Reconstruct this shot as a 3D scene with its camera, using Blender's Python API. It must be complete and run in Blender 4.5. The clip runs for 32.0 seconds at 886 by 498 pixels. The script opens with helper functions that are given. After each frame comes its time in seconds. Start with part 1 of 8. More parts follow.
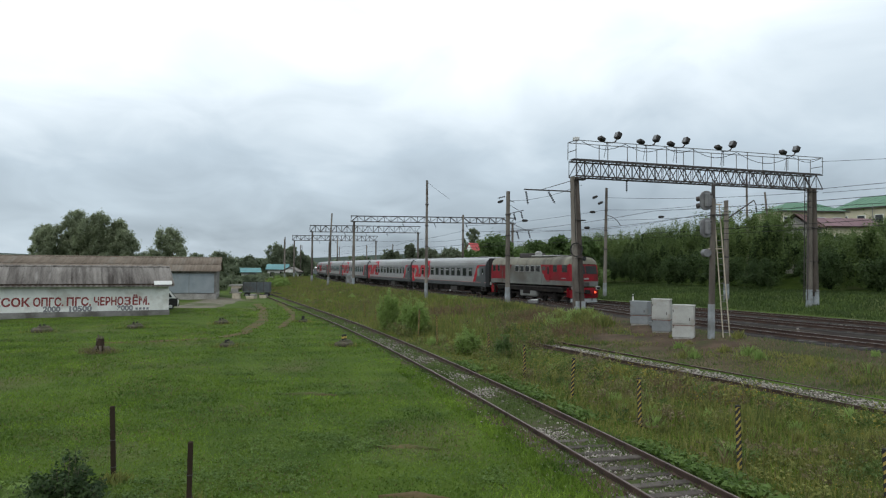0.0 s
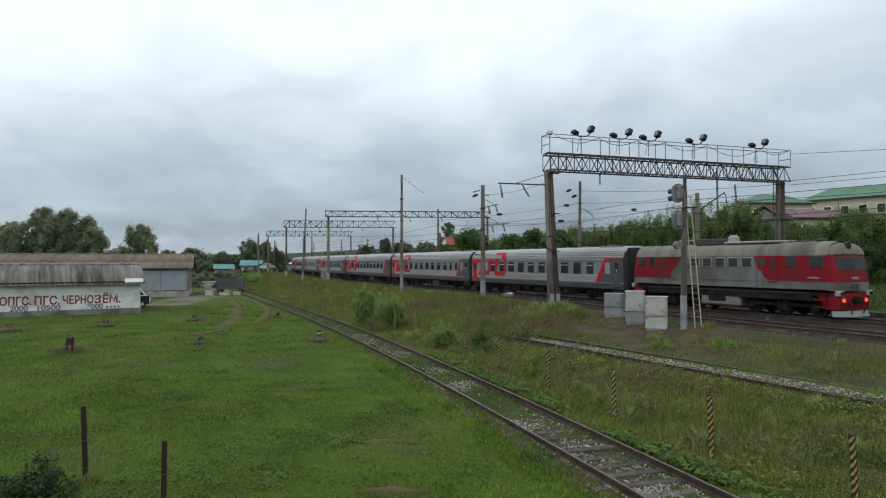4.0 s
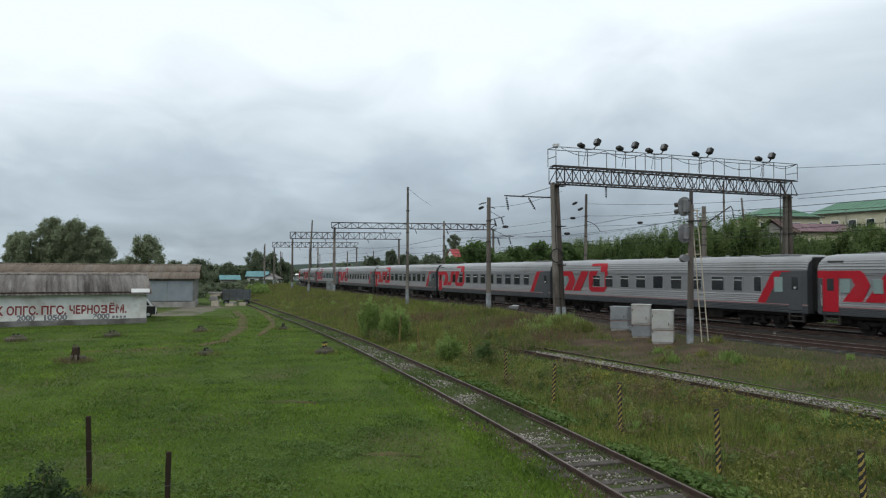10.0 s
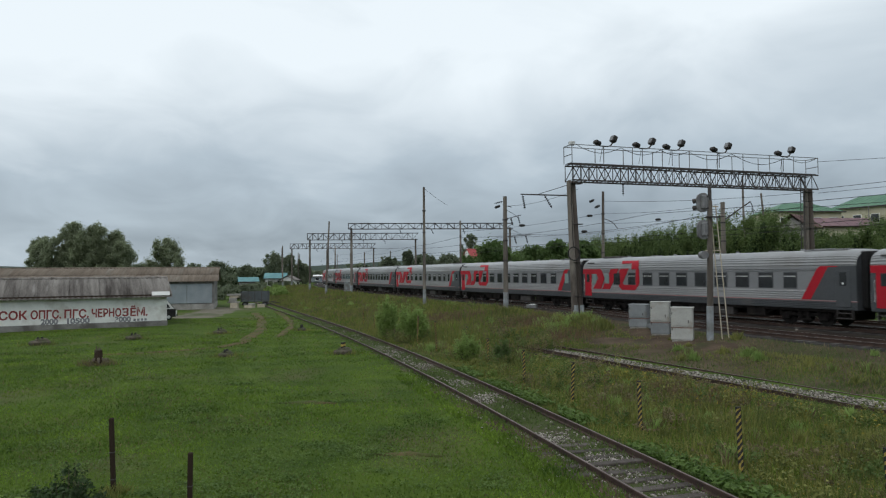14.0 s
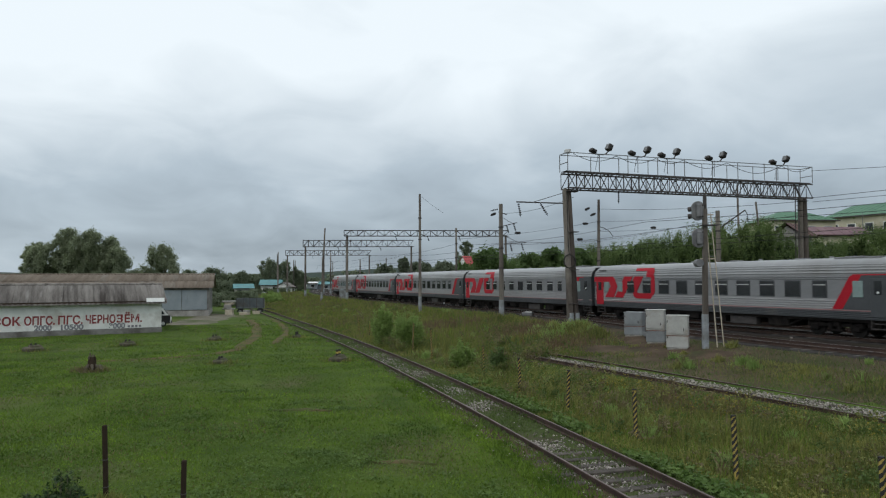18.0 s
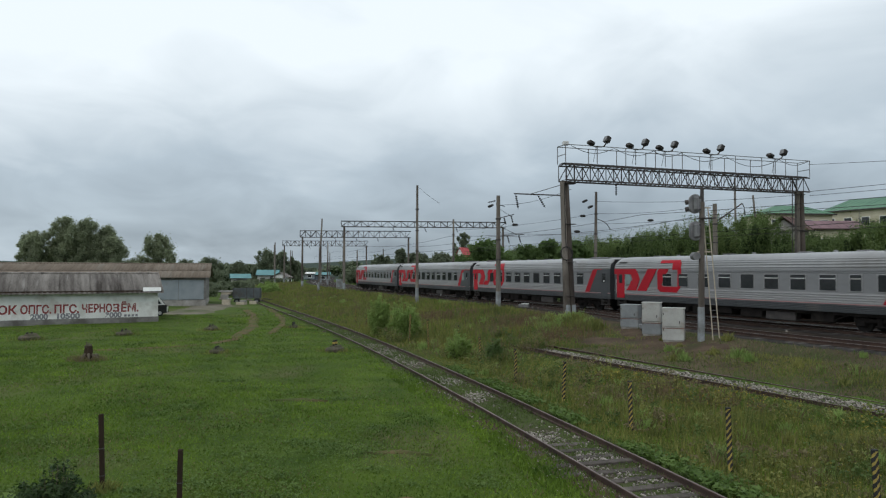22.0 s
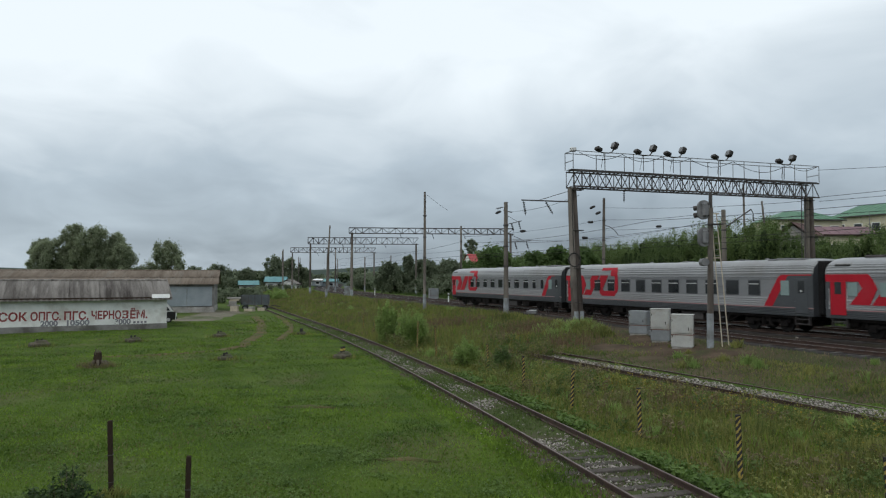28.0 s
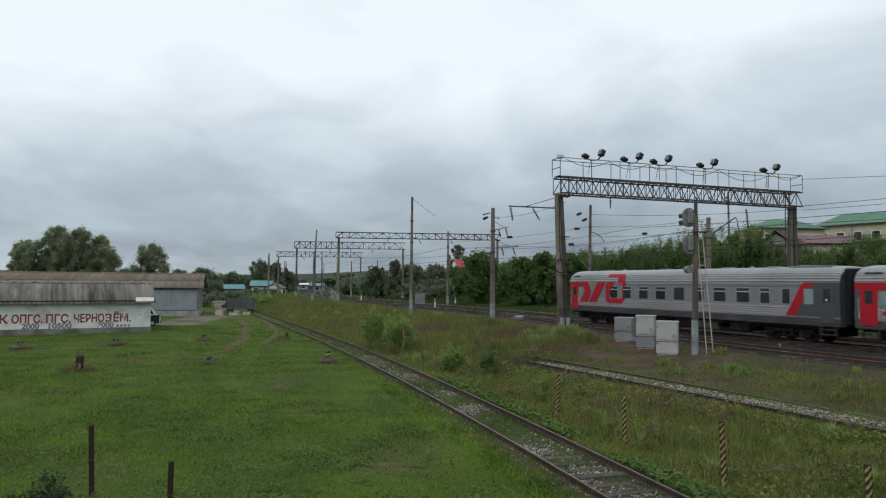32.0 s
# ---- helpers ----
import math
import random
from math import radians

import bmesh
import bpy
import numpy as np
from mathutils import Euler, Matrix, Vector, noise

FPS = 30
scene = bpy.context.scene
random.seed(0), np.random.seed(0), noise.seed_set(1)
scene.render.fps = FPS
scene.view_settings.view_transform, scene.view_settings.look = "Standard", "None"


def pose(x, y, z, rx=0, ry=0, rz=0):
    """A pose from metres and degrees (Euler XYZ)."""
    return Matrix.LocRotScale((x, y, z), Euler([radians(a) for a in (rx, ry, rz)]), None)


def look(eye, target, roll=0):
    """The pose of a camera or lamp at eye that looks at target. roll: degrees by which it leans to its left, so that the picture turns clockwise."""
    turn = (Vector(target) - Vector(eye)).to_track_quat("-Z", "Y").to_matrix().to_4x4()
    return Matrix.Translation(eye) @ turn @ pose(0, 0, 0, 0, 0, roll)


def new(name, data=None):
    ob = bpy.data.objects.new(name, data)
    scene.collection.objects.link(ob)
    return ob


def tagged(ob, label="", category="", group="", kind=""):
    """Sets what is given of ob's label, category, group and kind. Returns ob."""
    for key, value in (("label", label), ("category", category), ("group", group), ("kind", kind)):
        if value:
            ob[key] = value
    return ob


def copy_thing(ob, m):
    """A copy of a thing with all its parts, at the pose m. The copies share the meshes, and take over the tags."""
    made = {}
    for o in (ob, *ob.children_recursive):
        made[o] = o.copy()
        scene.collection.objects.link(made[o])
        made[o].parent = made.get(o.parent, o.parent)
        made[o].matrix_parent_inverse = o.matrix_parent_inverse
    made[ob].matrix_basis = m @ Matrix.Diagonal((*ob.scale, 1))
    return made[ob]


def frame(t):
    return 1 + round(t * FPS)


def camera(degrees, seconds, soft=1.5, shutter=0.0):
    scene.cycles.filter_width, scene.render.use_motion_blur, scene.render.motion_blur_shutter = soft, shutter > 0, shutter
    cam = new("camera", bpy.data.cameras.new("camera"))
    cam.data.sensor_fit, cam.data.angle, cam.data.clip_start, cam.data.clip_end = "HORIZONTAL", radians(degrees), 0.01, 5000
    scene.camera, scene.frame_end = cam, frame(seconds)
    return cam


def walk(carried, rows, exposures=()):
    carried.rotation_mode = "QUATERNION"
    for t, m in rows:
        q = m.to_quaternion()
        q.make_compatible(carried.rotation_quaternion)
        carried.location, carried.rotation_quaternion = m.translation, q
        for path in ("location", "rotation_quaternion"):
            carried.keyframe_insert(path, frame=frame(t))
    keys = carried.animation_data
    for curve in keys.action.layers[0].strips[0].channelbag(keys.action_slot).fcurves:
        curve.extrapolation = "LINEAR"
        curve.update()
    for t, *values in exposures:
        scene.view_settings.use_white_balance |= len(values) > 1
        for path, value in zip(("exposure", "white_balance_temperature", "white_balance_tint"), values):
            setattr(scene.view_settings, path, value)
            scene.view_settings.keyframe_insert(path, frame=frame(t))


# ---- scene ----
# ------------------------------------------------------------ camera and its walk
EYE = Vector((0.0, 0.0, 4.46))
RAIL = 1.334            # top of the main line's rails
TURNS = [
    (0, 91.523, -0.497, -0.013), (0.5, 91.210, -0.289, -0.320), (1, 91.002, 0.149, -0.527), (1.5, 91.132, 0.263, -0.762),
    (2, 91.215, 0.097, -1.215), (2.5, 91.156, -0.030, -1.574), (3, 91.077, -0.005, -1.932), (3.5, 91.022, 0.101, -2.112),
    (5.5, 91.190, -0.089, -1.893), (6, 91.155, -0.025, -1.744), (6.5, 91.089, -0.008, -1.628), (7, 91.055, -0.042, -1.503),
    (7.5, 91.096, -0.185, -1.593), (8, 91.267, -0.237, -1.714), (8.5, 91.488, 0.010, -1.811), (9, 91.607, 0.289, -1.774),
    (9.5, 91.828, 0.121, -1.641), (10, 92.068, -0.250, -1.612), (10.5, 92.316, -0.307, -1.545), (11, 92.696, -0.341, -1.415),
    (11.5, 92.921, -0.380, -1.146), (12, 92.953, -0.318, -0.948), (12.5, 92.692, -0.125, -0.719), (13, 92.339, 0.153, -0.487),
    (13.5, 92.110, 0.365, -0.302), (14, 92.039, 0.424, -0.178), (14.5, 92.062, 0.852, -0.101), (16.5, 92.515, 0.003, -0.222),
    (17, 92.660, -0.053, -0.411), (17.5, 92.677, 0.074, -0.550), (18, 92.652, 0.233, -0.544), (18.5, 92.696, 0.430, -0.434),
    (19, 92.686, 0.374, -0.231), (19.5, 92.637, 0.192, -0.073), (20, 92.543, 0.374, -0.101), (20.5, 92.418, 0.141, -0.268),
    (21, 92.279, -0.096, -0.414), (21.5, 92.113, -0.036, -0.623), (22, 91.917, -0.132, -0.798), (22.5, 91.790, -0.317, -0.876),
    (23, 91.681, -0.303, -0.823), (23.5, 91.653, -0.209, -0.649), (24, 91.917, -0.081, -0.555), (24.5, 92.190, 0.004, -0.393),
    (25, 92.495, 0.132, -0.245), (25.5, 92.625, -0.147, -0.159), (27.5, 92.456, 0.036, -0.136), (28, 92.467, -0.069, -0.154),
    (28.5, 92.454, -0.313, -0.256), (29, 92.427, -0.559, -0.381), (29.5, 92.435, -0.590, -0.691), (30, 92.651, -0.448, -1.119),
    (30.5, 92.945, -0.688, -1.614), (31, 92.990, -0.694, -1.878), (31.5, 93.009, -0.555, -1.644), (32, 92.920, -0.498, -1.280)]
cam = camera(66.316, 32.0, soft=1.2, shutter=0.4)
walk(cam, [(t, pose(EYE.x, EYE.y, EYE.z, a, b, c)) for t, a, b, c in TURNS],
     exposures=[(0.0, 0.21), (1.5, 0.12), (3.0, 0.07), (6.0, 0.09), (9.0, 0.08), (12.0, -0.07), (13.0, -0.09), (17.0, -0.06), (19.0, -0.07), (24.0, 0.0), (25.0, -0.01), (32.0, -0.06)])

# ------------------------------------------------------------ world, sun
SUN_EL, SUN_AZ = radians(48), radians(200)


def make_world():
    w = bpy.data.worlds.new("overcast_sky")
    scene.world = w
    w.use_nodes = True
    nt = w.node_tree
    nt.nodes.clear()
    N, L = nt.nodes.new, nt.links.new
    out, bg = N("ShaderNodeOutputWorld"), N("ShaderNodeBackground")
    sky = N("ShaderNodeTexSky")
    sky.sky_type = "NISHITA"
    sky.sun_disc = False
    sky.sun_elevation, sky.sun_rotation = SUN_EL, SUN_AZ
    co = N("ShaderNodeTexCoord")
    sep = N("ShaderNodeSeparateXYZ")
    L(co.outputs["Generated"], sep.inputs[0])
    # cloud deck: the direction laid out on a flat layer overhead
    zc = N("ShaderNodeMath"); zc.operation = "MAXIMUM"; zc.inputs[1].default_value = 0.0
    L(sep.outputs["Z"], zc.inputs[0])
    za = N("ShaderNodeMath"); za.operation = "ADD"; za.inputs[1].default_value = 0.30
    L(zc.outputs[0], za.inputs[0])
    dx = N("ShaderNodeMath"); dx.operation = "DIVIDE"
    dy = N("ShaderNodeMath"); dy.operation = "DIVIDE"
    L(sep.outputs["X"], dx.inputs[0]); L(za.outputs[0], dx.inputs[1])
    L(sep.outputs["Y"], dy.inputs[0]); L(za.outputs[0], dy.inputs[1])
    deck = N("ShaderNodeCombineXYZ")
    L(dx.outputs[0], deck.inputs[0]); L(dy.outputs[0], deck.inputs[1])
    n1 = N("ShaderNodeTexNoise")
    n1.inputs["Scale"].default_value, n1.inputs["Detail"].default_value = 0.75, 5
    n1.inputs["Roughness"].default_value, n1.inputs["Distortion"].default_value = 0.5, 0.35
    L(deck.outputs[0], n1.inputs["Vector"])
    n2 = N("ShaderNodeTexNoise")
    n2.inputs["Scale"].default_value, n2.inputs["Detail"].default_value = 2.6, 5
    n2.inputs["Distortion"].default_value = 0.6
    L(deck.outputs[0], n2.inputs["Vector"])
    soft = N("ShaderNodeMath"); soft.operation = "MULTIPLY_ADD"
    soft.inputs[1].default_value, soft.inputs[2].default_value = 1.05, -0.525
    L(n1.outputs[0], soft.inputs[0])
    wisp = N("ShaderNodeMath"); wisp.operation = "MULTIPLY_ADD"
    wisp.inputs[1].default_value, wisp.inputs[2].default_value = 0.55, -0.275
    L(n2.outputs[0], wisp.inputs[0])
    both = N("ShaderNodeMath"); both.operation = "ADD"
    L(soft.outputs[0], both.inputs[0]); L(wisp.outputs[0], both.inputs[1])
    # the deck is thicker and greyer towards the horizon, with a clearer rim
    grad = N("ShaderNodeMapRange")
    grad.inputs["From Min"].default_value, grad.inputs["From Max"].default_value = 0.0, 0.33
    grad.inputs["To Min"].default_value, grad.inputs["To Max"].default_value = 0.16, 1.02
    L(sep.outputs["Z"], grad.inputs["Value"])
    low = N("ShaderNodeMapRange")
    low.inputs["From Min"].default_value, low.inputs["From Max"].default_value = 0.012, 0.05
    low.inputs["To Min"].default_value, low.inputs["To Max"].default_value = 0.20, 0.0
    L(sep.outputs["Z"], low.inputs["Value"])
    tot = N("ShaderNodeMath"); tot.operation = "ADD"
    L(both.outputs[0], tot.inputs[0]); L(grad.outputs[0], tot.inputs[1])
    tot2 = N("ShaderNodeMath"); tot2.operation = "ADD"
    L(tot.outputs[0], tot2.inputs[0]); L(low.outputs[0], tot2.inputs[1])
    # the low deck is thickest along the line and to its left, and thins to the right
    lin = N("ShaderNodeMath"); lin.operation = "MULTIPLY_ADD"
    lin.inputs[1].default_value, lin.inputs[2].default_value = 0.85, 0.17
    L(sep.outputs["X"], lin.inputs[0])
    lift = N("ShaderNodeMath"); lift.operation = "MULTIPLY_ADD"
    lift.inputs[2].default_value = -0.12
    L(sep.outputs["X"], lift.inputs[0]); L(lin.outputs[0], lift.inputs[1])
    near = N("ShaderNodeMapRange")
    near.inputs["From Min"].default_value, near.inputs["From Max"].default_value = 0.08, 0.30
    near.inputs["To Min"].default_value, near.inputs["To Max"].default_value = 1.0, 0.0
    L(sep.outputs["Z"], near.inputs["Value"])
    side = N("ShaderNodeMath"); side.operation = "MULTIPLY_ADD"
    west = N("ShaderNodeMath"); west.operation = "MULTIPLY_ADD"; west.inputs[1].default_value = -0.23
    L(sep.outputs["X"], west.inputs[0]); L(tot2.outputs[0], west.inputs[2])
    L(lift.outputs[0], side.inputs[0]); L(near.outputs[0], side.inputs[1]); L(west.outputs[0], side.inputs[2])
    ramp = N("ShaderNodeValToRGB")
    e = ramp.color_ramp.elements
    e[0].position, e[0].color = 0.0, (0.225, 0.275, 0.325, 1)
    e[1].position, e[1].color = 1.0, (0.945, 1.03, 1.085, 1)
    m = e.new(0.5); m.color = (0.495, 0.585, 0.66, 1)
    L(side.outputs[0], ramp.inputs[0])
    scale = N("ShaderNodeMix"); scale.data_type = "RGBA"; scale.blend_type = "MIX"
    scale.inputs[0].default_value = 0.06
    skys = N("ShaderNodeMix"); skys.data_type = "RGBA"; skys.blend_type = "MULTIPLY"
    skys.inputs[0].default_value = 1.0
    L(sky.outputs[0], skys.inputs[6]); skys.inputs[7].default_value = (0.1, 0.1, 0.1, 1)
    L(ramp.outputs[0], scale.inputs[6]); L(skys.outputs[2], scale.inputs[7])
    L(scale.outputs[2], bg.inputs[0])
    bg.inputs[1].default_value = 1.0
    L(bg.outputs[0], out.inputs[0])


make_world()
sun = new("sun", bpy.data.lights.new("sun", "SUN"))
sun.data.energy, sun.data.angle, sun.data.color = 0.7, radians(25), (1.0, 0.98, 0.96)
sun.matrix_world = look((40 * math.sin(SUN_AZ), 40 * math.cos(SUN_AZ), 50), (0, 0, 0))


# ------------------------------------------------------------ materials
def surface(name, c1, c2, scale=3.0, rough=0.8, metal=0.0, bump=0.3, fine=12.0, stain=None, stain_at=0.62,
            island=0.0, rand=0.0, stretch=(1, 1, 1), spec=0.4, coord="Object"):
    """Two tones mixed by coarse and fine noise, a stain colour over part of it, and relief."""
    m = bpy.data.materials.new(name)
    m.use_nodes = True
    nt = m.node_tree
    N, L = nt.nodes.new, nt.links.new
    b = nt.nodes["Principled BSDF"]
    b.inputs["Roughness"].default_value, b.inputs["Metallic"].default_value = rough, metal
    b.inputs["Specular IOR Level"].default_value = spec
    co, mp = N("ShaderNodeTexCoord"), N("ShaderNodeMapping")
    mp.inputs["Scale"].default_value = stretch
    if rand:
        oi, ad = N("ShaderNodeObjectInfo"), N("ShaderNodeVectorMath")
        L(co.outputs[coord], ad.inputs[0]); L(oi.outputs["Location"], ad.inputs[1])
        L(ad.outputs[0], mp.inputs[0])
    else:
        L(co.outputs[coord], mp.inputs[0])
    a, d = N("ShaderNodeTexNoise"), N("ShaderNodeTexNoise")
    a.inputs["Scale"].default_value, a.inputs["Detail"].default_value = scale, 5
    d.inputs["Scale"].default_value, d.inputs["Detail"].default_value = scale * fine, 3
    L(mp.outputs[0], a.inputs["Vector"]); L(mp.outputs[0], d.inputs["Vector"])
    s = N("ShaderNodeMath"); s.operation = "MULTIPLY_ADD"; s.inputs[1].default_value = 0.45
    L(d.outputs[0], s.inputs[0]); L(a.outputs[0], s.inputs[2])
    r = N("ShaderNodeMapRange")
    r.inputs["From Min"].default_value, r.inputs["From Max"].default_value = 0.48, 0.98
    L(s.outputs[0], r.inputs["Value"])
    fac = r.outputs[0]
    for kind, amount in (("island", island), ("rand", rand)):
        if amount:
            src = N("ShaderNodeNewGeometry").outputs["Random Per Island"] if kind == "island" else N("ShaderNodeObjectInfo").outputs["Random"]
            k = N("ShaderNodeMath"); k.operation = "MULTIPLY_ADD"; k.inputs[1].default_value = amount
            k2 = N("ShaderNodeMath"); k2.operation = "SUBTRACT"; k2.inputs[1].default_value = amount / 2
            L(src, k.inputs[0]); L(fac, k.inputs[2]); L(k.outputs[0], k2.inputs[0])
            k2.use_clamp = True
            fac = k2.outputs[0]
    mx = N("ShaderNodeMix"); mx.data_type = "RGBA"
    mx.inputs[6].default_value, mx.inputs[7].default_value = (*c1, 1), (*c2, 1)
    L(fac, mx.inputs[0])
    col = mx.outputs[2]
    if stain:
        st = N("ShaderNodeTexNoise")
        st.inputs["Scale"].default_value, st.inputs["Detail"].default_value = scale * 0.45, 7
        st.inputs["Roughness"].default_value = 0.62
        off = N("ShaderNodeVectorMath"); off.inputs[1].default_value = (7.3, 2.1, 5.5)
        L(mp.outputs[0], off.inputs[0]); L(off.outputs[0], st.inputs["Vector"])
        sr = N("ShaderNodeMapRange")
        sr.inputs["From Min"].default_value, sr.inputs["From Max"].default_value = stain_at - 0.08, stain_at + 0.08
        L(st.outputs[0], sr.inputs["Value"])
        m2 = N("ShaderNodeMix"); m2.data_type = "RGBA"
        m2.inputs[7].default_value = (*stain, 1)
        L(sr.outputs[0], m2.inputs[0]); L(col, m2.inputs[6])
        col = m2.outputs[2]
    L(col, b.inputs["Base Color"])
    if bump:
        bp = N("ShaderNodeBump")
        bp.inputs["Strength"].default_value, bp.inputs["Distance"].default_value = bump, 0.02
        L(s.outputs[0], bp.inputs["Height"]); L(bp.outputs[0], b.inputs["Normal"])
    return m


def foliage(name, c1, c2, island=0.9, scale=0.25, trans=0.25):
    m = surface(name, c1, c2, scale=scale, rough=0.65, bump=0, island=island, spec=0.25)
    nt = m.node_tree
    b = nt.nodes["Principled BSDF"]
    t = nt.nodes.new("ShaderNodeBsdfTranslucent")
    mix = nt.nodes.new("ShaderNodeMixShader")
    mix.inputs[0].default_value = trans
    col = b.inputs["Base Color"].links[0].from_socket
    nt.links.new(col, t.inputs[0])
    nt.links.new(b.outputs[0], mix.inputs[1]); nt.links.new(t.outputs[0], mix.inputs[2])
    nt.links.new(mix.outputs[0], nt.nodes["Material Output"].inputs[0])
    return m


M = {}
M["lawn_soil"] = surface("lawn_soil", (0.030, 0.056, 0.008), (0.078, 0.118, 0.017), scale=0.45, fine=34, rough=0.95, bump=0.9, stain=(0.085, 0.085, 0.036), stain_at=0.62, spec=0.1)
M["blade"] = foliage("blade", (0.026, 0.064, 0.007), (0.190, 0.290, 0.036), island=0.35, scale=0.42)
M["weed"] = foliage("weed", (0.080, 0.106, 0.028), (0.256, 0.256, 0.074), scale=0.45, island=0.7)
M["weed_dry"] = foliage("weed_dry", (0.108, 0.090, 0.046), (0.220, 0.182, 0.096), scale=0.4)
M["weed_yellow"] = foliage("weed_yellow", (0.10, 0.118, 0.03), (0.225, 0.22, 0.06), scale=0.5)
M["bank_soil"] = surface("bank_soil", (0.044, 0.034, 0.021), (0.105, 0.080, 0.052), scale=0.5, fine=18, rough=1.0, bump=0.9, stain=(0.045, 0.052, 0.020), stain_at=0.56, spec=0.1)
M["clover"] = foliage("clover", (0.058, 0.108, 0.020), (0.125, 0.190, 0.046), island=0.6, scale=0.8, trans=0.3)
M["verge_light"] = foliage("verge_light", (0.048, 0.080, 0.020), (0.120, 0.172, 0.046), island=0.4, scale=0.3)
M["rust_line"] = surface("rust_line", (0.12, 0.055, 0.04), (0.2, 0.09, 0.065), scale=4, rough=0.9, bump=0.3)
M["verge"] = foliage("verge", (0.032, 0.056, 0.016), (0.086, 0.124, 0.036), scale=0.3, island=0.5)
M["flower"] = foliage("flower", (0.22, 0.165, 0.02), (0.32, 0.26, 0.04), scale=2.0, trans=0.1)
M["leaf"] = foliage("leaf", (0.075, 0.125, 0.040), (0.150, 0.220, 0.072), island=0.3, scale=0.2, trans=0.5)
# darkened copy of the leaf colour: deep shade low on the bank painted in
M["shade_tint_leaf"] = foliage("shade_tint_leaf", (0.028, 0.050, 0.017), (0.070, 0.108, 0.034), island=0.3, scale=0.15, trans=0.4)
M["leaf_light"] = foliage("leaf_light", (0.165, 0.25, 0.066), (0.34, 0.45, 0.145), island=0.35, scale=0.3, trans=0.6)
M["leaf_dark"] = foliage("leaf_dark", (0.022, 0.044, 0.015), (0.060, 0.098, 0.030), scale=0.2, trans=0.35)
# near-black green: paints the shade between the thicket's leaves
M["thicket_shade"] = surface("thicket_shade", (0.016, 0.027, 0.011), (0.042, 0.062, 0.023), scale=0.6, rough=1.0, bump=0.8, spec=0.05)
M["bark"] = surface("bark", (0.07, 0.055, 0.04), (0.14, 0.12, 0.09), scale=4, rough=0.95, bump=0.8, stretch=(1, 1, 0.2))
M["rail"] = surface("rail", (0.034, 0.022, 0.018), (0.085, 0.052, 0.04), scale=3, rough=0.8, metal=0.2, bump=0.2)
M["rail_head"] = surface("rail_head", (0.28, 0.27, 0.27), (0.45, 0.44, 0.44), scale=2, rough=0.32, metal=0.8, bump=0.1)
M["rail_worn"] = surface("rail_worn", (0.10, 0.075, 0.065), (0.19, 0.15, 0.135), scale=2, rough=0.55, metal=0.5, bump=0.1)
M["sleeper_wood"] = surface("sleeper_wood", (0.045, 0.037, 0.031), (0.125, 0.106, 0.092), scale=3, rough=0.95, bump=0.8, rand=0.8, stretch=(1, 0.15, 1))
M["sleeper_concrete"] = surface("sleeper_concrete", (0.036, 0.033, 0.030), (0.105, 0.098, 0.090), scale=3, rough=0.95, bump=0.5, rand=0.9)
M["ballast"] = surface("ballast", (0.014, 0.013, 0.012), (0.060, 0.055, 0.052), scale=2.0, fine=9, rough=1.0, bump=1.0, stain=(0.028, 0.024, 0.022), stain_at=0.55, spec=0.1)
M["gravel"] = surface("gravel", (0.070, 0.060, 0.050), (0.37, 0.338, 0.30), scale=4, rough=1.0, bump=0.8, island=1.1, spec=0.1)
M["concrete"] = surface("concrete", (0.20, 0.19, 0.175), (0.36, 0.345, 0.32), scale=1.2, rough=0.92, bump=0.5, stain=(0.13, 0.12, 0.105), stain_at=0.6)
M["concrete_pole"] = surface("concrete_pole", (0.10, 0.087, 0.073), (0.215, 0.19, 0.163), scale=1.1, rough=0.92, bump=0.4, stretch=(1, 1, 0.3), stain=(0.065, 0.053, 0.045), stain_at=0.55, rand=0.6)
M["pole_white"] = surface("pole_white", (0.20, 0.222, 0.24), (0.33, 0.355, 0.372), scale=2, rough=0.85, bump=0.3, stain=(0.15, 0.15, 0.143), stain_at=0.55)
M["gantry_concrete"] = surface("gantry_concrete", (0.045, 0.036, 0.03), (0.12, 0.10, 0.085), scale=1.1, rough=0.92, bump=0.4, stretch=(1, 1, 0.25), stain=(0.035, 0.027, 0.023), stain_at=0.55)
M["rut_soil"] = surface("rut_soil", (0.074, 0.056, 0.028), (0.145, 0.108, 0.058), scale=1.1, fine=14, rough=1.0, bump=0.8, stain=(0.060, 0.074, 0.024), stain_at=0.52, spec=0.1)
M["moss_bed"] = surface("moss_bed", (0.040, 0.034, 0.022), (0.100, 0.084, 0.058), scale=1.3, fine=16, rough=1.0, bump=0.9, stain=(0.056, 0.070, 0.025), stain_at=0.47, spec=0.1)
M["sorrel"] = foliage("sorrel", (0.105, 0.072, 0.042), (0.190, 0.135, 0.078), scale=0.6)
M["yard"] = surface("yard", (0.10, 0.092, 0.066), (0.20, 0.18, 0.145), scale=0.6, fine=16, rough=1.0, bump=0.7, stain=(0.07, 0.085, 0.035), stain_at=0.58, spec=0.1)
M["dirt"] = surface("dirt", (0.040, 0.029, 0.020), (0.110, 0.078, 0.054), scale=0.9, fine=14, rough=1.0, bump=0.9, stain=(0.050, 0.056, 0.024), stain_at=0.56, spec=0.1)
M["trackbed"] = surface("trackbed", (0.017, 0.013, 0.011), (0.056, 0.044, 0.036), scale=0.7, fine=22, rough=1.0, bump=0.9, stain=(0.030, 0.030, 0.016), stain_at=0.62, spec=0.1)
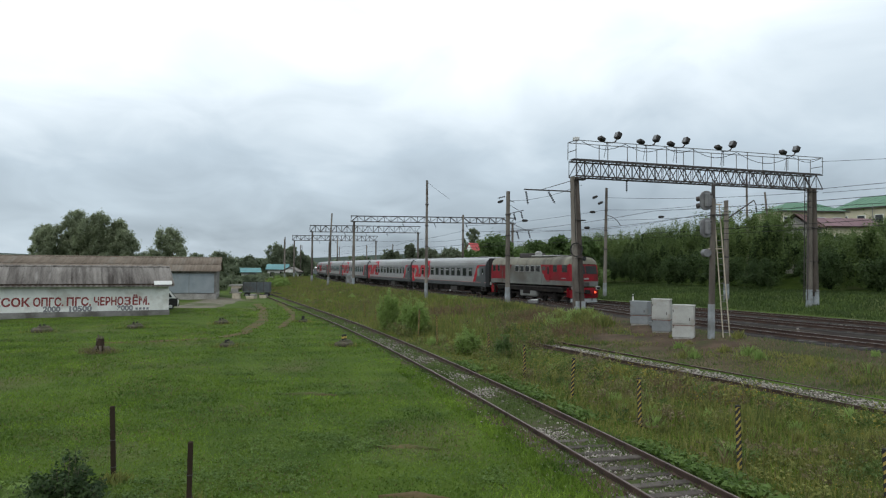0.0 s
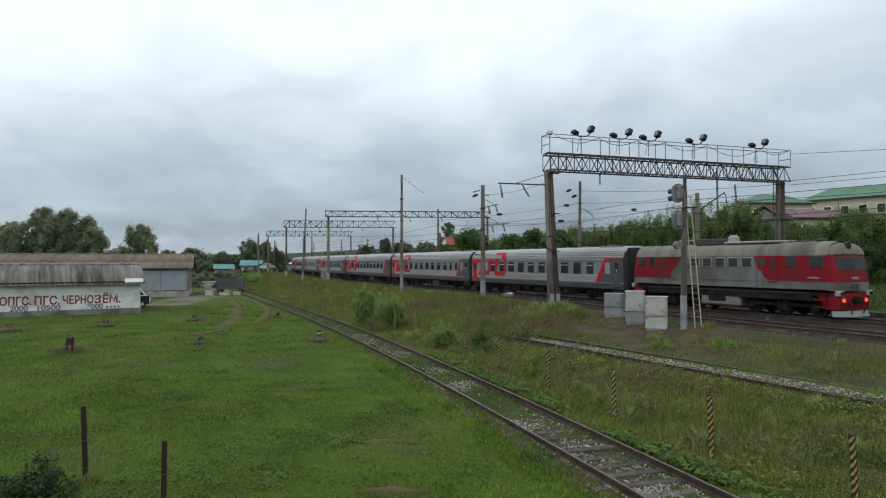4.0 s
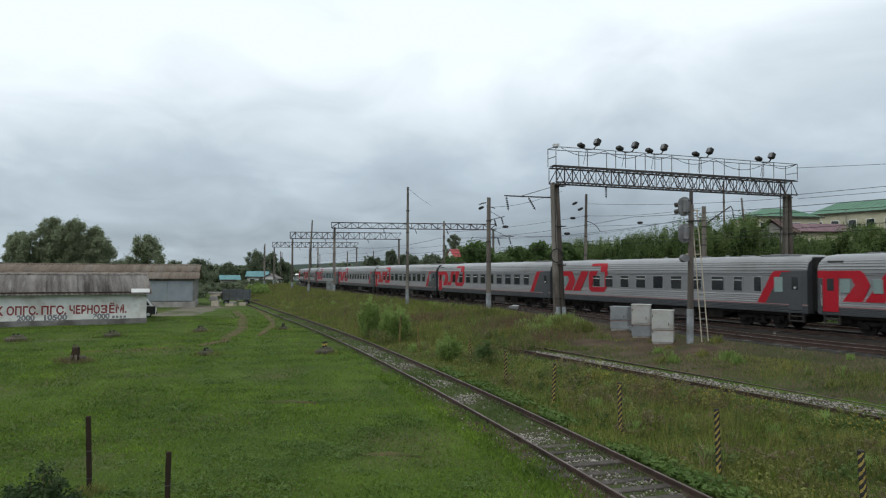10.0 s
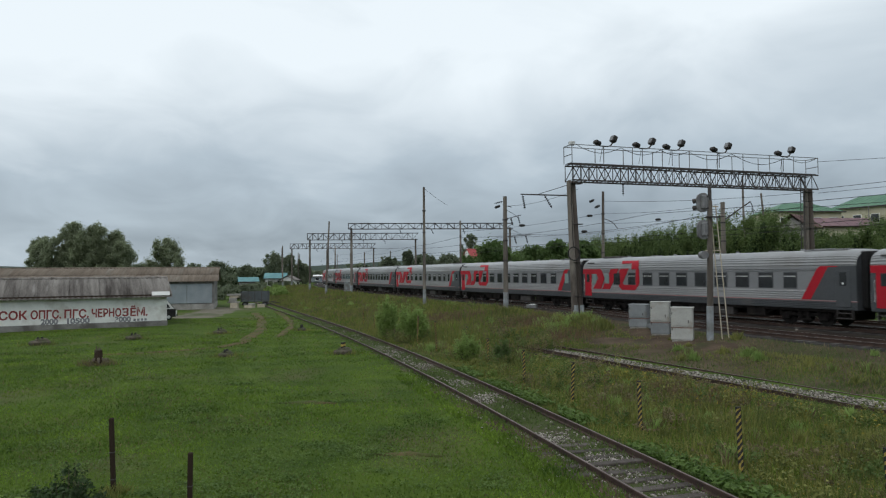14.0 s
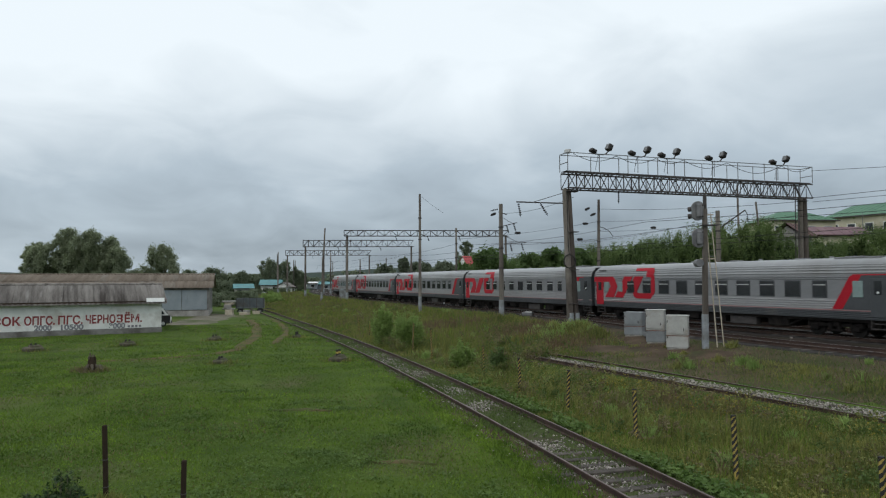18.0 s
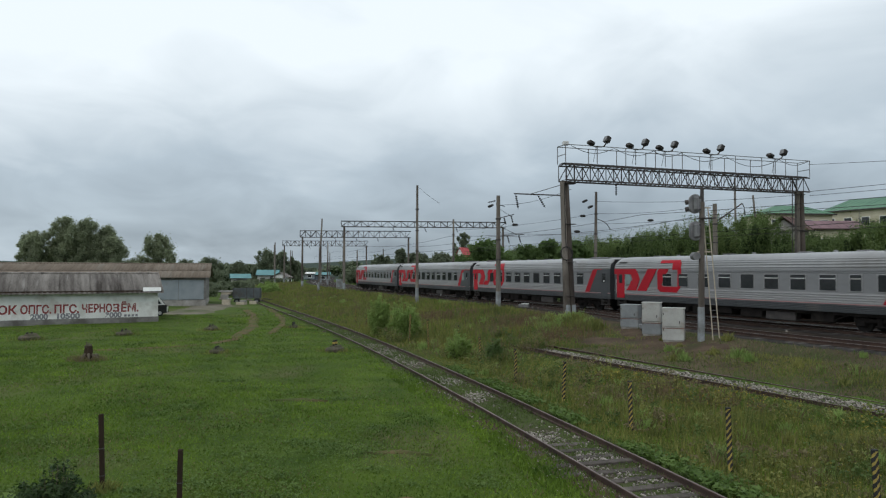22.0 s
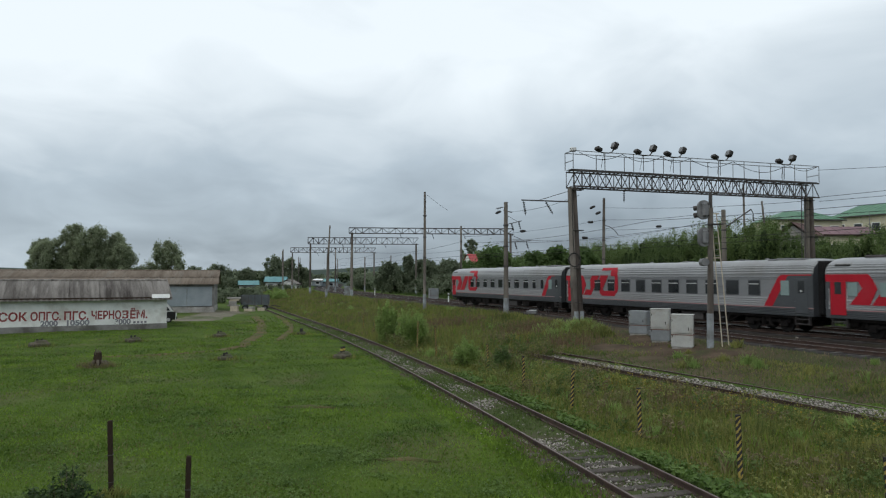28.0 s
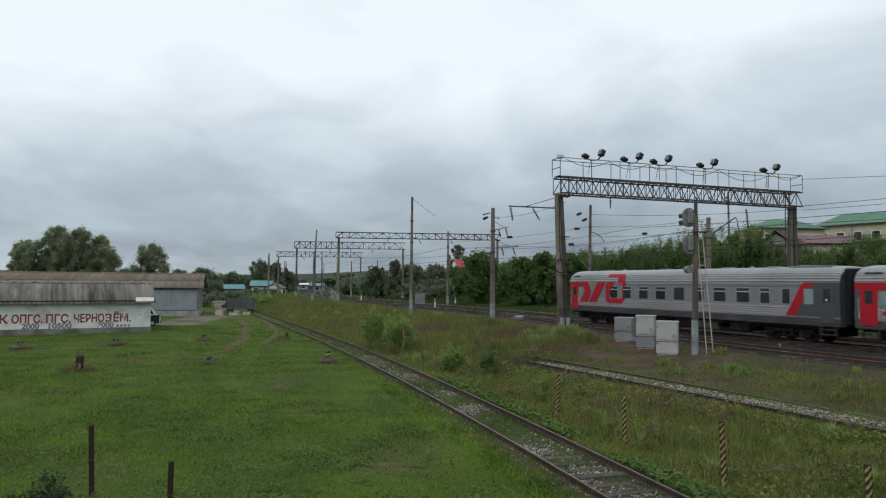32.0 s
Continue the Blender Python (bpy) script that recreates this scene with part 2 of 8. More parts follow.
M["old_concrete"] = surface("old_concrete", (0.055, 0.045, 0.033), (0.135, 0.112, 0.084), scale=3, rough=0.98, bump=0.9, stain=(0.045, 0.058, 0.022), stain_at=0.52)
M["far_wood"] = surface("far_wood", (0.035, 0.05, 0.04), (0.06, 0.078, 0.062), scale=0.03, fine=9, rough=1.0, bump=0.9, spec=0.05)
M["roof_green"] = surface("roof_green", (0.06, 0.15, 0.09), (0.10, 0.21, 0.13), scale=0.5, rough=0.6, bump=0.1)
M["roof_red"] = surface("roof_red", (0.34, 0.05, 0.055), (0.45, 0.085, 0.085), scale=0.7, rough=0.7, bump=0.1)
M["roof_mauve"] = surface("roof_mauve", (0.13, 0.075, 0.085), (0.20, 0.12, 0.13), scale=0.7, rough=0.75, bump=0.2)
M["roof_brown"] = surface("roof_brown", (0.060, 0.030, 0.026), (0.110, 0.056, 0.048), scale=0.7, rough=0.8, bump=0.2)
M["roof_teal"] = surface("roof_teal", (0.075, 0.19, 0.20), (0.12, 0.27, 0.275), scale=0.7, rough=0.6, bump=0.1)
M["plaster"] = surface("plaster", (0.40, 0.36, 0.26), (0.52, 0.48, 0.36), scale=0.7, rough=0.9, bump=0.2, stain=(0.33, 0.30, 0.23), stain_at=0.64)
M["brick_wall"] = surface("brick_wall", (0.30, 0.28, 0.26), (0.42, 0.40, 0.37), scale=0.8, rough=0.9, bump=0.3)
M["steel_dark"] = surface("steel_dark", (0.035, 0.032, 0.032), (0.085, 0.075, 0.07), scale=3, rough=0.7, metal=0.3, bump=0.2)
M["steel_grey"] = surface("steel_grey", (0.12, 0.12, 0.125), (0.24, 0.24, 0.24), scale=3, rough=0.6, metal=0.5, bump=0.2)
M["steel_light"] = surface("steel_light", (0.40, 0.40, 0.39), (0.60, 0.60, 0.58), scale=2, rough=0.55, metal=0.3, bump=0.1, stain=(0.28, 0.24, 0.2), stain_at=0.66)
M["wood_pale"] = surface("wood_pale", (0.33, 0.29, 0.22), (0.48, 0.42, 0.33), scale=3, rough=0.85, bump=0.3)
M["wood_grey"] = surface("wood_grey", (0.022, 0.015, 0.011), (0.052, 0.037, 0.027), scale=4, rough=0.98, bump=0.7, stretch=(1, 1, 0.15), spec=0.1)
M["box_white"] = surface("box_white", (0.30, 0.30, 0.28), (0.43, 0.43, 0.405), scale=1.6, rough=0.65, bump=0.15, stain=(0.26, 0.23, 0.19), stain_at=0.6)
M["box_grey"] = surface("box_grey", (0.16, 0.172, 0.178), (0.24, 0.255, 0.26), scale=1.6, rough=0.6, bump=0.15, stain=(0.15, 0.14, 0.125), stain_at=0.62)
M["yellow"] = surface("yellow", (0.30, 0.22, 0.05), (0.43, 0.32, 0.085), scale=6, rough=0.85, bump=0.2, stain=(0.18, 0.15, 0.08), stain_at=0.6)
M["black"] = surface("black", (0.012, 0.012, 0.012), (0.035, 0.033, 0.03), scale=6, rough=0.85, bump=0.2)
M["trailer_paint"] = surface("trailer_paint", (0.055, 0.065, 0.072), (0.11, 0.125, 0.135), scale=1.5, rough=0.7, bump=0.2, stain=(0.07, 0.06, 0.05), stain_at=0.6)
M["whitewash"] = surface("whitewash", (0.56, 0.57, 0.545), (0.73, 0.735, 0.71), scale=1.1, rough=0.92, bump=0.4, stain=(0.44, 0.42, 0.385), stain_at=0.60)
M["plinth"] = surface("plinth", (0.135, 0.130, 0.122), (0.245, 0.238, 0.225), scale=1.5, rough=0.95, bump=0.5, stain=(0.095, 0.090, 0.080), stain_at=0.56)
M["asbestos"] = surface("asbestos", (0.052, 0.044, 0.039), (0.245, 0.225, 0.205), scale=0.9, rough=0.95, bump=0.3, rand=0.45, stretch=(2.6, 0.22, 0.22), stain=(0.33, 0.315, 0.295), stain_at=0.64)
M["asbestos_brown"] = surface("asbestos_brown", (0.104, 0.080, 0.060), (0.200, 0.164, 0.130), scale=0.7, rough=0.95, bump=0.3, rand=0.3, stretch=(1.8, 0.22, 0.22), stain=(0.20, 0.182, 0.155), stain_at=0.62)
M["sheet_metal"] = surface("sheet_metal", (0.200, 0.232, 0.255), (0.290, 0.322, 0.342), scale=0.8, rough=0.6, metal=0.2, bump=0.1, stain=(0.20, 0.19, 0.18), stain_at=0.68)
M["letter_red"] = surface("letter_red", (0.17, 0.03, 0.03), (0.26, 0.06, 0.055), scale=3, rough=0.9, bump=0.1, stain=(0.32, 0.17, 0.16), stain_at=0.7)
M["letter_grey"] = surface("letter_grey", (0.14, 0.14, 0.155), (0.25, 0.25, 0.265), scale=3, rough=0.9, bump=0.1)
# rolling stock
M["coach_grey"] = surface("coach_grey", (0.152, 0.154, 0.160), (0.212, 0.215, 0.222), scale=0.5, rough=0.30, bump=0.05, stretch=(0.3, 1, 1), stain=(0.168, 0.163, 0.158), stain_at=0.62, spec=0.6)
M["coach_pale"] = surface("coach_pale", (0.225, 0.223, 0.226), (0.325, 0.323, 0.326), scale=0.6, rough=0.34, bump=0.05, stretch=(0.25, 1, 1), stain=(0.20, 0.19, 0.182), stain_at=0.58, spec=0.55)
M["coach_roof"] = surface("coach_roof", (0.20, 0.205, 0.209), (0.275, 0.279, 0.283), scale=0.5, rough=0.34, bump=0.08, stretch=(1, 0.3, 0.3), stain=(0.185, 0.182, 0.178), stain_at=0.58, spec=0.55)
M["coach_dark"] = surface("coach_dark", (0.040, 0.044, 0.048), (0.064, 0.068, 0.073), scale=0.6, rough=0.5, bump=0.05, stain=(0.11, 0.103, 0.096), stain_at=0.68)
M["coach_red"] = surface("coach_red", (0.33, 0.006, 0.016), (0.42, 0.011, 0.024), scale=0.6, rough=0.5, bump=0.04, stain=(0.35, 0.03, 0.04), stain_at=0.68, spec=0.2)
M["coach_line"] = surface("coach_line", (0.33, 0.16, 0.16), (0.42, 0.22, 0.22), scale=0.6, rough=0.5, bump=0)
M["rubber"] = surface("rubber", (0.012, 0.012, 0.013), (0.028, 0.027, 0.027), scale=3, rough=0.85, bump=0.3)
M["underframe"] = surface("underframe", (0.010, 0.009, 0.009), (0.030, 0.026, 0.024), scale=2, rough=0.95, bump=0.5, stain=(0.042, 0.036, 0.031), stain_at=0.64, spec=0.08)
M["wheel"] = surface("wheel", (0.011, 0.010, 0.009), (0.030, 0.026, 0.025), scale=2, rough=0.75, metal=0.0, bump=0.3, spec=0.15)
M["glass_dark"] = surface("glass_dark", (0.012, 0.014, 0.016), (0.03, 0.034, 0.037), scale=0.6, rough=0.12, bump=0, spec=0.5)
M["pane_green"] = surface("pane_green", (0.16, 0.22, 0.21), (0.24, 0.31, 0.30), scale=0.6, rough=0.2, bump=0)
M["loco_grey"] = surface("loco_grey", (0.100, 0.103, 0.094), (0.178, 0.182, 0.172), scale=0.7, rough=0.6, bump=0.06, stain=(0.082, 0.073, 0.060), stain_at=0.55)
M["loco_roof"] = surface("loco_roof", (0.125, 0.118, 0.092), (0.225, 0.214, 0.168), scale=0.5, rough=0.75, bump=0.1, stretch=(2.5, 0.4, 0.4), stain=(0.085, 0.078, 0.064), stain_at=0.58)
M["windscreen"] = surface("windscreen", (0.015, 0.018, 0.019), (0.032, 0.037, 0.038), scale=0.8, rough=0.35, bump=0, spec=0.1)
M["loco_red"] = surface("loco_red", (0.165, 0.004, 0.011), (0.245, 0.009, 0.017), scale=0.6, rough=0.55, bump=0.05, stain=(0.085, 0.017, 0.017), stain_at=0.56, spec=0.18)
# distance haze is put into these two leaf colours, paler and greyer
M["hazy_birch_leaf"] = foliage("hazy_birch_leaf", (0.190, 0.222, 0.140), (0.320, 0.360, 0.225), island=0.3, scale=0.2, trans=0.58)
M["hazy_far_leaf"] = foliage("hazy_far_leaf", (0.125, 0.155, 0.098), (0.225, 0.262, 0.165), island=0.3, scale=0.2, trans=0.5)
M["scrub_leaf"] = foliage("scrub_leaf", (0.066, 0.104, 0.033), (0.146, 0.202, 0.064), island=0.3, scale=0.12, trans=0.45)
M["loco_pale"] = surface("loco_pale", (0.22, 0.22, 0.205), (0.30, 0.30, 0.285), scale=2, rough=0.7, bump=0.1)
M["white_paint"] = surface("white_paint", (0.62, 0.62, 0.60), (0.76, 0.76, 0.74), scale=2, rough=0.6, bump=0.1, stain=(0.45, 0.43, 0.4), stain_at=0.66)
lamp_m = bpy.data.materials.new("lamp_red_glow")
lamp_m.use_nodes = True
lamp_m.node_tree.nodes["Principled BSDF"].inputs["Base Color"].default_value = (0.7, 0.06, 0.03, 1)
lamp_m.node_tree.nodes["Principled BSDF"].inputs["Emission Color"].default_value = (1.0, 0.10, 0.04, 1)
lamp_m.node_tree.nodes["Principled BSDF"].inputs["Emission Strength"].default_value = 1.2
M["lamp_red"] = lamp_m


# ------------------------------------------------------------ mesh helpers
class Mesh:
    """Collects vertices and faces of one part."""

    def __init__(self):
        self.v, self.f = [], []

    def add(self, vs, fs):
        n = len(self.v)
        self.v += [tuple(p) for p in vs]
        self.f += [tuple(i + n for i in q) for q in fs]
        return self

    def box(self, c, s, rz=0.0, ch=0.0, ry=0.0, rx=0.0):
        x, y, z = (k / 2 for k in s)
        ch = min(ch, x * 0.9, y * 0.9, z * 0.9)
        m = Euler((rx, ry, rz)).to_matrix()
        C = Vector(c)
        if ch <= 0:
            vs = [(a * x, b * y, d * z) for d in (-1, 1) for b in (-1, 1) for a in (-1, 1)]
            fs = [(0, 2, 3, 1), (4, 5, 7, 6), (0, 1, 5, 4), (2, 6, 7, 3), (0, 4, 6, 2), (1, 3, 7, 5)]
        else:
            vs, idx = [], {}
            for a in (-1, 1):
                for b in (-1, 1):
                    for d in (-1, 1):
                        for k, (px, py, pz) in enumerate(((x, y - ch, z - ch), (x - ch, y, z - ch), (x - ch, y - ch, z))):
                            idx[a, b, d, k] = len(vs)
                            vs.append((a * px, b * py, d * pz))
            I = lambda a, b, d, k: idx[a, b, d, k]
            fs = []
            for g in (-1, 1):
                fs.append([I(g, -1, -1, 0), I(g, 1, -1, 0), I(g, 1, 1, 0), I(g, -1, 1, 0)][::g])
                fs.append([I(-1, g, -1, 1), I(-1, g, 1, 1), I(1, g, 1, 1), I(1, g, -1, 1)][::g])
                fs.append([I(-1, -1, g, 2), I(1, -1, g, 2), I(1, 1, g, 2), I(-1, 1, g, 2)][::g])
                for h in (-1, 1):
                    w = -g * h
                    fs.append([I(g, h, -1, 0), I(g, h, -1, 1), I(g, h, 1, 1), I(g, h, 1, 0)][::-w])
                    fs.append([I(g, -1, h, 0), I(g, -1, h, 2), I(g, 1, h, 2), I(g, 1, h, 0)][::w])
                    fs.append([I(-1, g, h, 1), I(-1, g, h, 2), I(1, g, h, 2), I(1, g, h, 1)][::-w])
                    for d in (-1, 1):
                        fs.append([I(g, h, d, 0), I(g, h, d, 1), I(g, h, d, 2)][::g * h * d])
        return self.add([C + m @ Vector(p) for p in vs], fs)

    def cyl(self, p0, p1, r0, r1=None, n=8, cap=True):
        r1 = r0 if r1 is None else r1
        p0, p1 = Vector(p0), Vector(p1)
        d = (p1 - p0).normalized()
        a = d.orthogonal().normalized()
        b = d.cross(a)
        vs = []
        for p, r in ((p0, r0), (p1, r1)):
            for i in range(n):
                w = 2 * math.pi * i / n
                vs.append(p + a * (r * math.cos(w)) + b * (r * math.sin(w)))
        fs = [(i, (i + 1) % n, n + (i + 1) % n, n + i) for i in range(n)]
        if cap:
            fs += [tuple(range(n))[::-1], tuple(range(n, 2 * n))]
        return self.add(vs, fs)

    def beam(self, p0, p1, w, h=None, up=(0, 0, 1)):
        h = h or w
        p0, p1 = Vector(p0), Vector(p1)
        d = (p1 - p0).normalized()
        s = d.cross(Vector(up))
        s = s.normalized() if s.length > 1e-4 else d.orthogonal().normalized()
        u = s.cross(d)
        vs = [p + s * (a * w / 2) + u * (b * h / 2) for p in (p0, p1) for a, b in ((-1, -1), (1, -1), (1, 1), (-1, 1))]
        return self.add(vs, [(3, 2, 1, 0), (4, 5, 6, 7), (0, 1, 5, 4), (1, 2, 6, 5), (2, 3, 7, 6), (3, 0, 4, 7)])

    def tube(self, pts, r, n=5):
        pts = [Vector(p) for p in pts]
        vs = []
        for i, p in enumerate(pts):
            d = (pts[min(i + 1, len(pts) - 1)] - pts[max(i - 1, 0)]).normalized()
            a = d.cross(Vector((0, 0, 1)))
            a = a.normalized() if a.length > 1e-3 else Vector((1, 0, 0))
            b = d.cross(a)
            vs += [p + a * (r * math.cos(2 * math.pi * k / n)) + b * (r * math.sin(2 * math.pi * k / n)) for k in range(n)]
        fs = [(j * n + k, j * n + (k + 1) % n, (j + 1) * n + (k + 1) % n, (j + 1) * n + k) for j in range(len(pts) - 1) for k in range(n)]
        return self.add(vs, fs)

    def sweep(self, profile, path, closed=True):
        """profile: (side, up) pairs; path: (point, side vector) pairs."""
        k, vs, fs = len(profile), [], []
        for p, s in path:
            p, s = Vector(p), Vector(s)
            vs += [p + s * a + Vector((0, 0, b)) for a, b in profile]
        for j in range(len(path) - 1):
            for i in range(k if closed else k - 1):
                a, b = j * k + i, j * k + (i + 1) % k
                fs.append((a, b, b + k, a + k))
        if closed:
            fs += [tuple(range(k))[::-1], tuple((len(path) - 1) * k + i for i in range(k))]
        return self.add(vs, fs)

    def extrude(self, poly, y0, y1):
        """A polygon in x, z drawn out along y."""
        k = len(poly)
        vs = [(x, y0, z) for x, z in poly] + [(x, y1, z) for x, z in poly]
        fs = [tuple(range(k)), tuple(range(k, 2 * k))[::-1]] + [(i, i + k, (i + 1) % k + k, (i + 1) % k) for i in range(k)]
        return self.add(vs, fs)

    def data(self, name, mat, smooth=False):
        me = bpy.data.meshes.new(name)
        me.from_pydata(self.v, [], self.f)
        for m in (mat if isinstance(mat, (list, tuple)) else [mat]):
            me.materials.append(m)
        if smooth:
            me.polygons.foreach_set("use_smooth", [True] * len(me.polygons))
        me.update()
        return me


def part(name, mesh, mat, parent, label="", smooth=False, at=None):
    ob = new(name, mesh if isinstance(mesh, bpy.types.Mesh) else mesh.data(name, mat, smooth))
    ob.parent = parent
    if at is not None:
        ob.matrix_basis = at
    return tagged(ob, label)


def thing(name, label, category, m=None, group="", kind=""):
    ob = tagged(new(name), label, category, group, kind)
    ob.empty_display_size = 0.3
    if m is not None:
        ob.matrix_basis = m
    return ob


def solid(name, mesh, mat, label, category, m=None, group="", kind="", smooth=False):
    ob = new(name, mesh.data(name, mat, smooth))
    if m is not None:
        ob.matrix_basis = m
    return tagged(ob, label, category, group, kind)


def smooth01(t):
    t = np.clip(t, 0, 1)
    return t * t * (3 - 2 * t)


# ------------------------------------------------------------ lines of the tracks on the plan
def x_siding(y):
    u = np.minimum(y, 60.0) / 50
    return 8.076 - 11.894 * u - 2.935 * u * u - 0.379 * np.maximum(y - 60.0, 0)


def x_main(y):
    u = np.clip(y, -20, 250) / 100
    return 39.503 - 44.6 * u - 2.871 * u ** 2 + 4.539 * u ** 3 - 0.64 * u ** 4 - 0.446 * np.minimum(y + 20, 0) - 0.139 * np.maximum(y - 250, 0)


def x_spur(y):
    return 22.55 - 0.463 * y


def ground_z(x, y):
    """Height of the ground."""
    x, y = np.asarray(x, float), np.asarray(y, float)
    xs, xm = x_siding(y) + 1.6, x_main(y) - 8.5
    t = np.clip((x - xs) / np.maximum(xm - xs, 1.0), 0, 1)
    z = 1.1 * t ** 1.7
    off = (x - x_main(y)) * 0.91
    k = 0.25 + 0.75 * smooth01((170 - y) / 90)
    z = z + 1.2 * smooth01((off - 10) / 14) * (0.4 + 0.6 * k)
    z = z + 7.5 * smooth01((off - 26) / 50) * k
    r = np.hypot(x, y)
    z = z + 30 * smooth01((r - 500) / 900) * (0.75 + 0.25 * np.sin(np.arctan2(x, y) * 7 + 1.0))
    z = z - 0.10 * np.exp(-((x - x_siding(y)) / 0.85) ** 6)
    z = z + 0.06 * np.exp(-((x - x_spur(y)) / 2.2) ** 4) * (y < 46)
    z = z + 0.05 * np.sin(x * 0.35 + 1.3 * np.sin(y * 0.21)) * np.sin(y * 0.27) * smooth01((xs - 2.5 - x) / 4)
    return z


def gz(x, y):
    return float(ground_z(x, y))


def curve_path(fx, y0, y1, step, side=0.0):
    ys = np.linspace(y0, y1, max(2, int((y1 - y0) / step) + 1))
    out = []
    for y in ys:
        d = Vector((float(fx(y + 0.5) - fx(y - 0.5)), 1.0, 0)).normalized()
        s = Vector((d.y, -d.x, 0))
        p = Vector((float(fx(y)), float(y), 0)) + s * side
        out.append((p, s, d))
    return out


# ------------------------------------------------------------ ground
def fast_mesh(name, v, f, mat, smooth=False):
    v, f = np.asarray(v, np.float32), np.asarray(f, np.int32)
    me = bpy.data.meshes.new(name)
    me.vertices.add(len(v))
    me.vertices.foreach_set("co", v.ravel())
    me.loops.add(f.size)
    me.loops.foreach_set("vertex_index", f.ravel())
    me.polygons.add(len(f))
    me.polygons.foreach_set("loop_start", np.arange(0, f.size, f.shape[1], dtype=np.int32))
    if smooth:
        me.polygons.foreach_set("use_smooth", np.ones(len(f), bool))
    me.materials.append(mat)
    me.update(calc_edges=True)
    me.validate()
    return me


def spaced(a, b, fine, far):
    near = np.arange(a, b + 0.01, fine)
    out = b + fine * np.cumsum(1.16 ** np.arange(1, 200))
    back = a - fine * np.cumsum(1.16 ** np.arange(1, 200))
    return np.concatenate([back[back > -far][::-1], near, out[out < far]])


def build_ground():
    gx, gy = spaced(-70, 75, 0.7, 3500), spaced(-10, 150, 1.1, 3500)
    X, Y = np.meshgrid(gx, gy)
    v = np.stack([X, Y, ground_z(X, Y)], -1).reshape(-1, 3)
    n, m = len(gx), len(gy)
    i = np.arange((m - 1) * n).reshape(m - 1, n)[:, :-1].ravel()
    f = np.stack([i, i + 1, i + n + 1, i + n], 1)
    me = fast_mesh("ground", v, f, M["lawn_soil"], True)
    me.materials.append(M["far_wood"])
    c = v[f].mean(1)
    me.materials.append(M["bank_soil"])
    idx = (np.hypot(c[:, 0], c[:, 1]) > 330 + 60 * np.sin(c[:, 0] * 0.02)).astype(np.int32)
    bank = (c[:, 1] > -10) & (c[:, 1] < 70) & (c[:, 0] > np.where(c[:, 1] < 42, x_spur(c[:, 1]) + 1.2, x_main(c[:, 1]) - 16)) & (c[:, 0] < x_main(c[:, 1]) + 9)
    idx[bank] = 2
    me.polygons.foreach_set("material_index", idx)
    ob = new("ground", me)
    tagged(ob, "green grassy ground with worn earth patches beside the railway", "ground", kind="structure")


build_ground()


# ------------------------------------------------------------ tracks
RAIL_PROFILE = [(-0.07, -0.17), (0.07, -0.17), (0.07, -0.15), (0.012, -0.13), (0.012, -0.045), (0.036, -0.035), (0.036, -0.004),
                (0.028, 0.0), (-0.028, 0.0), (-0.036, -0.004), (-0.036, -0.035), (-0.012, -0.045), (-0.012, -0.13), (-0.07, -0.15)]


def track(name, label, fx, y0, y1, top, sleeper_mat, gap, near=(0, 0), rail_mat="rail", bed=True, bury=0.02, head_mat="rail_head", seed=1):
    """Two rails on sleepers; those within `near` (along y) are parts of their own. top: height of the rail's top, or a function of y."""
    rnd = random.Random(seed)
    tz = top if callable(top) else (lambda y: top)
    t = thing(name, label, "railway track", kind="structure")
    for sd in (-0.795, 0.795):
        path = [((p.x, p.y, tz(p.y)), s) for p, s, d in curve_path(fx, y0, y1, 2.0, sd)]
        part("rail", Mesh().sweep(RAIL_PROFILE, path), M[rail_mat], t)
        head = [((p[0], p[1], p[2] + 0.002), s) for p, s in path]
        part("railhead", Mesh().sweep([(-0.024, -0.004), (0.024, -0.004), (0.024, 0.001), (-0.024, 0.001)], head), M[head_mat], t, "worn running surface")
    sl = Mesh().box((0, 0, 0), (2.7, 0.24, 0.16), ch=0.015).data("sleeper", sleeper_mat)
    rest = Mesh()
    y = y0
    while y < y1:
        d = Vector((float(fx(y + 0.5) - fx(y - 0.5)), 1.0, 0)).normalized()
        rz = math.atan2(-d.x, d.y) + rnd.uniform(-0.03, 0.03)
        c = (float(fx(y)) + rnd.uniform(-.05, .05), y, tz(y) - 0.17 - 0.08 + rnd.uniform(-0.04, 0.012) - (bury(y) if callable(bury) else bury * 0.5) + 0.012)
        if near[0] <= y <= near[1]:
            part("sleeper", sl, None, t, at=Matrix.LocRotScale(c, Euler((rnd.uniform(-.02, .02), rnd.uniform(-.02, .02), rz)), None))
        else:
            rest.box(c, (2.7, 0.24, 0.16), rz)
        y += gap * d.y
    if rest.v:
        tagged(part("sleepers", rest, sleeper_mat, t), kind="stuff")
    if bed:
        prof = [(-2.5, -0.55), (-1.75, -0.19), (1.75, -0.19), (2.5, -0.55)]
        path = [((p.x, p.y, tz(p.y)), s) for p, s, d in curve_path(fx, y0, y1, 1.5)]
        part("ballast_bed", Mesh().sweep(prof, path), M["ballast"], t, "dark oily stone ballast")
    return t


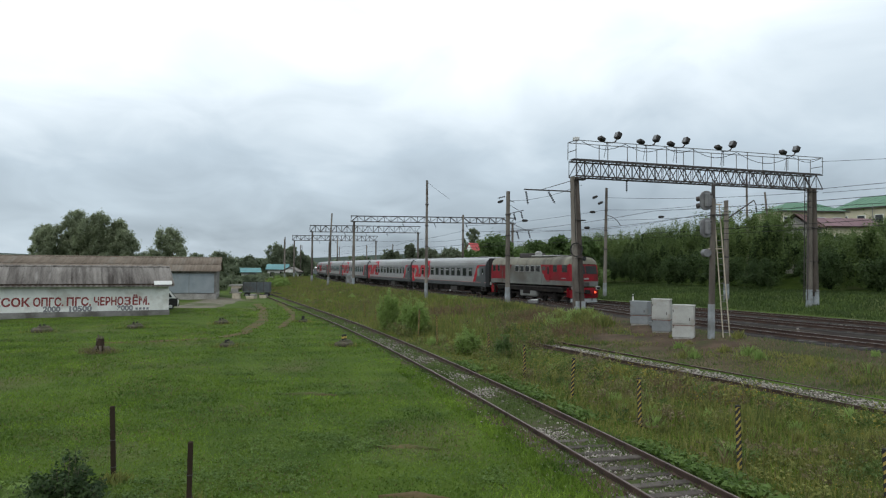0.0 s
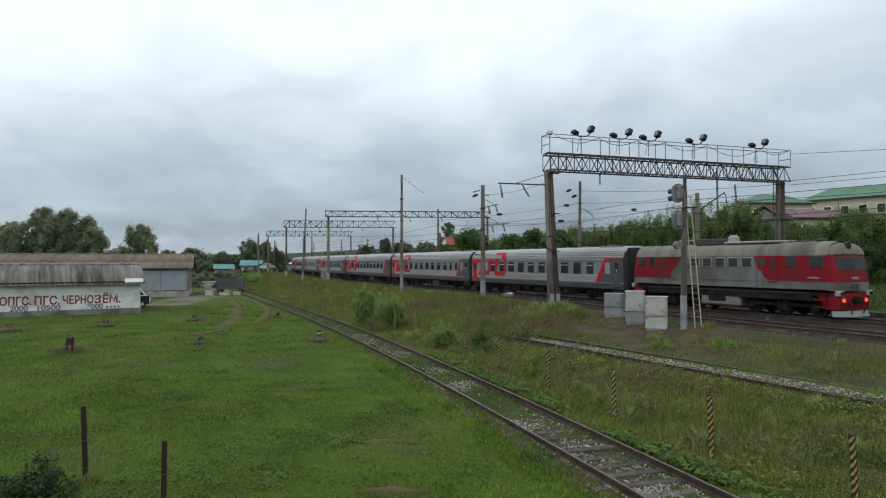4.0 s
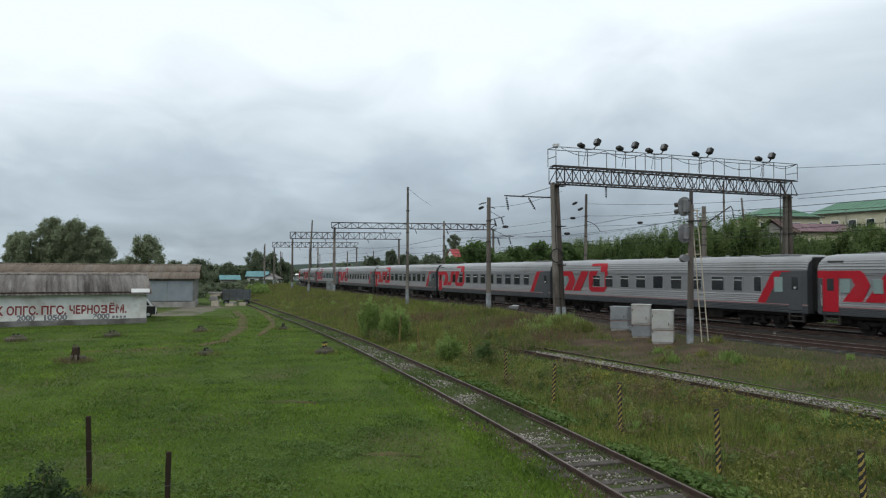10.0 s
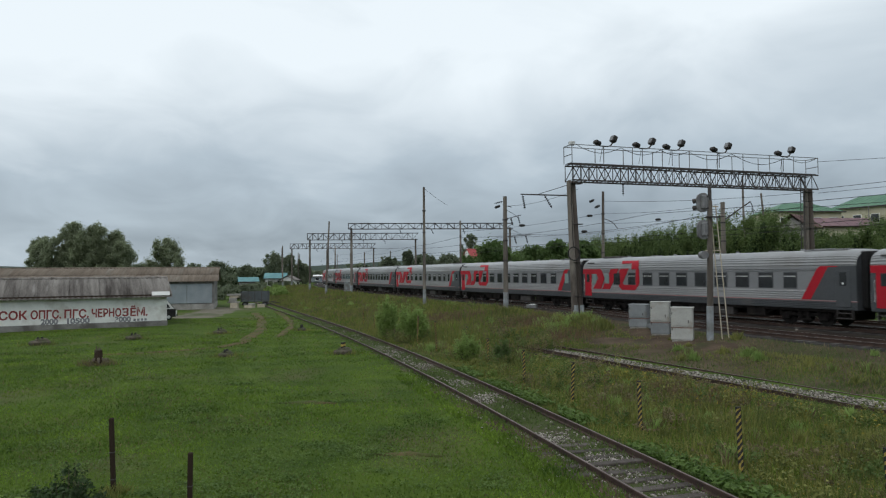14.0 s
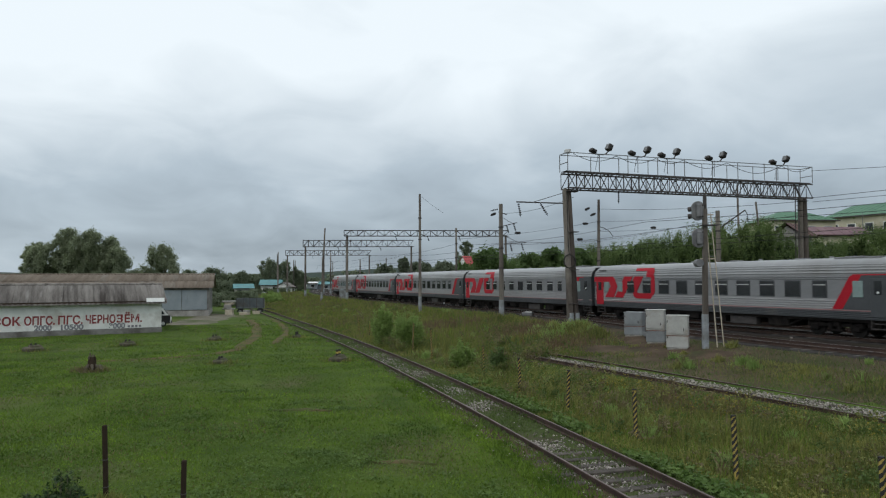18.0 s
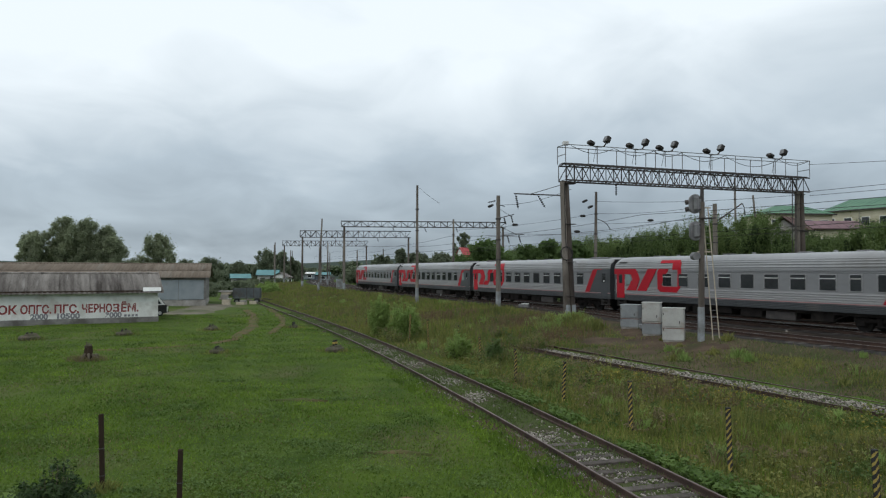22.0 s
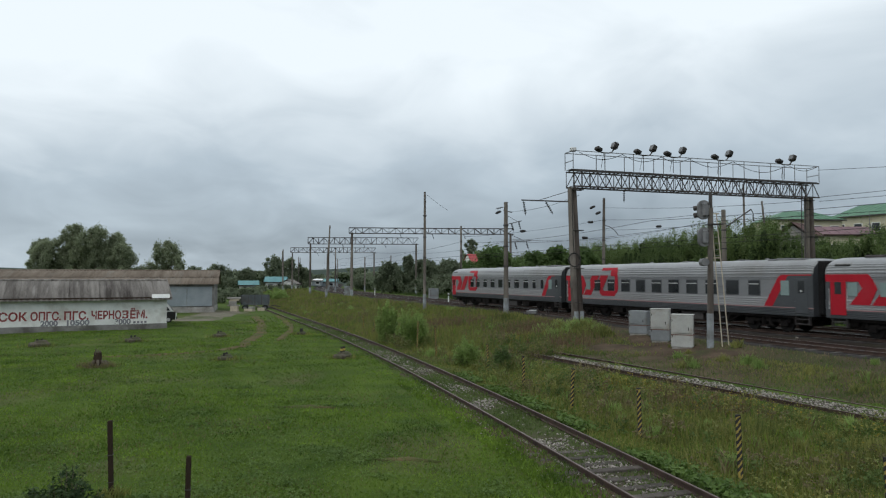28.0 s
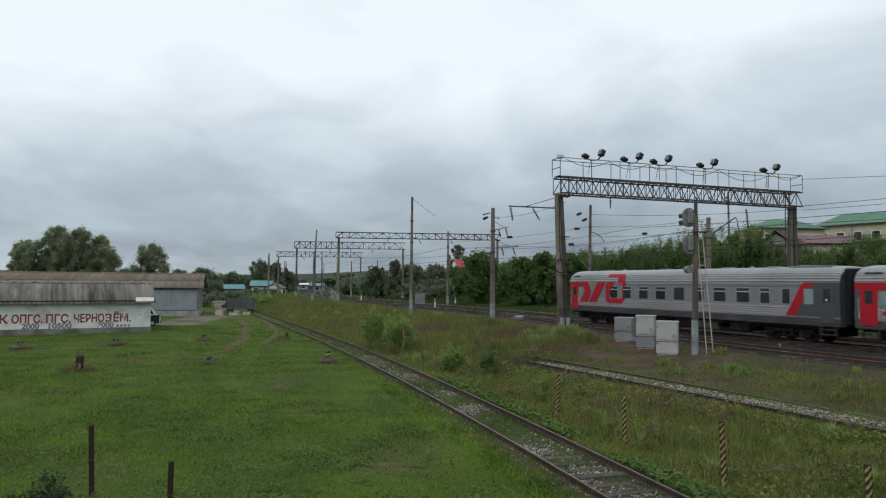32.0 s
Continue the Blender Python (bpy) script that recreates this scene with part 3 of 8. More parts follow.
def trackbed():
    """Gravelly formation that carries the parallel tracks."""
    ys = np.arange(-60, 400, 1.5)
    m, k = Mesh(), 7
    rows = []
    r = np.random.RandomState(5)
    for y in ys:
        a = float(x_near(y)) - 3.6 + 0.5 * r.rand() if y < 72 else float(x_main(y)) - 3.4 + 0.5 * r.rand()
        b = float(x_far(y)) + 3.3 - 0.5 * r.rand()
        zt = RAIL - 0.215
        for f in np.linspace(0, 1, k):
            x = a + (b - a) * f
            z = zt if 0 < f < 1 else gz(x, y) - 0.02
            rows.append((x, float(y), z))
    m.add(rows, [(j * k + i, j * k + i + 1, (j + 1) * k + i + 1, (j + 1) * k + i) for j in range(len(ys) - 1) for i in range(k - 1)])
    solid("trackbed", m, M["trackbed"], "grey-brown gravel formation under the main tracks", "track bed", kind="structure")


x_far = lambda y: x_main(y) + 5.3
x_near = lambda y: x_main(y) - 6.6 * smooth01((72 - y) / 42)
trackbed()
track("main_track", "main line with rails on concrete sleepers in dark ballast", x_main, -60, 420, RAIL, M["sleeper_concrete"], 0.6, (24, 75), "rail", seed=2)
track("far_track", "parallel railway track beyond the main line", x_far, -60, 330, RAIL, M["sleeper_concrete"], 0.6, (0, 0), "rail", seed=3)
track("loop_track", "track that joins the main line at a switch", x_near, -60, 71, RAIL - 0.03, M["sleeper_concrete"], 0.62, (22, 60), "rail", seed=4)
track("siding_track", "overgrown rusty siding on old wooden sleepers", x_siding, -30, 128, 0.15, M["sleeper_wood"], 0.62, (6, 60), "rail", bed=False, bury=lambda y: -0.02 + 0.115 * float(smooth01((y - 16) / 7)), head_mat="rail_worn", seed=5)
track("spur_track", "weed-grown spur track in pale gravel", x_spur, -25, 38, 0.47, M["sleeper_wood"], 0.65, (10, 42), "rail", bed=False, bury=0.12, head_mat="rail_worn", seed=6)


def gravel_strip(name, label, fx, y0, y1, half, z, count, size, seed, heaps=()):
    """Loose stones spilt between and beside the rails."""
    r = np.random.RandomState(seed)
    y = y0 + (y1 - y0) * r.rand(count) ** 1.3
    if heaps:
        q = r.rand(count) < 0.8
        pick = np.array(heaps)[r.randint(0, len(heaps), count)]
        y = np.where(q, pick[:, 0] + r.randn(count) * pick[:, 1] * 0.75, y)
    c = np.clip(r.randn(count) * 0.55, -1, 1) * half
    if heaps:
        c = c + 0.3 * np.sin(y * 2.3) * (np.abs(c) < 0.5)
    x = fx(y) + c
    s = size * (0.5 + r.rand(count))
    base = np.array([(1, 0, 0), (-1, 0, 0), (0, 1, 0), (0, -1, 0), (0, 0, 1), (0, 0, -1)], float)
    faces = np.array([(0, 2, 4), (2, 1, 4), (1, 3, 4), (3, 0, 4), (2, 0, 5), (1, 2, 5), (3, 1, 5), (0, 3, 5)])
    sc = s[:, None, None] * (0.6 + 0.8 * r.rand(count, 6, 1))
    th = r.rand(count) * 6.28
    rot = np.zeros((count, 3, 3)); rot[:, 0, 0] = rot[:, 1, 1] = np.cos(th); rot[:, 0, 1] = -np.sin(th); rot[:, 1, 0] = np.sin(th); rot[:, 2, 2] = 0.7
    v = np.einsum("nij,kj->nki", rot, base) * sc + np.stack([x, y, np.maximum(ground_z(x, y) + 0.02, z) + s * 0.15], 1)[:, None]
    f = faces[None] + 6 * np.arange(count)[:, None, None]
    ob = new(name, fast_mesh(name, v.reshape(-1, 3), f.reshape(-1, 3), M["gravel"]))
    tagged(ob, label, "gravel", kind="stuff")


gravel_strip("gravel", "pale crushed stones scattered along the siding", x_siding, 6, 75, 0.95, -0.04, 6200, 0.034, 11,
             ((11.5, 1.6), (13.2, 0.4), (16.6, 0.3), (15.0, 1.2), (18.5, 0.5), (24.5, 0.6), (28.0, 1.0), (33.5, 1.6), (37.5, 1.8), (41.5, 1.2)))
gravel_strip("gravel", "stray stones on the siding shoulder", lambda y: x_siding(y) - 1.5, 7, 30, 0.6, -0.04, 700, 0.022, 13)
gravel_strip("gravel", "pale crushed stones between the spur rails", x_spur, 4, 37, 0.46, 0.2, 8000, 0.034, 12)


# ------------------------------------------------------------ train
S_Y = np.linspace(-420, 420, 8401)
S_X = x_main(S_Y)
S_S = np.concatenate([[0], np.cumsum(np.hypot(np.diff(S_X), np.diff(S_Y)))])
S_S -= np.interp(5.0, S_Y, S_S)
PITCH = 24.54


def gap_s(t):
    """Where the coupling behind the locomotive is along the line at t seconds."""
    return float(np.polyval([3.79213e-05, -2.502437e-03, 4.320005e-02, -6.765459, 76.396], t))


def on_line(s):
    y = float(np.interp(s, S_S, S_Y))
    return Vector((float(x_main(y)), y, RAIL))


def vehicle_pose(s, half):
    a, b = on_line(s - half), on_line(s + half)
    d = (a - b).normalized()
    return Matrix.LocRotScale((a + b) / 2, Euler((0, 0, math.atan2(d.y, d.x))), None)


def body_profile(hw, z0, zs, top, n=7):
    """Half-round roof over straight sides: points (y, z) from the camera side over the roof."""
    pts = [(-hw, z0), (-hw, zs)]
    for i in range(1, n):
        a = math.pi * i / n
        pts.append((-hw * math.copysign(abs(math.cos(a)) ** 0.62, math.cos(a)), zs + (top - zs) * math.sin(a) ** 0.85))
    return pts + [(hw, zs), (hw, z0)]


def wheelset(parent, x, r, mat="wheel"):
    w = Mesh()
    for sd in (-0.79, 0.79):
        w.cyl((0, sd - 0.065, 0), (0, sd + 0.065, 0), r, r, 20)
        w.cyl((0, sd - 0.09 * (1 if sd > 0 else -1), 0), (0, sd - 0.06 * (1 if sd > 0 else -1), 0), r + 0.03, r + 0.03, 20)
        w.cyl((0, sd - 0.10, 0), (0, sd + 0.10, 0), 0.12, 0.12, 10)
        for k in range(3):
            a = 2.1 * k
            w.cyl((0.3 * math.cos(a), sd - 0.072, 0.3 * math.sin(a)), (0.3 * math.cos(a), sd + 0.072, 0.3 * math.sin(a)), 0.05, 0.05, 6)
    w.cyl((0, -1.05, 0), (0, 1.05, 0), 0.08, 0.08, 8)
    return part("wheelset", w, M[mat], parent, at=Matrix.Translation((x, 0, r)))


def bogie_mesh(base, axles, r):
    m = Mesh()
    for sd in (-1.0, 1.0):
        m.box((0, sd, 0.62), (base + 0.9, 0.14, 0.2), ch=0.03)
        for ax in axles:
            m.box((ax, sd, r), (0.42, 0.26, 0.36), ch=0.05)
            for o in (-0.32, 0.32):
                m.cyl((ax + o, sd, 0.5), (ax + o, sd, 0.86), 0.1, 0.1, 10)
        m.cyl((-0.25, sd * 1.06, 0.36), (-0.25, sd * 1.06, 0.9), 0.12, 0.12, 10)
        m.cyl((0.25, sd * 1.06, 0.36), (0.25, sd * 1.06, 0.9), 0.12, 0.12, 10)
        m.box((0, sd * 1.02, 0.33), (1.0, 0.2, 0.1), ch=0.02)
    m.box((0, 0, 0.78), (0.7, 2.1, 0.22), ch=0.03)
    for e in (-1, 1):
        m.box((e * (base / 2 + 0.4), 0, 0.62), (0.12, 2.0, 0.16), ch=0.02)
    return m


def side_poly(ob_name, parent, mat, poly, side, label="", out=0.012, hw=1.53):
    """A painted field on one flank: a thin sheet cut to its outline (x, z)."""
    y0, y1 = (-hw - out, -hw + 0.01) if side < 0 else (hw - 0.01, hw + out)
    return part(ob_name, Mesh().extrude(poly, y0, y1), mat, parent, label)


def coach(variant):
    """Passenger coach; x forward, z = 0 at rail top, built about its middle."""
    v = variant
    c = thing("passenger_coach", "grey and red railway passenger coach with dark windows", "railway coach", group="coaches of the passenger train")
    L2, hw, ZE, ZT = 11.98, 1.53, 3.30, 4.28
    prof = body_profile(hw, 1.0, ZE, ZT)
    k = len(prof)

    def flank(name, mat, z0, z1, ribs, depth, label, sd):
        """One lengthwise strip of the side, with pressed ribs at the heights given."""
        rows = [(z0, 0.0)]
        for z in ribs:
            rows += [(z, 0.0), (z + 0.018, depth), (z + 0.05, depth), (z + 0.068, 0.0)]
        rows.append((z1, 0.0))
        n = len(rows)
        vs = [(x, sd * (hw + o), z) for x in (-L2, L2) for z, o in rows]
        fs = [((i, i + 1, n + i + 1, n + i) if sd > 0 else (i, n + i, n + i + 1, i + 1)) for i in range(n - 1)]
        part(name, Mesh().add(vs, fs), M[mat], c, label)

    for sd in (-1, 1):
        flank("sill_panel", "coach_dark", 1.0, 1.44, [1.04 + 0.095 * q for q in range(4)], 0.028, "dark grey lower panel", sd)
        flank("pale_band", "coach_pale", 1.44, 2.06, [1.52 + 0.13 * q for q in range(4)], 0.034, "pale ribbed band under the windows", sd)
        flank("window_band", "coach_grey", 2.06, 3.08, [], 0.0, "smooth grey window band", sd)
        flank("side_panel", "coach_grey", 3.08, ZE + 0.01, [3.10 + 0.1 * q for q in range(2)], 0.03, "ribbed grey panel over the windows", sd)
        side_poly("stripe", c, M["coach_line"], [(-L2, 1.43), (L2, 1.43), (L2, 1.475), (-L2, 1.475)], sd, "thin red line")

    # roof
    def roof_at(a, lift=0.0):
        """Point of the roof's section at angle a from the eave on the -y side."""
        return (-(hw + lift) * math.copysign(abs(math.cos(a)) ** 0.62, math.cos(a)), ZE + (ZT - ZE + lift) * math.sin(a) ** 0.85)
    rp = [(-hw, ZE)]
    for q in range(60):
        a = math.pi * (q + 1) / 61
        rp.append(roof_at(a, 0.03 if q % 3 == 1 and not 11 < q < 48 else 0.0))
    rp.append((hw, ZE))
    m, n = Mesh(), len(rp)
    xs = [-L2, -L2 + 0.12, -L2 + 0.4] + list(np.linspace(-L2 + 1.5, L2 - 1.5, 16)) + [L2 - 0.4, L2 - 0.12, L2]
    drop = {0: 0.86, 1: 0.95, 2: 0.99, len(xs) - 3: 0.99, len(xs) - 2: 0.95, len(xs) - 1: 0.86}
    vs = []
    for i, x in enumerate(xs):
        sc = drop.get(i, 1.0)
        vs += [(x, y, ZE + (z - ZE) * sc) for y, z in rp]
    fs = [(j * n + i, (j + 1) * n + i, (j + 1) * n + i + 1, j * n + i + 1) for j in range(len(xs) - 1) for i in range(n - 1)]
    part("roof", m.add(vs, fs), M["coach_roof"], c, "pale grey rounded roof with lengthwise ribs")
    for x in ([-9.6, -4.5, 1.2, 6.0] if v != 1 else [-8.5, -2.0, 3.5, 7.0]):
        part("roof_vent", Mesh().box((x, -0.2, ZT + 0.01), (0.7, 0.6, 0.1), ch=0.04), M["steel_grey"], c)
        part("roof_cowl", Mesh().cyl((x + 1.6, 0.1, ZT - 0.04), (x + 1.6, 0.1, ZT + 0.11), 0.13, 0.10, 8), M["coach_roof"], c)
    part("cooling_unit", Mesh().box((9.7, 0, ZT - 0.03), (2.6, 1.7, 0.12), ch=0.03).box((9.3, -0.3, ZT + 0.04), (0.9, 0.6, 0.07), ch=0.02), M["steel_grey"], c, "grey cooling unit on the roof")
    if v == 2:
        part("cooling_unit", Mesh().box((-9.2, 0, ZT + 0.02), (2.2, 1.5, 0.16), ch=0.05), M["steel_dark"], c, "dark cooling unit on the roof")
    # ends
    for e in (-1, 1):
        poly = [(y, ZE + (z - ZE) * 0.86 if z > ZE else z) for y, z in prof]
        m = Mesh().add([(e * (L2 - 0.01), y, z) for y, z in poly], [tuple(range(k))[::(-e)]])
        part("end_wall", m, M["coach_dark"], c)
        b = Mesh()
        for i in range(5):
            w = 0.0 if i % 2 else 0.05
            x = e * (L2 + 0.03 + 0.062 * i)
            b.box((x, 0, 2.62), (0.05, 2.2 + w * 2, 2.9 + w * 2), ch=0.25)
        part("gangway_bellows", b, M["rubber"], c, "black rubber gangway bellows")
        b = Mesh()
        b.box((e * (L2 + 0.1), 0, 1.05), (0.5, 0.3, 0.3), ch=0.05).box((e * (L2 + 0.28), 0, 1.05), (0.14, 0.42, 0.42), ch=0.05)
        part("coupler", b, M["underframe"], c)
        for yb in (-0.9, 0.9):
            part("buffer", Mesh().cyl((e * (L2 - 0.05), yb, 1.12), (e * (L2 + 0.25), yb, 1.12), 0.1, 0.1, 8), M["underframe"], c)
    # windows: dark panes with a pale upper vent, set in rounded frames
    wx = [-7.52, -5.78] + [-4.03 + 1.725 * i for i in range(7)] + [8.0]
    wide = [0.80, 0.80] + [0.95] * 7 + [0.80]
    if v == 1:
        wx = [-6.3, -4.78, -3.0, -1.25, 0.5, 2.22, 3.97, 5.77, 7.34, 8.75]
        wide = [0.85, 0.85, 0.9, 0.95, 0.95, 0.95, 0.95, 0.95, 0.62, 0.5]
    for sd in (-1, 1):
        for i, x in enumerate(wx):
            w = wide[i]
            fr = Mesh().box((x, sd * (hw + 0.022), 2.58), (w + 0.09, 0.03, 0.95), ch=0.014)
            f = part("window_frame", fr, M["coach_pale"] if v == 1 else M["coach_dark"], c)
            part("pane", Mesh().box((x, sd * (hw + 0.03), 2.58), (w, 0.03, 0.86), ch=0.012), M["glass_dark"], f)
            kind = (i * 7 + v * 3) % 5
            if kind != 1:
                part("vent_pane", Mesh().box((x, sd * (hw + 0.042), 2.80), (w - 0.04, 0.02, 0.055), ch=0.005), M["steel_light"], f, "pale vent rail")
            if kind in (0, 3) and v != 0:
                part("curtain", Mesh().box((x, sd * (hw + 0.038), 2.90), (w - 0.06, 0.012, 0.14), ch=0.004), M["coach_pale"], f, "pale curtain behind the glass")
        # tail end: red door and the red emblem as plain shapes
        side_poly("emblem_bow", c, M["coach_red"], [(-11.96, 2.97), (-10.1, 2.97), (-9.91, 2.62), (-10.59, 1.75), (-9.52, 1.75), (-9.13, 2.6), (-9.42, 3.2), (-9.62, 3.36), (-11.96, 3.36)], sd, "red emblem bow", out=0.042)
        side_poly("emblem_bar", c, M["coach_red"], [(-9.41, 1.75), (-8.42, 1.75), (-7.31, 3.36), (-8.25, 3.36)], sd, "red slanted emblem bar", out=0.042)
        side_poly("emblem_hook", c, M["coach_red"], [(-7.09, 3.36), (-6.13, 3.36), (-6.88, 2.24), (-6.74, 2.12), (-5.32, 2.12), (-5.29, 3.36), (-4.96, 3.36), (-4.95, 2.3), (-5.03, 2.1), (-5.40, 1.72), (-6.95, 1.72), (-7.25, 1.95), (-7.27, 3.12)], sd, "red emblem hook", out=0.044)

        def roof_paint(x0, x1, a0, a1, label):
            arc = [roof_at(a0 + (a1 - a0) * q / 5, 0.045) for q in range(6)]
            part("emblem_top", Mesh().add([(x, -sd * y, z) for x in (x0, x1) for y, z in arc],
                 [((q, q + 1, q + 7, q + 6) if sd > 0 else (q, q + 6, q + 7, q + 1)) for q in range(5)]), M["coach_red"], c, label)
        roof_paint(-5.78, -4.97, 0.0, 0.46, "red emblem stroke rising on the roof edge")
        roof_paint(-7.02, -5.10, 0.40, 0.66, "red emblem bar on the roof")
        louvre = part("roof_louvre", Mesh().box((-11.05, sd * 1.36, 3.78), (1.0, 0.12, 0.34), ch=0.02, rx=sd * 0.42), M["coach_pale"], c, "louvre at the roof end")
        for q in range(2):
            part("slat", Mesh().box((-11.05, sd * 1.425, 3.70 + 0.15 * q), (0.86, 0.05, 0.09), ch=0.01, rx=sd * 0.42), M["black"], louvre, "dark louvre slot")
        d = part("door", Mesh().box((-11.24, sd * (hw + 0.03), 2.08), (0.88, 0.04, 1.82), ch=0.015), M["coach_red"], c, "red boarding door")
        part("door_window", Mesh().box((-11.24, sd * (hw + 0.046), 2.62), (0.40, 0.02, 0.66), ch=0.12), M["glass_dark"], d)
        part("door_corner", Mesh().box((-11.83, sd * (hw + 0.02), 2.0), (0.26, 0.03, 1.9), ch=0.01), M["coach_dark"], c, "dark corner strip")
        for hx in (-10.72, -11.74):
            part("handrail", Mesh().cyl((hx, sd * (hw + 0.06), 1.5), (hx, sd * (hw + 0.06), 2.6), 0.018, n=6), M["steel_light"], c)
        part("lavatory_window", Mesh().box((-10.42, sd * (hw + 0.034), 2.56), (0.52, 0.03, 0.72), ch=0.05), M["pane_green"], c, "whitened lavatory window")
        if v != 1:
            part("lavatory_window", Mesh().box((-8.72, sd * (hw + 0.05), 2.56), (0.5, 0.03, 0.72), ch=0.05), M["pane_green"], c, "whitened lavatory window")
        # front end: dark field with a slanted red edge
        side_poly("end_field", c, M["coach_dark"], [(9.0, 1.50), (L2, 1.50), (L2, 3.36), (10.2, 3.36)], sd, "dark grey end field", out=0.038)
        side_poly("slanted_stripe", c, M["coach_red"], [(8.72, 1.50), (9.3, 1.50), (10.42, 3.36), (9.95, 3.36), (9.72, 3.22)], sd, "slanted red stripe", out=0.042)
        tip = 10.9 if v % 3 else 11.9
        side_poly("top_stripe", c, M["coach_red"], [(9.9, 3.30), (tip, 3.30), (tip, 3.36), (9.9, 3.36)], sd, out=0.043)
        if v != 2:
            part("lavatory_window", Mesh().box((10.18, sd * (hw + 0.05), 2.58), (0.56, 0.03, 0.86), ch=0.05), M["pane_green"], c, "whitened lavatory window")
        d = part("door", Mesh().box((11.24, sd * (hw + 0.036), 2.14), (0.84, 0.04, 1.98), ch=0.015), M["coach_dark"], c, "dark grey boarding door")
        part("door_window", Mesh().box((11.24, sd * (hw + 0.054), 2.66), (0.40, 0.02, 0.72), ch=0.12), M["glass_dark"], d)
        part("lamp_button", Mesh().cyl((11.24, sd * (hw + 0.06), 2.42), (11.24, sd * (hw + 0.075), 2.42), 0.07, 0.06, 10), M["white_paint"], d, "white round plate")
        for ex in (11.24, -11.24):
            part("step", Mesh().box((ex, sd * 1.38, 0.55), (0.8, 0.25, 0.05)).box((ex, sd * 1.45, 0.82), (0.8, 0.2, 0.04)).box((ex + 0.42, sd * 1.42, 0.75), (0.04, 0.2, 0.5)).box((ex - 0.42, sd * 1.42, 0.75), (0.04, 0.2, 0.5)), M["steel_dark"], c)
    # underframe
    m = Mesh().box((0, 0, 0.93), (23.6, 2.6, 0.22), ch=0.03)
    part("floor_frame", m, M["underframe"], c)
    for x, w, h in ((-5.3, 1.2, 0.45), (-3.6, 1.5, 0.55), (-1.6, 1.1, 0.4), (0.4, 1.6, 0.5), (5.1, 1.4, 0.5)):
        part("equipment_box", Mesh().box((x + 0.12 * v, -0.35, 0.9 - h / 2), (w, 1.9, h), ch=0.04), M["underframe"], c)
    for ex in (-10.75, 10.75):
        part("brake_gear", Mesh().box((ex, 0, 0.62), (1.1, 1.9, 0.42), ch=0.05).box((ex, -1.05, 0.72), (0.7, 0.3, 0.3), ch=0.03).box((ex, 1.05, 0.72), (0.7, 0.3, 0.3), ch=0.03), M["underframe"], c)
    for sd in (-1, 1):
        part("truss_rod", Mesh().beam((-6.6, sd * 1.2, 0.84), (-5.2, sd * 1.2, 0.42), 0.06, 0.06).beam((-5.2, sd * 1.2, 0.42), (5.6, sd * 1.2, 0.42), 0.06, 0.06).beam((5.6, sd * 1.2, 0.42), (6.6, sd * 1.2, 0.84), 0.06, 0.06), M["underframe"], c)
        part("battery_box", Mesh().box((2.6, sd * 1.08, 0.6), (2.0, 0.5, 0.5), ch=0.04), M["steel_dark"], c, "dusty battery box")
    part("tank", Mesh().cyl((-3.0, 0.7, 0.6), (-0.4, 0.7, 0.6), 0.28, n=12), M["underframe"], c)
    for x in (-8.5, 8.5):
        b = part("bogie", bogie_mesh(2.4, (-1.2, 1.2), 0.475), M["underframe"], c, at=Matrix.Translation((x, 0, 0)))
        for ax in (-1.2, 1.2):
            wheelset(b, ax, 0.475)
    return c


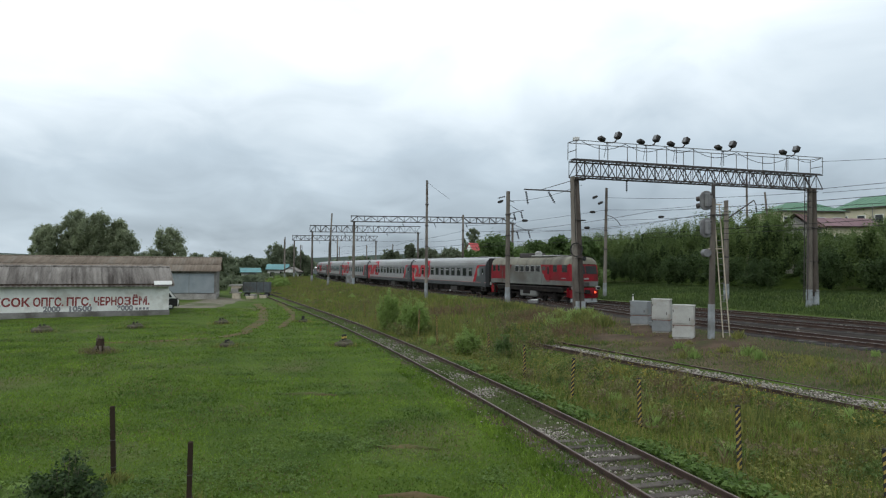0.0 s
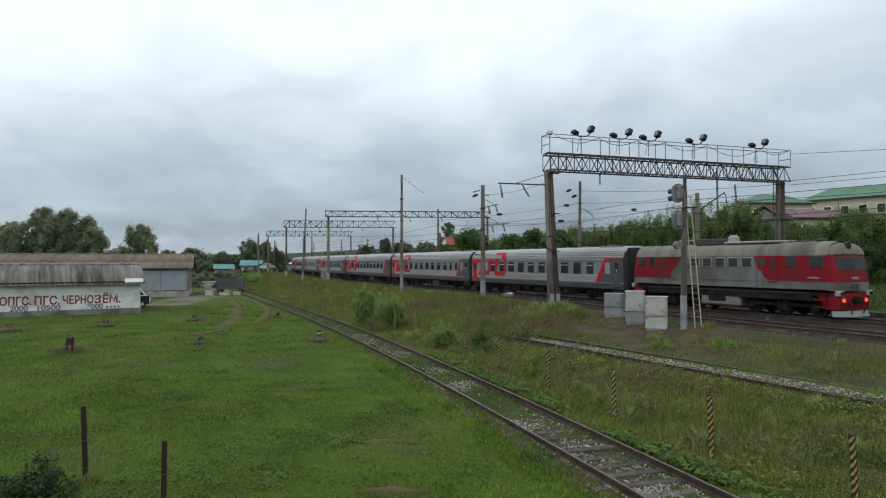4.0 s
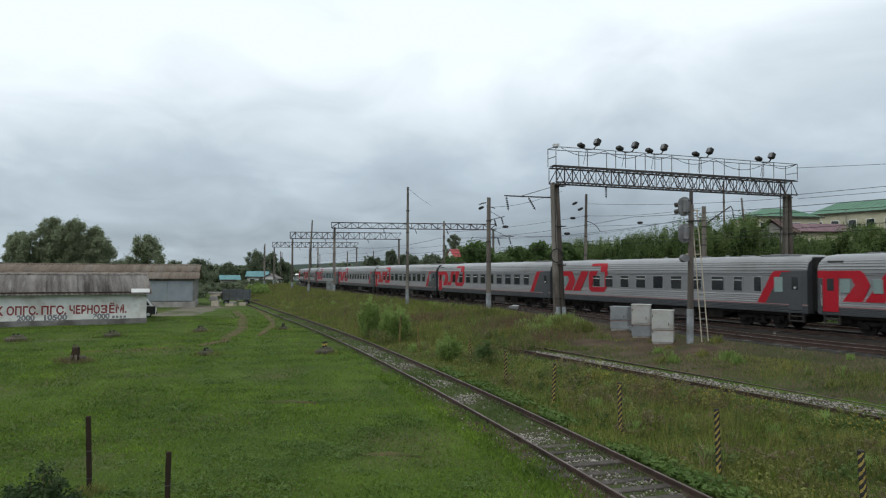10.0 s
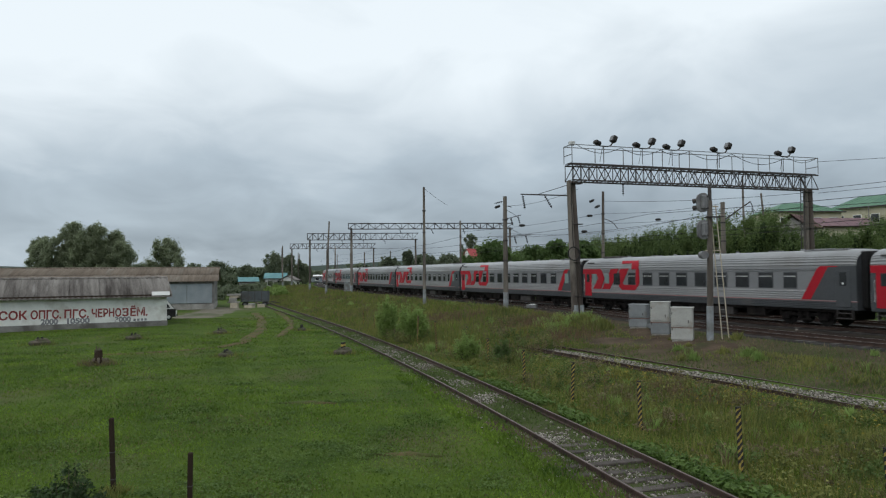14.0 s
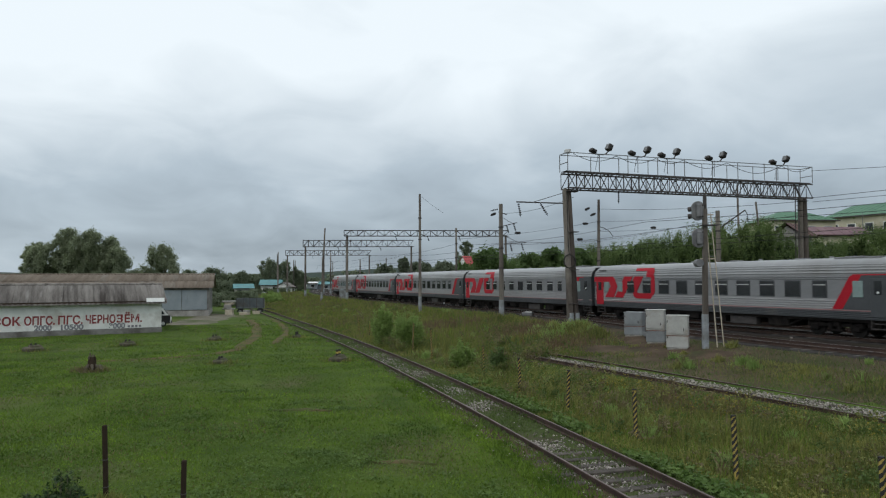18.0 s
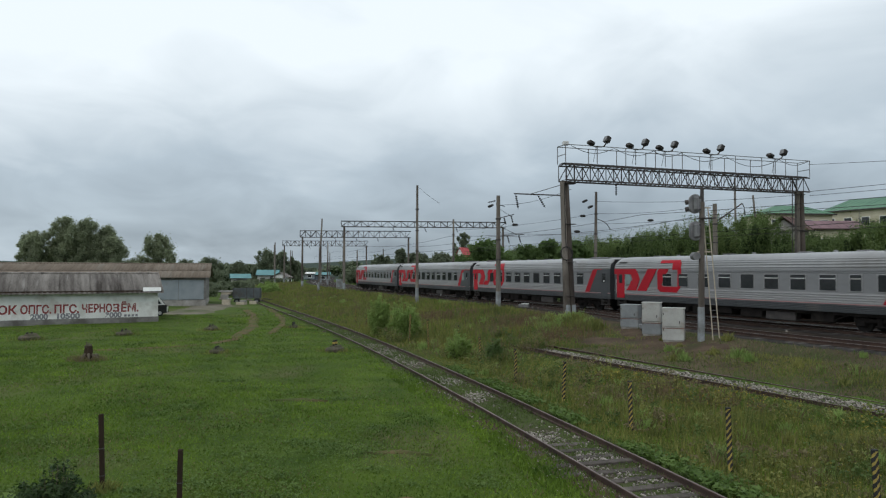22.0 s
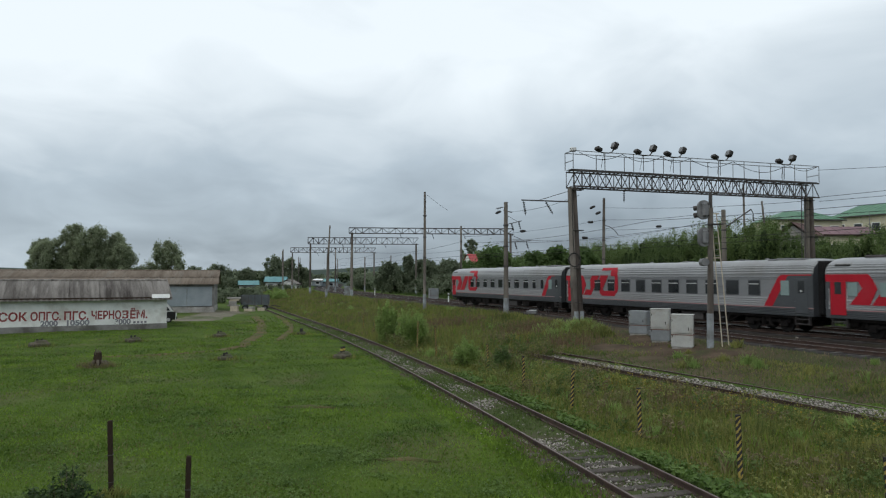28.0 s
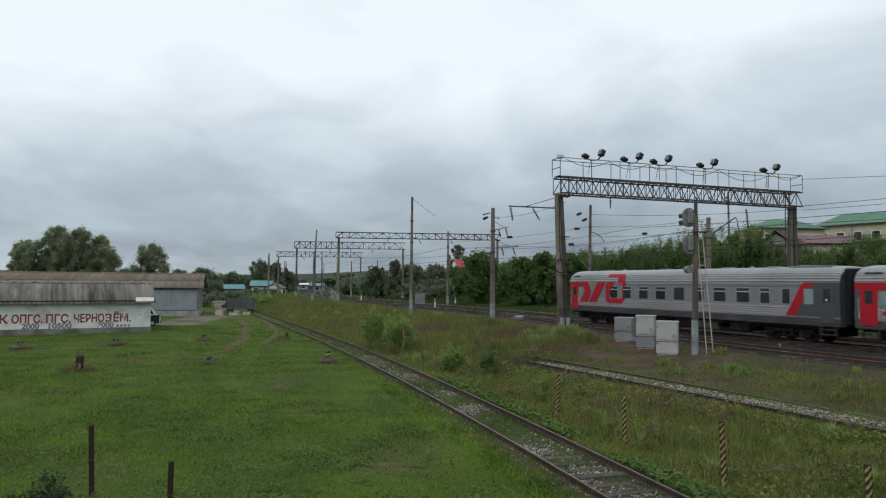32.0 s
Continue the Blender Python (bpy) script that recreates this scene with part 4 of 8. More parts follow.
def locomotive():
    """Six-axle diesel locomotive with a cab at either end; x forward."""
    c = thing("diesel_locomotive", "red and grey six-axle diesel locomotive with dusty roof", "locomotive")
    hw, z0, zs, top = 1.48, 1.56, 3.43, 4.22
    prof = body_profile(hw, z0, zs, top)
    n = len(prof)
    def slab(x0, x1, mat, name, label="", pr=prof, lift=0.0, a=0, b=None):
        q = pr[a:b]
        m = Mesh().add([(x, y * (1 + lift), z + lift) for x in (x0, x1) for y, z in q], [(i, i + len(q), i + len(q) + 1, i + 1) for i in range(len(q) - 1)])
        return part(name, m, mat, c, label, smooth=True)
    slab(-4.7, 4.15, M["loco_grey"], "engine_room_wall", "grey middle section", a=0, b=2)
    slab(-4.7, 4.15, M["loco_grey"], "engine_room_wall", "grey middle section", a=n - 2, b=n)
    slab(-7.9, 7.9, M["loco_roof"], "roof", "dusty beige roof", a=1, b=n - 1)
    for x0, x1, nm in ((-7.9, -4.7, "cab_side"), (4.15, 7.9, "cab_side")):
        slab(x0, x1, M["loco_red"], nm, "red cab side", a=0, b=2)
        slab(x0, x1, M["loco_red"], nm, "red cab side", a=n - 2, b=n)
    for sd in (-1, 1):
        for x0, x1 in ((-7.9, -4.7), (4.15, 7.9)):
            side_poly("waist_band", c, M["loco_grey"], [(x0, 1.57), (x1, 1.57), (x1, 1.96), (x0, 1.96)], sd, "grey waist band", hw=hw)
        side_poly("slanted_edge", c, M["loco_red"], [(-4.72, 1.98), (-4.66, 1.98), (-3.13, 3.43), (-4.72, 3.43)], sd, hw=hw)
        side_poly("slanted_edge", c, M["loco_red"], [(3.93, 1.96), (4.17, 1.96), (4.17, 3.43), (2.89, 3.43), (3.2, 2.62)], sd, hw=hw)
        for i in range(5):
            f = part("window_frame", Mesh().box((-1.99 + 1.09 * i, sd * (hw + 0.01), 3.04), (0.86, 0.04, 0.62), ch=0.03), M["loco_pale"], c)
            part("pane", Mesh().box((-1.99 + 1.09 * i, sd * (hw + 0.025), 3.04), (0.74, 0.03, 0.53), ch=0.02), M["glass_dark"], f)
        for x, w in ((7.2, 0.8), (5.52, 0.58), (-6.2, 0.42), (-7.3, 0.6)):
            f = part("cab_window", Mesh().box((x, sd * (hw + 0.012), 3.09), (w + 0.1, 0.04, 0.68), ch=0.04), M["steel_dark"], c)
            part("pane", Mesh().box((x, sd * (hw + 0.026), 3.09), (w, 0.03, 0.56), ch=0.03), M["glass_dark"], f)
        part("door", Mesh().box((-5.1, sd * (hw + 0.012), 2.68), (1.55, 0.04, 1.3), ch=0.02), M["loco_red"], c, "red sliding door")
        part("vent_recess", Mesh().box((3.45, sd * (hw + 0.012), 3.08), (0.62, 0.03, 0.36), ch=0.02), M["steel_dark"], c, "dark vent recess")
        part("door", Mesh().box((4.3, sd * (hw + 0.016), 2.62), (0.62, 0.04, 1.5), ch=0.02), M["loco_red"], c, "red crew door")
        part("door_window", Mesh().box((4.3, sd * (hw + 0.036), 2.9), (0.3, 0.02, 0.7), ch=0.03), M["glass_dark"], c)
        part("grey_door", Mesh().box((3.2, sd * (hw + 0.014), 2.05), (0.6, 0.03, 1.0), ch=0.02), M["loco_grey"], c, "grey side door")
        part("door_rail", Mesh().box((-5.1, sd * (hw + 0.03), 3.36), (1.7, 0.04, 0.05)), M["steel_dark"], c)
        part("ledge", Mesh().box((0, sd * (hw + 0.02), 1.97), (15.6, 0.04, 0.03)), M["loco_grey"], c)
        for hx in (-5.2, 3.1):
            part("handrail", Mesh().cyl((hx, sd * (hw + 0.06), 1.5), (hx, sd * (hw + 0.06), 3.0), 0.016, n=6), M["loco_grey"], c)
        for x in (-7.5, 7.4):
            part("step", Mesh().box((x, sd * 1.4, 0.62), (0.5, 0.22, 0.04)).box((x, sd * 1.4, 1.0), (0.5, 0.22, 0.04)).box((x + 0.26, sd * 1.4, 0.95), (0.04, 0.22, 0.8)), M["loco_red" if x > 0 else "underframe"], c)
        part("number_bar", Mesh().box((7.0, sd * (hw + 0.012), 2.2), (0.7, 0.02, 0.09)), M["letter_grey"], c, "faded painted bar")
    part("side_frame", Mesh().box((0, 0, 1.30), (16.0, 2.6, 0.24), ch=0.04), M["underframe"], c)
    for sd in (-1, 1):
        part("skirt_beam", Mesh().box((0, sd * 1.3, 1.12), (13.6, 0.12, 0.4), ch=0.02), M["underframe"], c)
        part("pipe", Mesh().cyl((-6.6, sd * 1.36, 1.34), (6.6, sd * 1.36, 1.34), 0.04, n=6), M["steel_dark"], c)
    # cab noses: stacked cross sections that lean and narrow
    for e in (1, -1):
        zrows = [1.52, 1.97, 2.5, 2.6, 3.36, 3.5]
        def ring(z, zi):
            lean = {0: 0.0, 1: 0.0, 2: -0.03, 3: -0.05, 4: -0.34, 5: -0.42}[zi]
            return [(e * (x + lean * (x - 7.9) / 0.6), y, z) for x, y in [(7.9, -hw), (8.14, -hw * 0.985), (8.32, -hw * 0.93), (8.4, -hw * 0.86), (8.5, 0), (8.4, hw * 0.86), (8.32, hw * 0.93), (8.14, hw * 0.985), (7.9, hw)]]
        rings = [ring(z, i) for i, z in enumerate(zrows)]
        kk = 9
        def band(i, j, mat, nm, label=""):
            mm = Mesh().add(rings[i] + rings[j], [((q, q + 1, kk + q + 1, kk + q) if e > 0 else (q, kk + q, kk + q + 1, q + 1)) for q in range(kk - 1)])
            return part(nm, mm, mat, c, label)
        band(0, 1, M["loco_grey"], "nose_band", "grey band round the nose")
        band(1, 3, M["loco_red"], "nose", "red cab nose")
        band(3, 4, M["loco_red"], "windscreen_surround")
        band(4, 5, M["loco_red"], "cab_brow")
        # domed cab roof: the roof's section drawn in towards the nose
        rp_ = prof[1:-1]
        secs = [(7.0, 1.0, 1.0), (7.5, 0.995, 0.97), (7.8, 0.985, 0.90), (8.0, 0.96, 0.74), (8.12, 0.92, 0.45), (8.15, 0.9, 0.05)]
        vs = [(e * x, y * sy, zs + 0.02 + (z_ - zs) * sz) for x, sy, sz in secs for y, z_ in rp_]
        nr = len(rp_)
        fs = [((j * nr + i, (j + 1) * nr + i, (j + 1) * nr + i + 1, j * nr + i + 1) if e > 0 else (j * nr + i, j * nr + i + 1, (j + 1) * nr + i + 1, (j + 1) * nr + i)) for j in range(len(secs) - 1) for i in range(nr - 1)]
        part("cab_roof", Mesh().add(vs, fs), M["loco_roof"], c, smooth=True)
        for sgn in (-1, 1):
            i0, i1 = (4, 5) if sgn > 0 else (3, 4)
            a, b, d, g = (Vector(rings[3][i0]), Vector(rings[3][i1]), Vector(rings[4][i1]), Vector(rings[4][i0]))
            ctr = (a + b + d + g) / 4
            vs = [ctr + (p - ctr) * 0.92 + Vector((e * 0.02, 0, 0)) for p in (a, b, d, g)]
            part("windscreen", Mesh().add(vs + [p - Vector((e * 0.03, 0, 0)) for p in vs], [(0, 1, 2, 3), (7, 6, 5, 4), (0, 4, 5, 1), (1, 5, 6, 2), (2, 6, 7, 3), (3, 7, 4, 0)]), M["windscreen"], c)
            part("marker_lamp", Mesh().box((e * 8.42, sgn * 1.22, 1.38), (0.3, 0.42, 0.3), ch=0.04), M["loco_pale"], c)
            part("marker_glass", Mesh().box((e * 8.575, sgn * 1.22, 1.38), (0.03, 0.3, 0.2), ch=0.01), M["glass_dark"], c)
        part("headlight", Mesh().cyl((e * 7.7, 0, 3.98), (e * 8.12, 0, 3.96), 0.2, 0.22, 16), M["steel_dark"], c)
        part("headlight_glass", Mesh().cyl((e * 8.11, 0, 3.96), (e * 8.14, 0, 3.96), 0.21, 0.2, 16), M["glass_dark"], c)
        part("buffer_beam", Mesh().extrude([(e * 7.0, 1.41), (e * 8.44, 1.41), (e * 8.46, 1.0), (e * 8.36, 0.5), (e * 7.6, 0.5)][::e], -1.28, 1.28), M["loco_red"], c, "painted skirt under the cab")
        part("nose_bar", Mesh().box((e * 8.49, 0.0, 2.2), (0.06, 0.5, 0.14), ch=0.01), M["loco_pale"], c)
        part("grille", Mesh().box((e * 8.49, 0.0, 1.7), (0.06, 0.62, 0.36), ch=0.02), M["steel_dark"], c)
        part("hose", Mesh().tube([(e * 8.42, 0.5, 1.0), (e * 8.62, 0.5, 0.75), (e * 8.66, 0.52, 0.45), (e * 8.58, 0.5, 0.25)], 0.035, 6), M["black"], c)
        part("hose", Mesh().tube([(e * 8.42, -0.5, 1.0), (e * 8.62, -0.5, 0.75), (e * 8.66, -0.52, 0.45), (e * 8.58, -0.5, 0.25)], 0.035, 6), M["black"], c)
        if e > 0:
            for yl in (-0.95, 0.95):
                part("tail_lamp", Mesh().cyl((8.42, yl, 1.02), (8.5, yl, 1.02), 0.105, 0.105, 12), M["lamp_red"], c, "glowing red marker lamp")
        part("snow_plough", Mesh().add([(e * 8.0, -1.35, 0.44), (e * 8.45, -1.1, 0.44), (e * 8.65, 0, 0.44), (e * 8.45, 1.1, 0.44), (e * 8.0, 1.35, 0.44),
                                         (e * 8.1, -1.4, 0.14), (e * 8.55, -1.15, 0.14), (e * 8.75, 0, 0.14), (e * 8.55, 1.15, 0.14), (e * 8.1, 1.4, 0.14)],
                                        [(i, i + 1, i + 6, i + 5) for i in range(4)] + [(0, 4, 3, 2, 1), (5, 6, 7, 8, 9)]), M["box_grey"], c, "pale grey snow plough")
        part("coupler", Mesh().box((e * 8.6, 0, 1.05), (0.7, 0.34, 0.34), ch=0.06), M["underframe"], c)
    # roof gear
    part("cooling_hatch", Mesh().box((-1.42, 0, 4.36), (2.2, 1.9, 0.42), ch=0.06), M["steel_dark"], c, "dark fan hatch")
    part("fan_dome", Mesh().cyl((0.16, -0.2, 4.2), (0.16, -0.2, 4.62), 0.4, 0.34, 14).cyl((0.16, -0.2, 4.62), (0.16, -0.2, 4.78), 0.34, 0.18, 14), M["loco_pale"], c, "pale dome on the roof")
    part("radiator_shutter", Mesh().box((-4.68, -1.15, 3.86), (1.6, 0.62, 0.06), ch=0.02, rx=0.75), M["steel_dark"], c, "dark radiator shutter")
    part("exhaust", Mesh().box((2.2, -0.15, 4.27), (4.3, 1.7, 0.14), ch=0.05), M["loco_pale"], c, "pale roof plate over the engine")
    part("silencer", Mesh().box((5.2, 0, 4.22), (1.3, 1.0, 0.14), ch=0.04), M["steel_dark"], c)
    part("horn", Mesh().cyl((6.4, -0.4, 4.3), (7.1, -0.4, 4.3), 0.05, 0.11, 8).box((6.5, -0.4, 4.22), (0.1, 0.1, 0.14)), M["steel_dark"], c)
    for q in range(7):
        arc = body_profile(hw + 0.012, z0, zs, top + 0.012)[1:-1]
        part("roof_joint", Mesh().tube([(-6.0 + 2.0 * q, y, z) for y, z in arc], 0.018, 4), M["loco_grey"], c)
    part("fuel_tank", Mesh().box((0, 0, 0.82), (3.3, 2.7, 0.95), ch=0.1), M["loco_grey"], c, "dusty grey fuel tank")
    part("battery_box", Mesh().box((-0.2, -1.27, 0.78), (1.7, 0.12, 0.5), ch=0.02).box((-0.2, -1.34, 0.78), (1.5, 0.03, 0.36), ch=0.01), M["underframe"], c, "dark battery box")
    for x in (-4.6, 4.6):
        b = part("bogie", bogie_mesh(4.2, (-2.1, 0, 2.1), 0.525), M["underframe"], c, at=Matrix.Translation((x, 0, 0)))
        for ax in (-2.1, 0, 2.1):
            wheelset(b, ax, 0.525)
    for o in c.children:            # drawn to 0.925 of the full drawing length
        if o.name.split(".")[0] == "bogie":
            o.location.x *= 0.93
        else:
            for vert in o.data.vertices:
                vert.co.x *= 0.925
    for o in c.children_recursive:
        if o.parent != c and o.parent.name.split(".")[0] != "bogie":
            for vert in o.data.vertices:
                vert.co.x *= 0.925
    return c


loco = locomotive()
COACHES = [coach(i) for i in range(3)]
COACHES = [COACHES[0], COACHES[1], COACHES[2]] + [copy_thing(COACHES[i % 3], Matrix()) for i in range(3, 8)]


# ------------------------------------------------------------ poles, gantries, wires
def pole_line(name, label, x, y, top, r0=0.2, r1=0.13, lean=(0, 0), white=1.6, group="catenary poles"):
    z = gz(x, y) - 0.3
    t = thing(name, label, "pole", Matrix.Translation((x, y, z)), group=group)
    h = top - z
    lx, ly = lean
    part("shaft", Mesh().cyl((0, 0, 0), (lx * h, ly * h, h), r0, r1, 12), M["concrete_pole"], t, smooth=False)
    if white:
        w = white + 0.3
        part("painted_base", Mesh().cyl((0, 0, 0.05), (lx * w, ly * w, w), r0 + 0.012, r0 + 0.010 - (r0 - r1) * w / h, 12), M["pole_white"], t, "whitewashed foot")
    for k, zz in enumerate((0.45, 0.62, 0.8)):
        part("collar", Mesh().cyl((lx * h * zz, ly * h * zz, h * zz - 0.06), (lx * h * zz, ly * h * zz, h * zz + 0.06), r0 * 1.05, r0 * 1.05, 10), M["steel_dark"], t)
    return t


def insulator(parent, p, d, n=4, r=0.085, name="insulator"):
    """A string of discs from p along d."""
    m = Mesh()
    p, d = Vector(p), Vector(d).normalized()
    m.cyl(p, p + d * (0.16 * n + 0.15), 0.018, n=5)
    for i in range(n):
        q = p + d * (0.1 + 0.16 * i)
        m.cyl(q, q + d * 0.09, r, r * 0.6, 9)
    return part(name, m, M["black"], parent, "dark glass insulator string")


def lattice_beam(parent, a, b, z0, z1, width, chord, brace, step):
    """Four chords with zigzag bracing between two points of the plan."""
    a, b = Vector((*a, 0)), Vector((*b, 0))
    d = (b - a).normalized()
    s = Vector((-d.y, d.x, 0)) * (width / 2)
    L = (b - a).length
    for o in (-1, 1):
        for z in (z0, z1):
            part("chord", Mesh().beam(a + s * o + Vector((0, 0, z)), b + s * o + Vector((0, 0, z)), chord, chord), M["steel_dark"], parent)
    n = max(2, int(L / step))
    m = Mesh()
    for o in (-1, 1):
        for i in range(n):
            p, q = a + d * (L * i / n) + s * o, a + d * (L * (i + 1) / n) + s * o
            za, zb = (z0, z1) if i % 2 == 0 else (z1, z0)
            m.beam(p + Vector((0, 0, za)), q + Vector((0, 0, zb)), brace)
            m.beam(p + Vector((0, 0, z0)), p + Vector((0, 0, z1)), brace * 0.8)
    for z in (z0, z1):
        for i in range(n):
            p = a + d * (L * i / n) + Vector((0, 0, z))
            q = a + d * (L * (i + 1) / n) + Vector((0, 0, z))
            m.beam(p - s, p + s, brace * 0.8)
            m.beam(p - s, q + s, brace * 0.7)
    part("bracing", m, M["steel_dark"], parent, "zigzag lattice bracing")


def floodlight(x, y, z, face):
    t = thing("floodlight", "pair of black floodlights on a bent bracket", "floodlight", pose(x, y, z, 0, 0, face), group="floodlights on the gantry")
    part("bracket", Mesh().tube([(-0.45, 0, 0.14), (-0.28, 0, 0.03), (0, 0, 0), (0.4, 0, 0.02), (0.62, 0, 0.1), (0.78, 0, 0.32)], 0.05, 6).cyl((0, 0, -1.2), (0, 0, 0), 0.025, n=6), M["steel_dark"], t)
    part("cable", Mesh().tube([(-0.05 - 0.03 * q, 0.05, -0.02 - 0.14 * q) for q in range(9)], 0.018, 4), M["black"], t, "drooping black cable")
    for sx, sz, tilt, wd, hg in ((0.88, 0.58, -1.15, 0.52, 0.40), (-0.52, 0.24, 0.42, 0.52, 0.26)):
        h = part("lamp_head", Mesh().box((sx, 0, sz), (wd, 0.48, hg), ch=0.07, ry=tilt), M["steel_dark"], t, "black lamp housing")
        part("lamp_glass", Mesh().box((sx + hg * 0.5 * math.sin(tilt), 0, sz + hg * 0.5 * math.cos(tilt)), (wd * 0.82, 0.42, 0.03), ch=0.01, ry=tilt), M["steel_grey"], h)
        part("visor", Mesh().box((sx, -0.26, sz), (wd * 0.7, 0.05, hg * 0.7), ch=0.02, ry=tilt), M["black"], h)
    return t


def big_gantry():
    a, b = Vector((9.48, 49.73)), Vector((31.3, 56.65))
    d = (b - a).normalized()
    t = thing("lighting_gantry", "steel lattice gantry with walkway across the tracks on concrete poles", "gantry")
    for (px, py), base, sp in (((10.05, 49.95), gz(10.05, 49.95), 0.33), ((30.75, 56.45), gz(30.75, 56.45), 0.5)):
        for k, o in enumerate((-sp, sp)):
            q = Vector((px, py)) + Vector((-d.y, d.x)) * 0.0 + d * o * (0.7 if k else 0.7)
            part("pole", Mesh().cyl((q.x, q.y, base - 0.3), (q.x - d.x * o * 0.25 - (0.38 if px < 20 else 0), q.y - d.y * o * 0.25, 11.2), 0.25, 0.19, 14), M["gantry_concrete" if k else "concrete_pole"], t)
            part("painted_base", Mesh().cyl((q.x, q.y, base - 0.25), (q.x, q.y, base + (0.95 if px < 20 else 1.4)), 0.262, 0.255, 14), M["pole_white"], t, "whitewashed foot")
        for zz in (2.7, 5.2, 8.0, 11.0):
            part("clamp", Mesh().box((px, py, zz), (0.86, 0.5, 0.06), math.atan2(d.y, d.x), ch=0.02), M["steel_dark"], t)
    lattice_beam(t, a, b, 11.2, 12.36, 1.1, 0.10, 0.05, 0.66)
    # walkway and its railing
    dirv = Vector((d.x, d.y, 0))
    s = Vector((-d.y, d.x, 0)) * 0.62
    A, B = Vector((a.x, a.y, 12.47)), Vector((b.x, b.y, 12.47))
    A0 = A - dirv * 0.05
    B0 = B - dirv * 0.05
    m = Mesh()
    for o in (-0.45, -0.15, 0.15, 0.45):
        m.beam(A0 + s * o, B0 + s * o, 0.26, 0.04)
    part("walkway", m, M["steel_dark"], t, "plank walkway")
    for o in (-1, 1):
        part("handrail", Mesh().beam(A0 + s * o + Vector((0, 0, 1.32)), B0 + s * o + Vector((0, 0, 1.32)), 0.05), M["steel_grey"], t)
        n = 9
        for i in range(n + 1):
            p = A0.lerp(B0, min(1.0, i / n + 0.004 * (i % 2))) + s * o
            part("baluster", Mesh().beam(p, p + Vector((0, 0, 1.32)), 0.045), M["steel_grey"], t)
    for P in (A0, B0):
        for zz in (0.6, 1.32):
            part("end_rail", Mesh().beam(P - s + Vector((0, 0, zz)), P + s + Vector((0, 0, zz)), 0.05), M["steel_grey"], t)
    # sagging lamp cable
    m = Mesh()
    marks = (0.02, 0.18, 0.33, 0.44, 0.62, 0.86, 0.99)
    for f0, f1 in zip(marks[:-1], marks[1:]):
        pts = [A0.lerp(B0, f0 + (f1 - f0) * k / 8) - s + Vector((0, 0, 1.25 - 0.75 * math.sin(math.pi * k / 8) * (f1 - f0) * 4)) for k in range(9)]
        m.tube(pts, 0.022, 4)
    part("lamp_cable", m, M["black"], t)
    part("camera_box", Mesh().box(A0 + Vector((0.3, 0, 1.5)), (0.45, 0.35, 0.3), ch=0.05), M["steel_light"], t)
    # ladder at the far leg
    L0, L1 = Vector((29.9, 55.9, 2.0)), Vector((30.1, 56.0, 12.3))
    m = Mesh().beam(L0 - dirv * 0.2, L1 - dirv * 0.2, 0.05).beam(L0 + dirv * 0.2, L1 + dirv * 0.2, 0.05)
    for i in range(30):
        p = L0.lerp(L1, i / 30)
        m.beam(p - dirv * 0.2, p + dirv * 0.2, 0.03)
    part("ladder", m, M["steel_dark"], t)
    ring = [Vector((9.73, 49.60, 5.81)) + Vector((0.42 * math.cos(q * math.pi / 6), -0.02 * q, 0.5 * math.sin(q * math.pi / 6))) for q in range(14)]
    part("cable_coil", Mesh().tube(ring, 0.05, 5), M["black"], t, "coil of black cable")
    part("downlead", Mesh().tube([Vector((9.62, 49.62, 11.0)), Vector((9.66, 49.5, 7.0)), ring[3]], 0.03, 5), M["black"], t)
    insulator(t, A.lerp(B, 0.2) + Vector((0, 0, -1.3)), (0, 0, -1), 5)
    face = math.degrees(math.atan2(d.y, d.x))
    for f in (0.116, 0.262, 0.378, 0.569, 0.845):
        p = A0.lerp(B0, f) - s * 0.9
        floodlight(p.x, p.y, p.z + 1.30, face)


big_gantry()


def far_gantry(a, b, z0, z1, label):
    t = thing("catenary_gantry", label, "gantry", group="catenary gantries")
    for p in (a, b):
        z = gz(*p)
        part("pole", Mesh().cyl((p[0], p[1], z - 0.3), (p[0], p[1], z0 + 0.15), 0.24, 0.18, 10), M["concrete_pole"], t)
        part("painted_base", Mesh().cyl((p[0], p[1], z - 0.25), (p[0], p[1], z + 1.4), 0.252, 0.245, 10), M["pole_white"], t)
    d = (Vector(b) - Vector(a)).normalized() * 0.5
    lattice_beam(t, Vector(a) - d, Vector(b) + d, z0, z1, 0.6, 0.11, 0.07, 1.1)
    for k in (0.3, 0.5, 0.7):
        p = Vector(a).lerp(Vector(b), k)
        insulator(t, (p.x, p.y, z0), (0.4, 0.1, -1), 5, 0.1)
    return t


far_gantry((-15.05, 114.3), (11.9, 116.2), 12.0, 12.95, "long steel lattice catenary gantry on concrete poles")
far_gantry((-27.4, 142.0), (-5.3, 143.0), 11.6, 12.95, "steel lattice catenary gantry behind the long one")
far_gantry((-41.8, 190.5), (-18.9, 191.0), 11.6, 13.0, "distant steel lattice catenary gantry")


def bracket(parent, p, q, drop=(0.35, 0.8)):
    """A cantilever arm with insulators and a stay."""
    p, q = Vector(p), Vector(q)
    part("cantilever", Mesh().cyl(p, q, 0.035, n=6), M["steel_dark"], parent)
    part("stay", Mesh().cyl(p + Vector((0, 0, 0.9)), p.lerp(q, 0.75), 0.02, n=5), M["steel_dark"], parent)
    for f in drop:
        insulator(parent, p.lerp(q, f), (0.25, -0.1, -1), 4, 0.09)


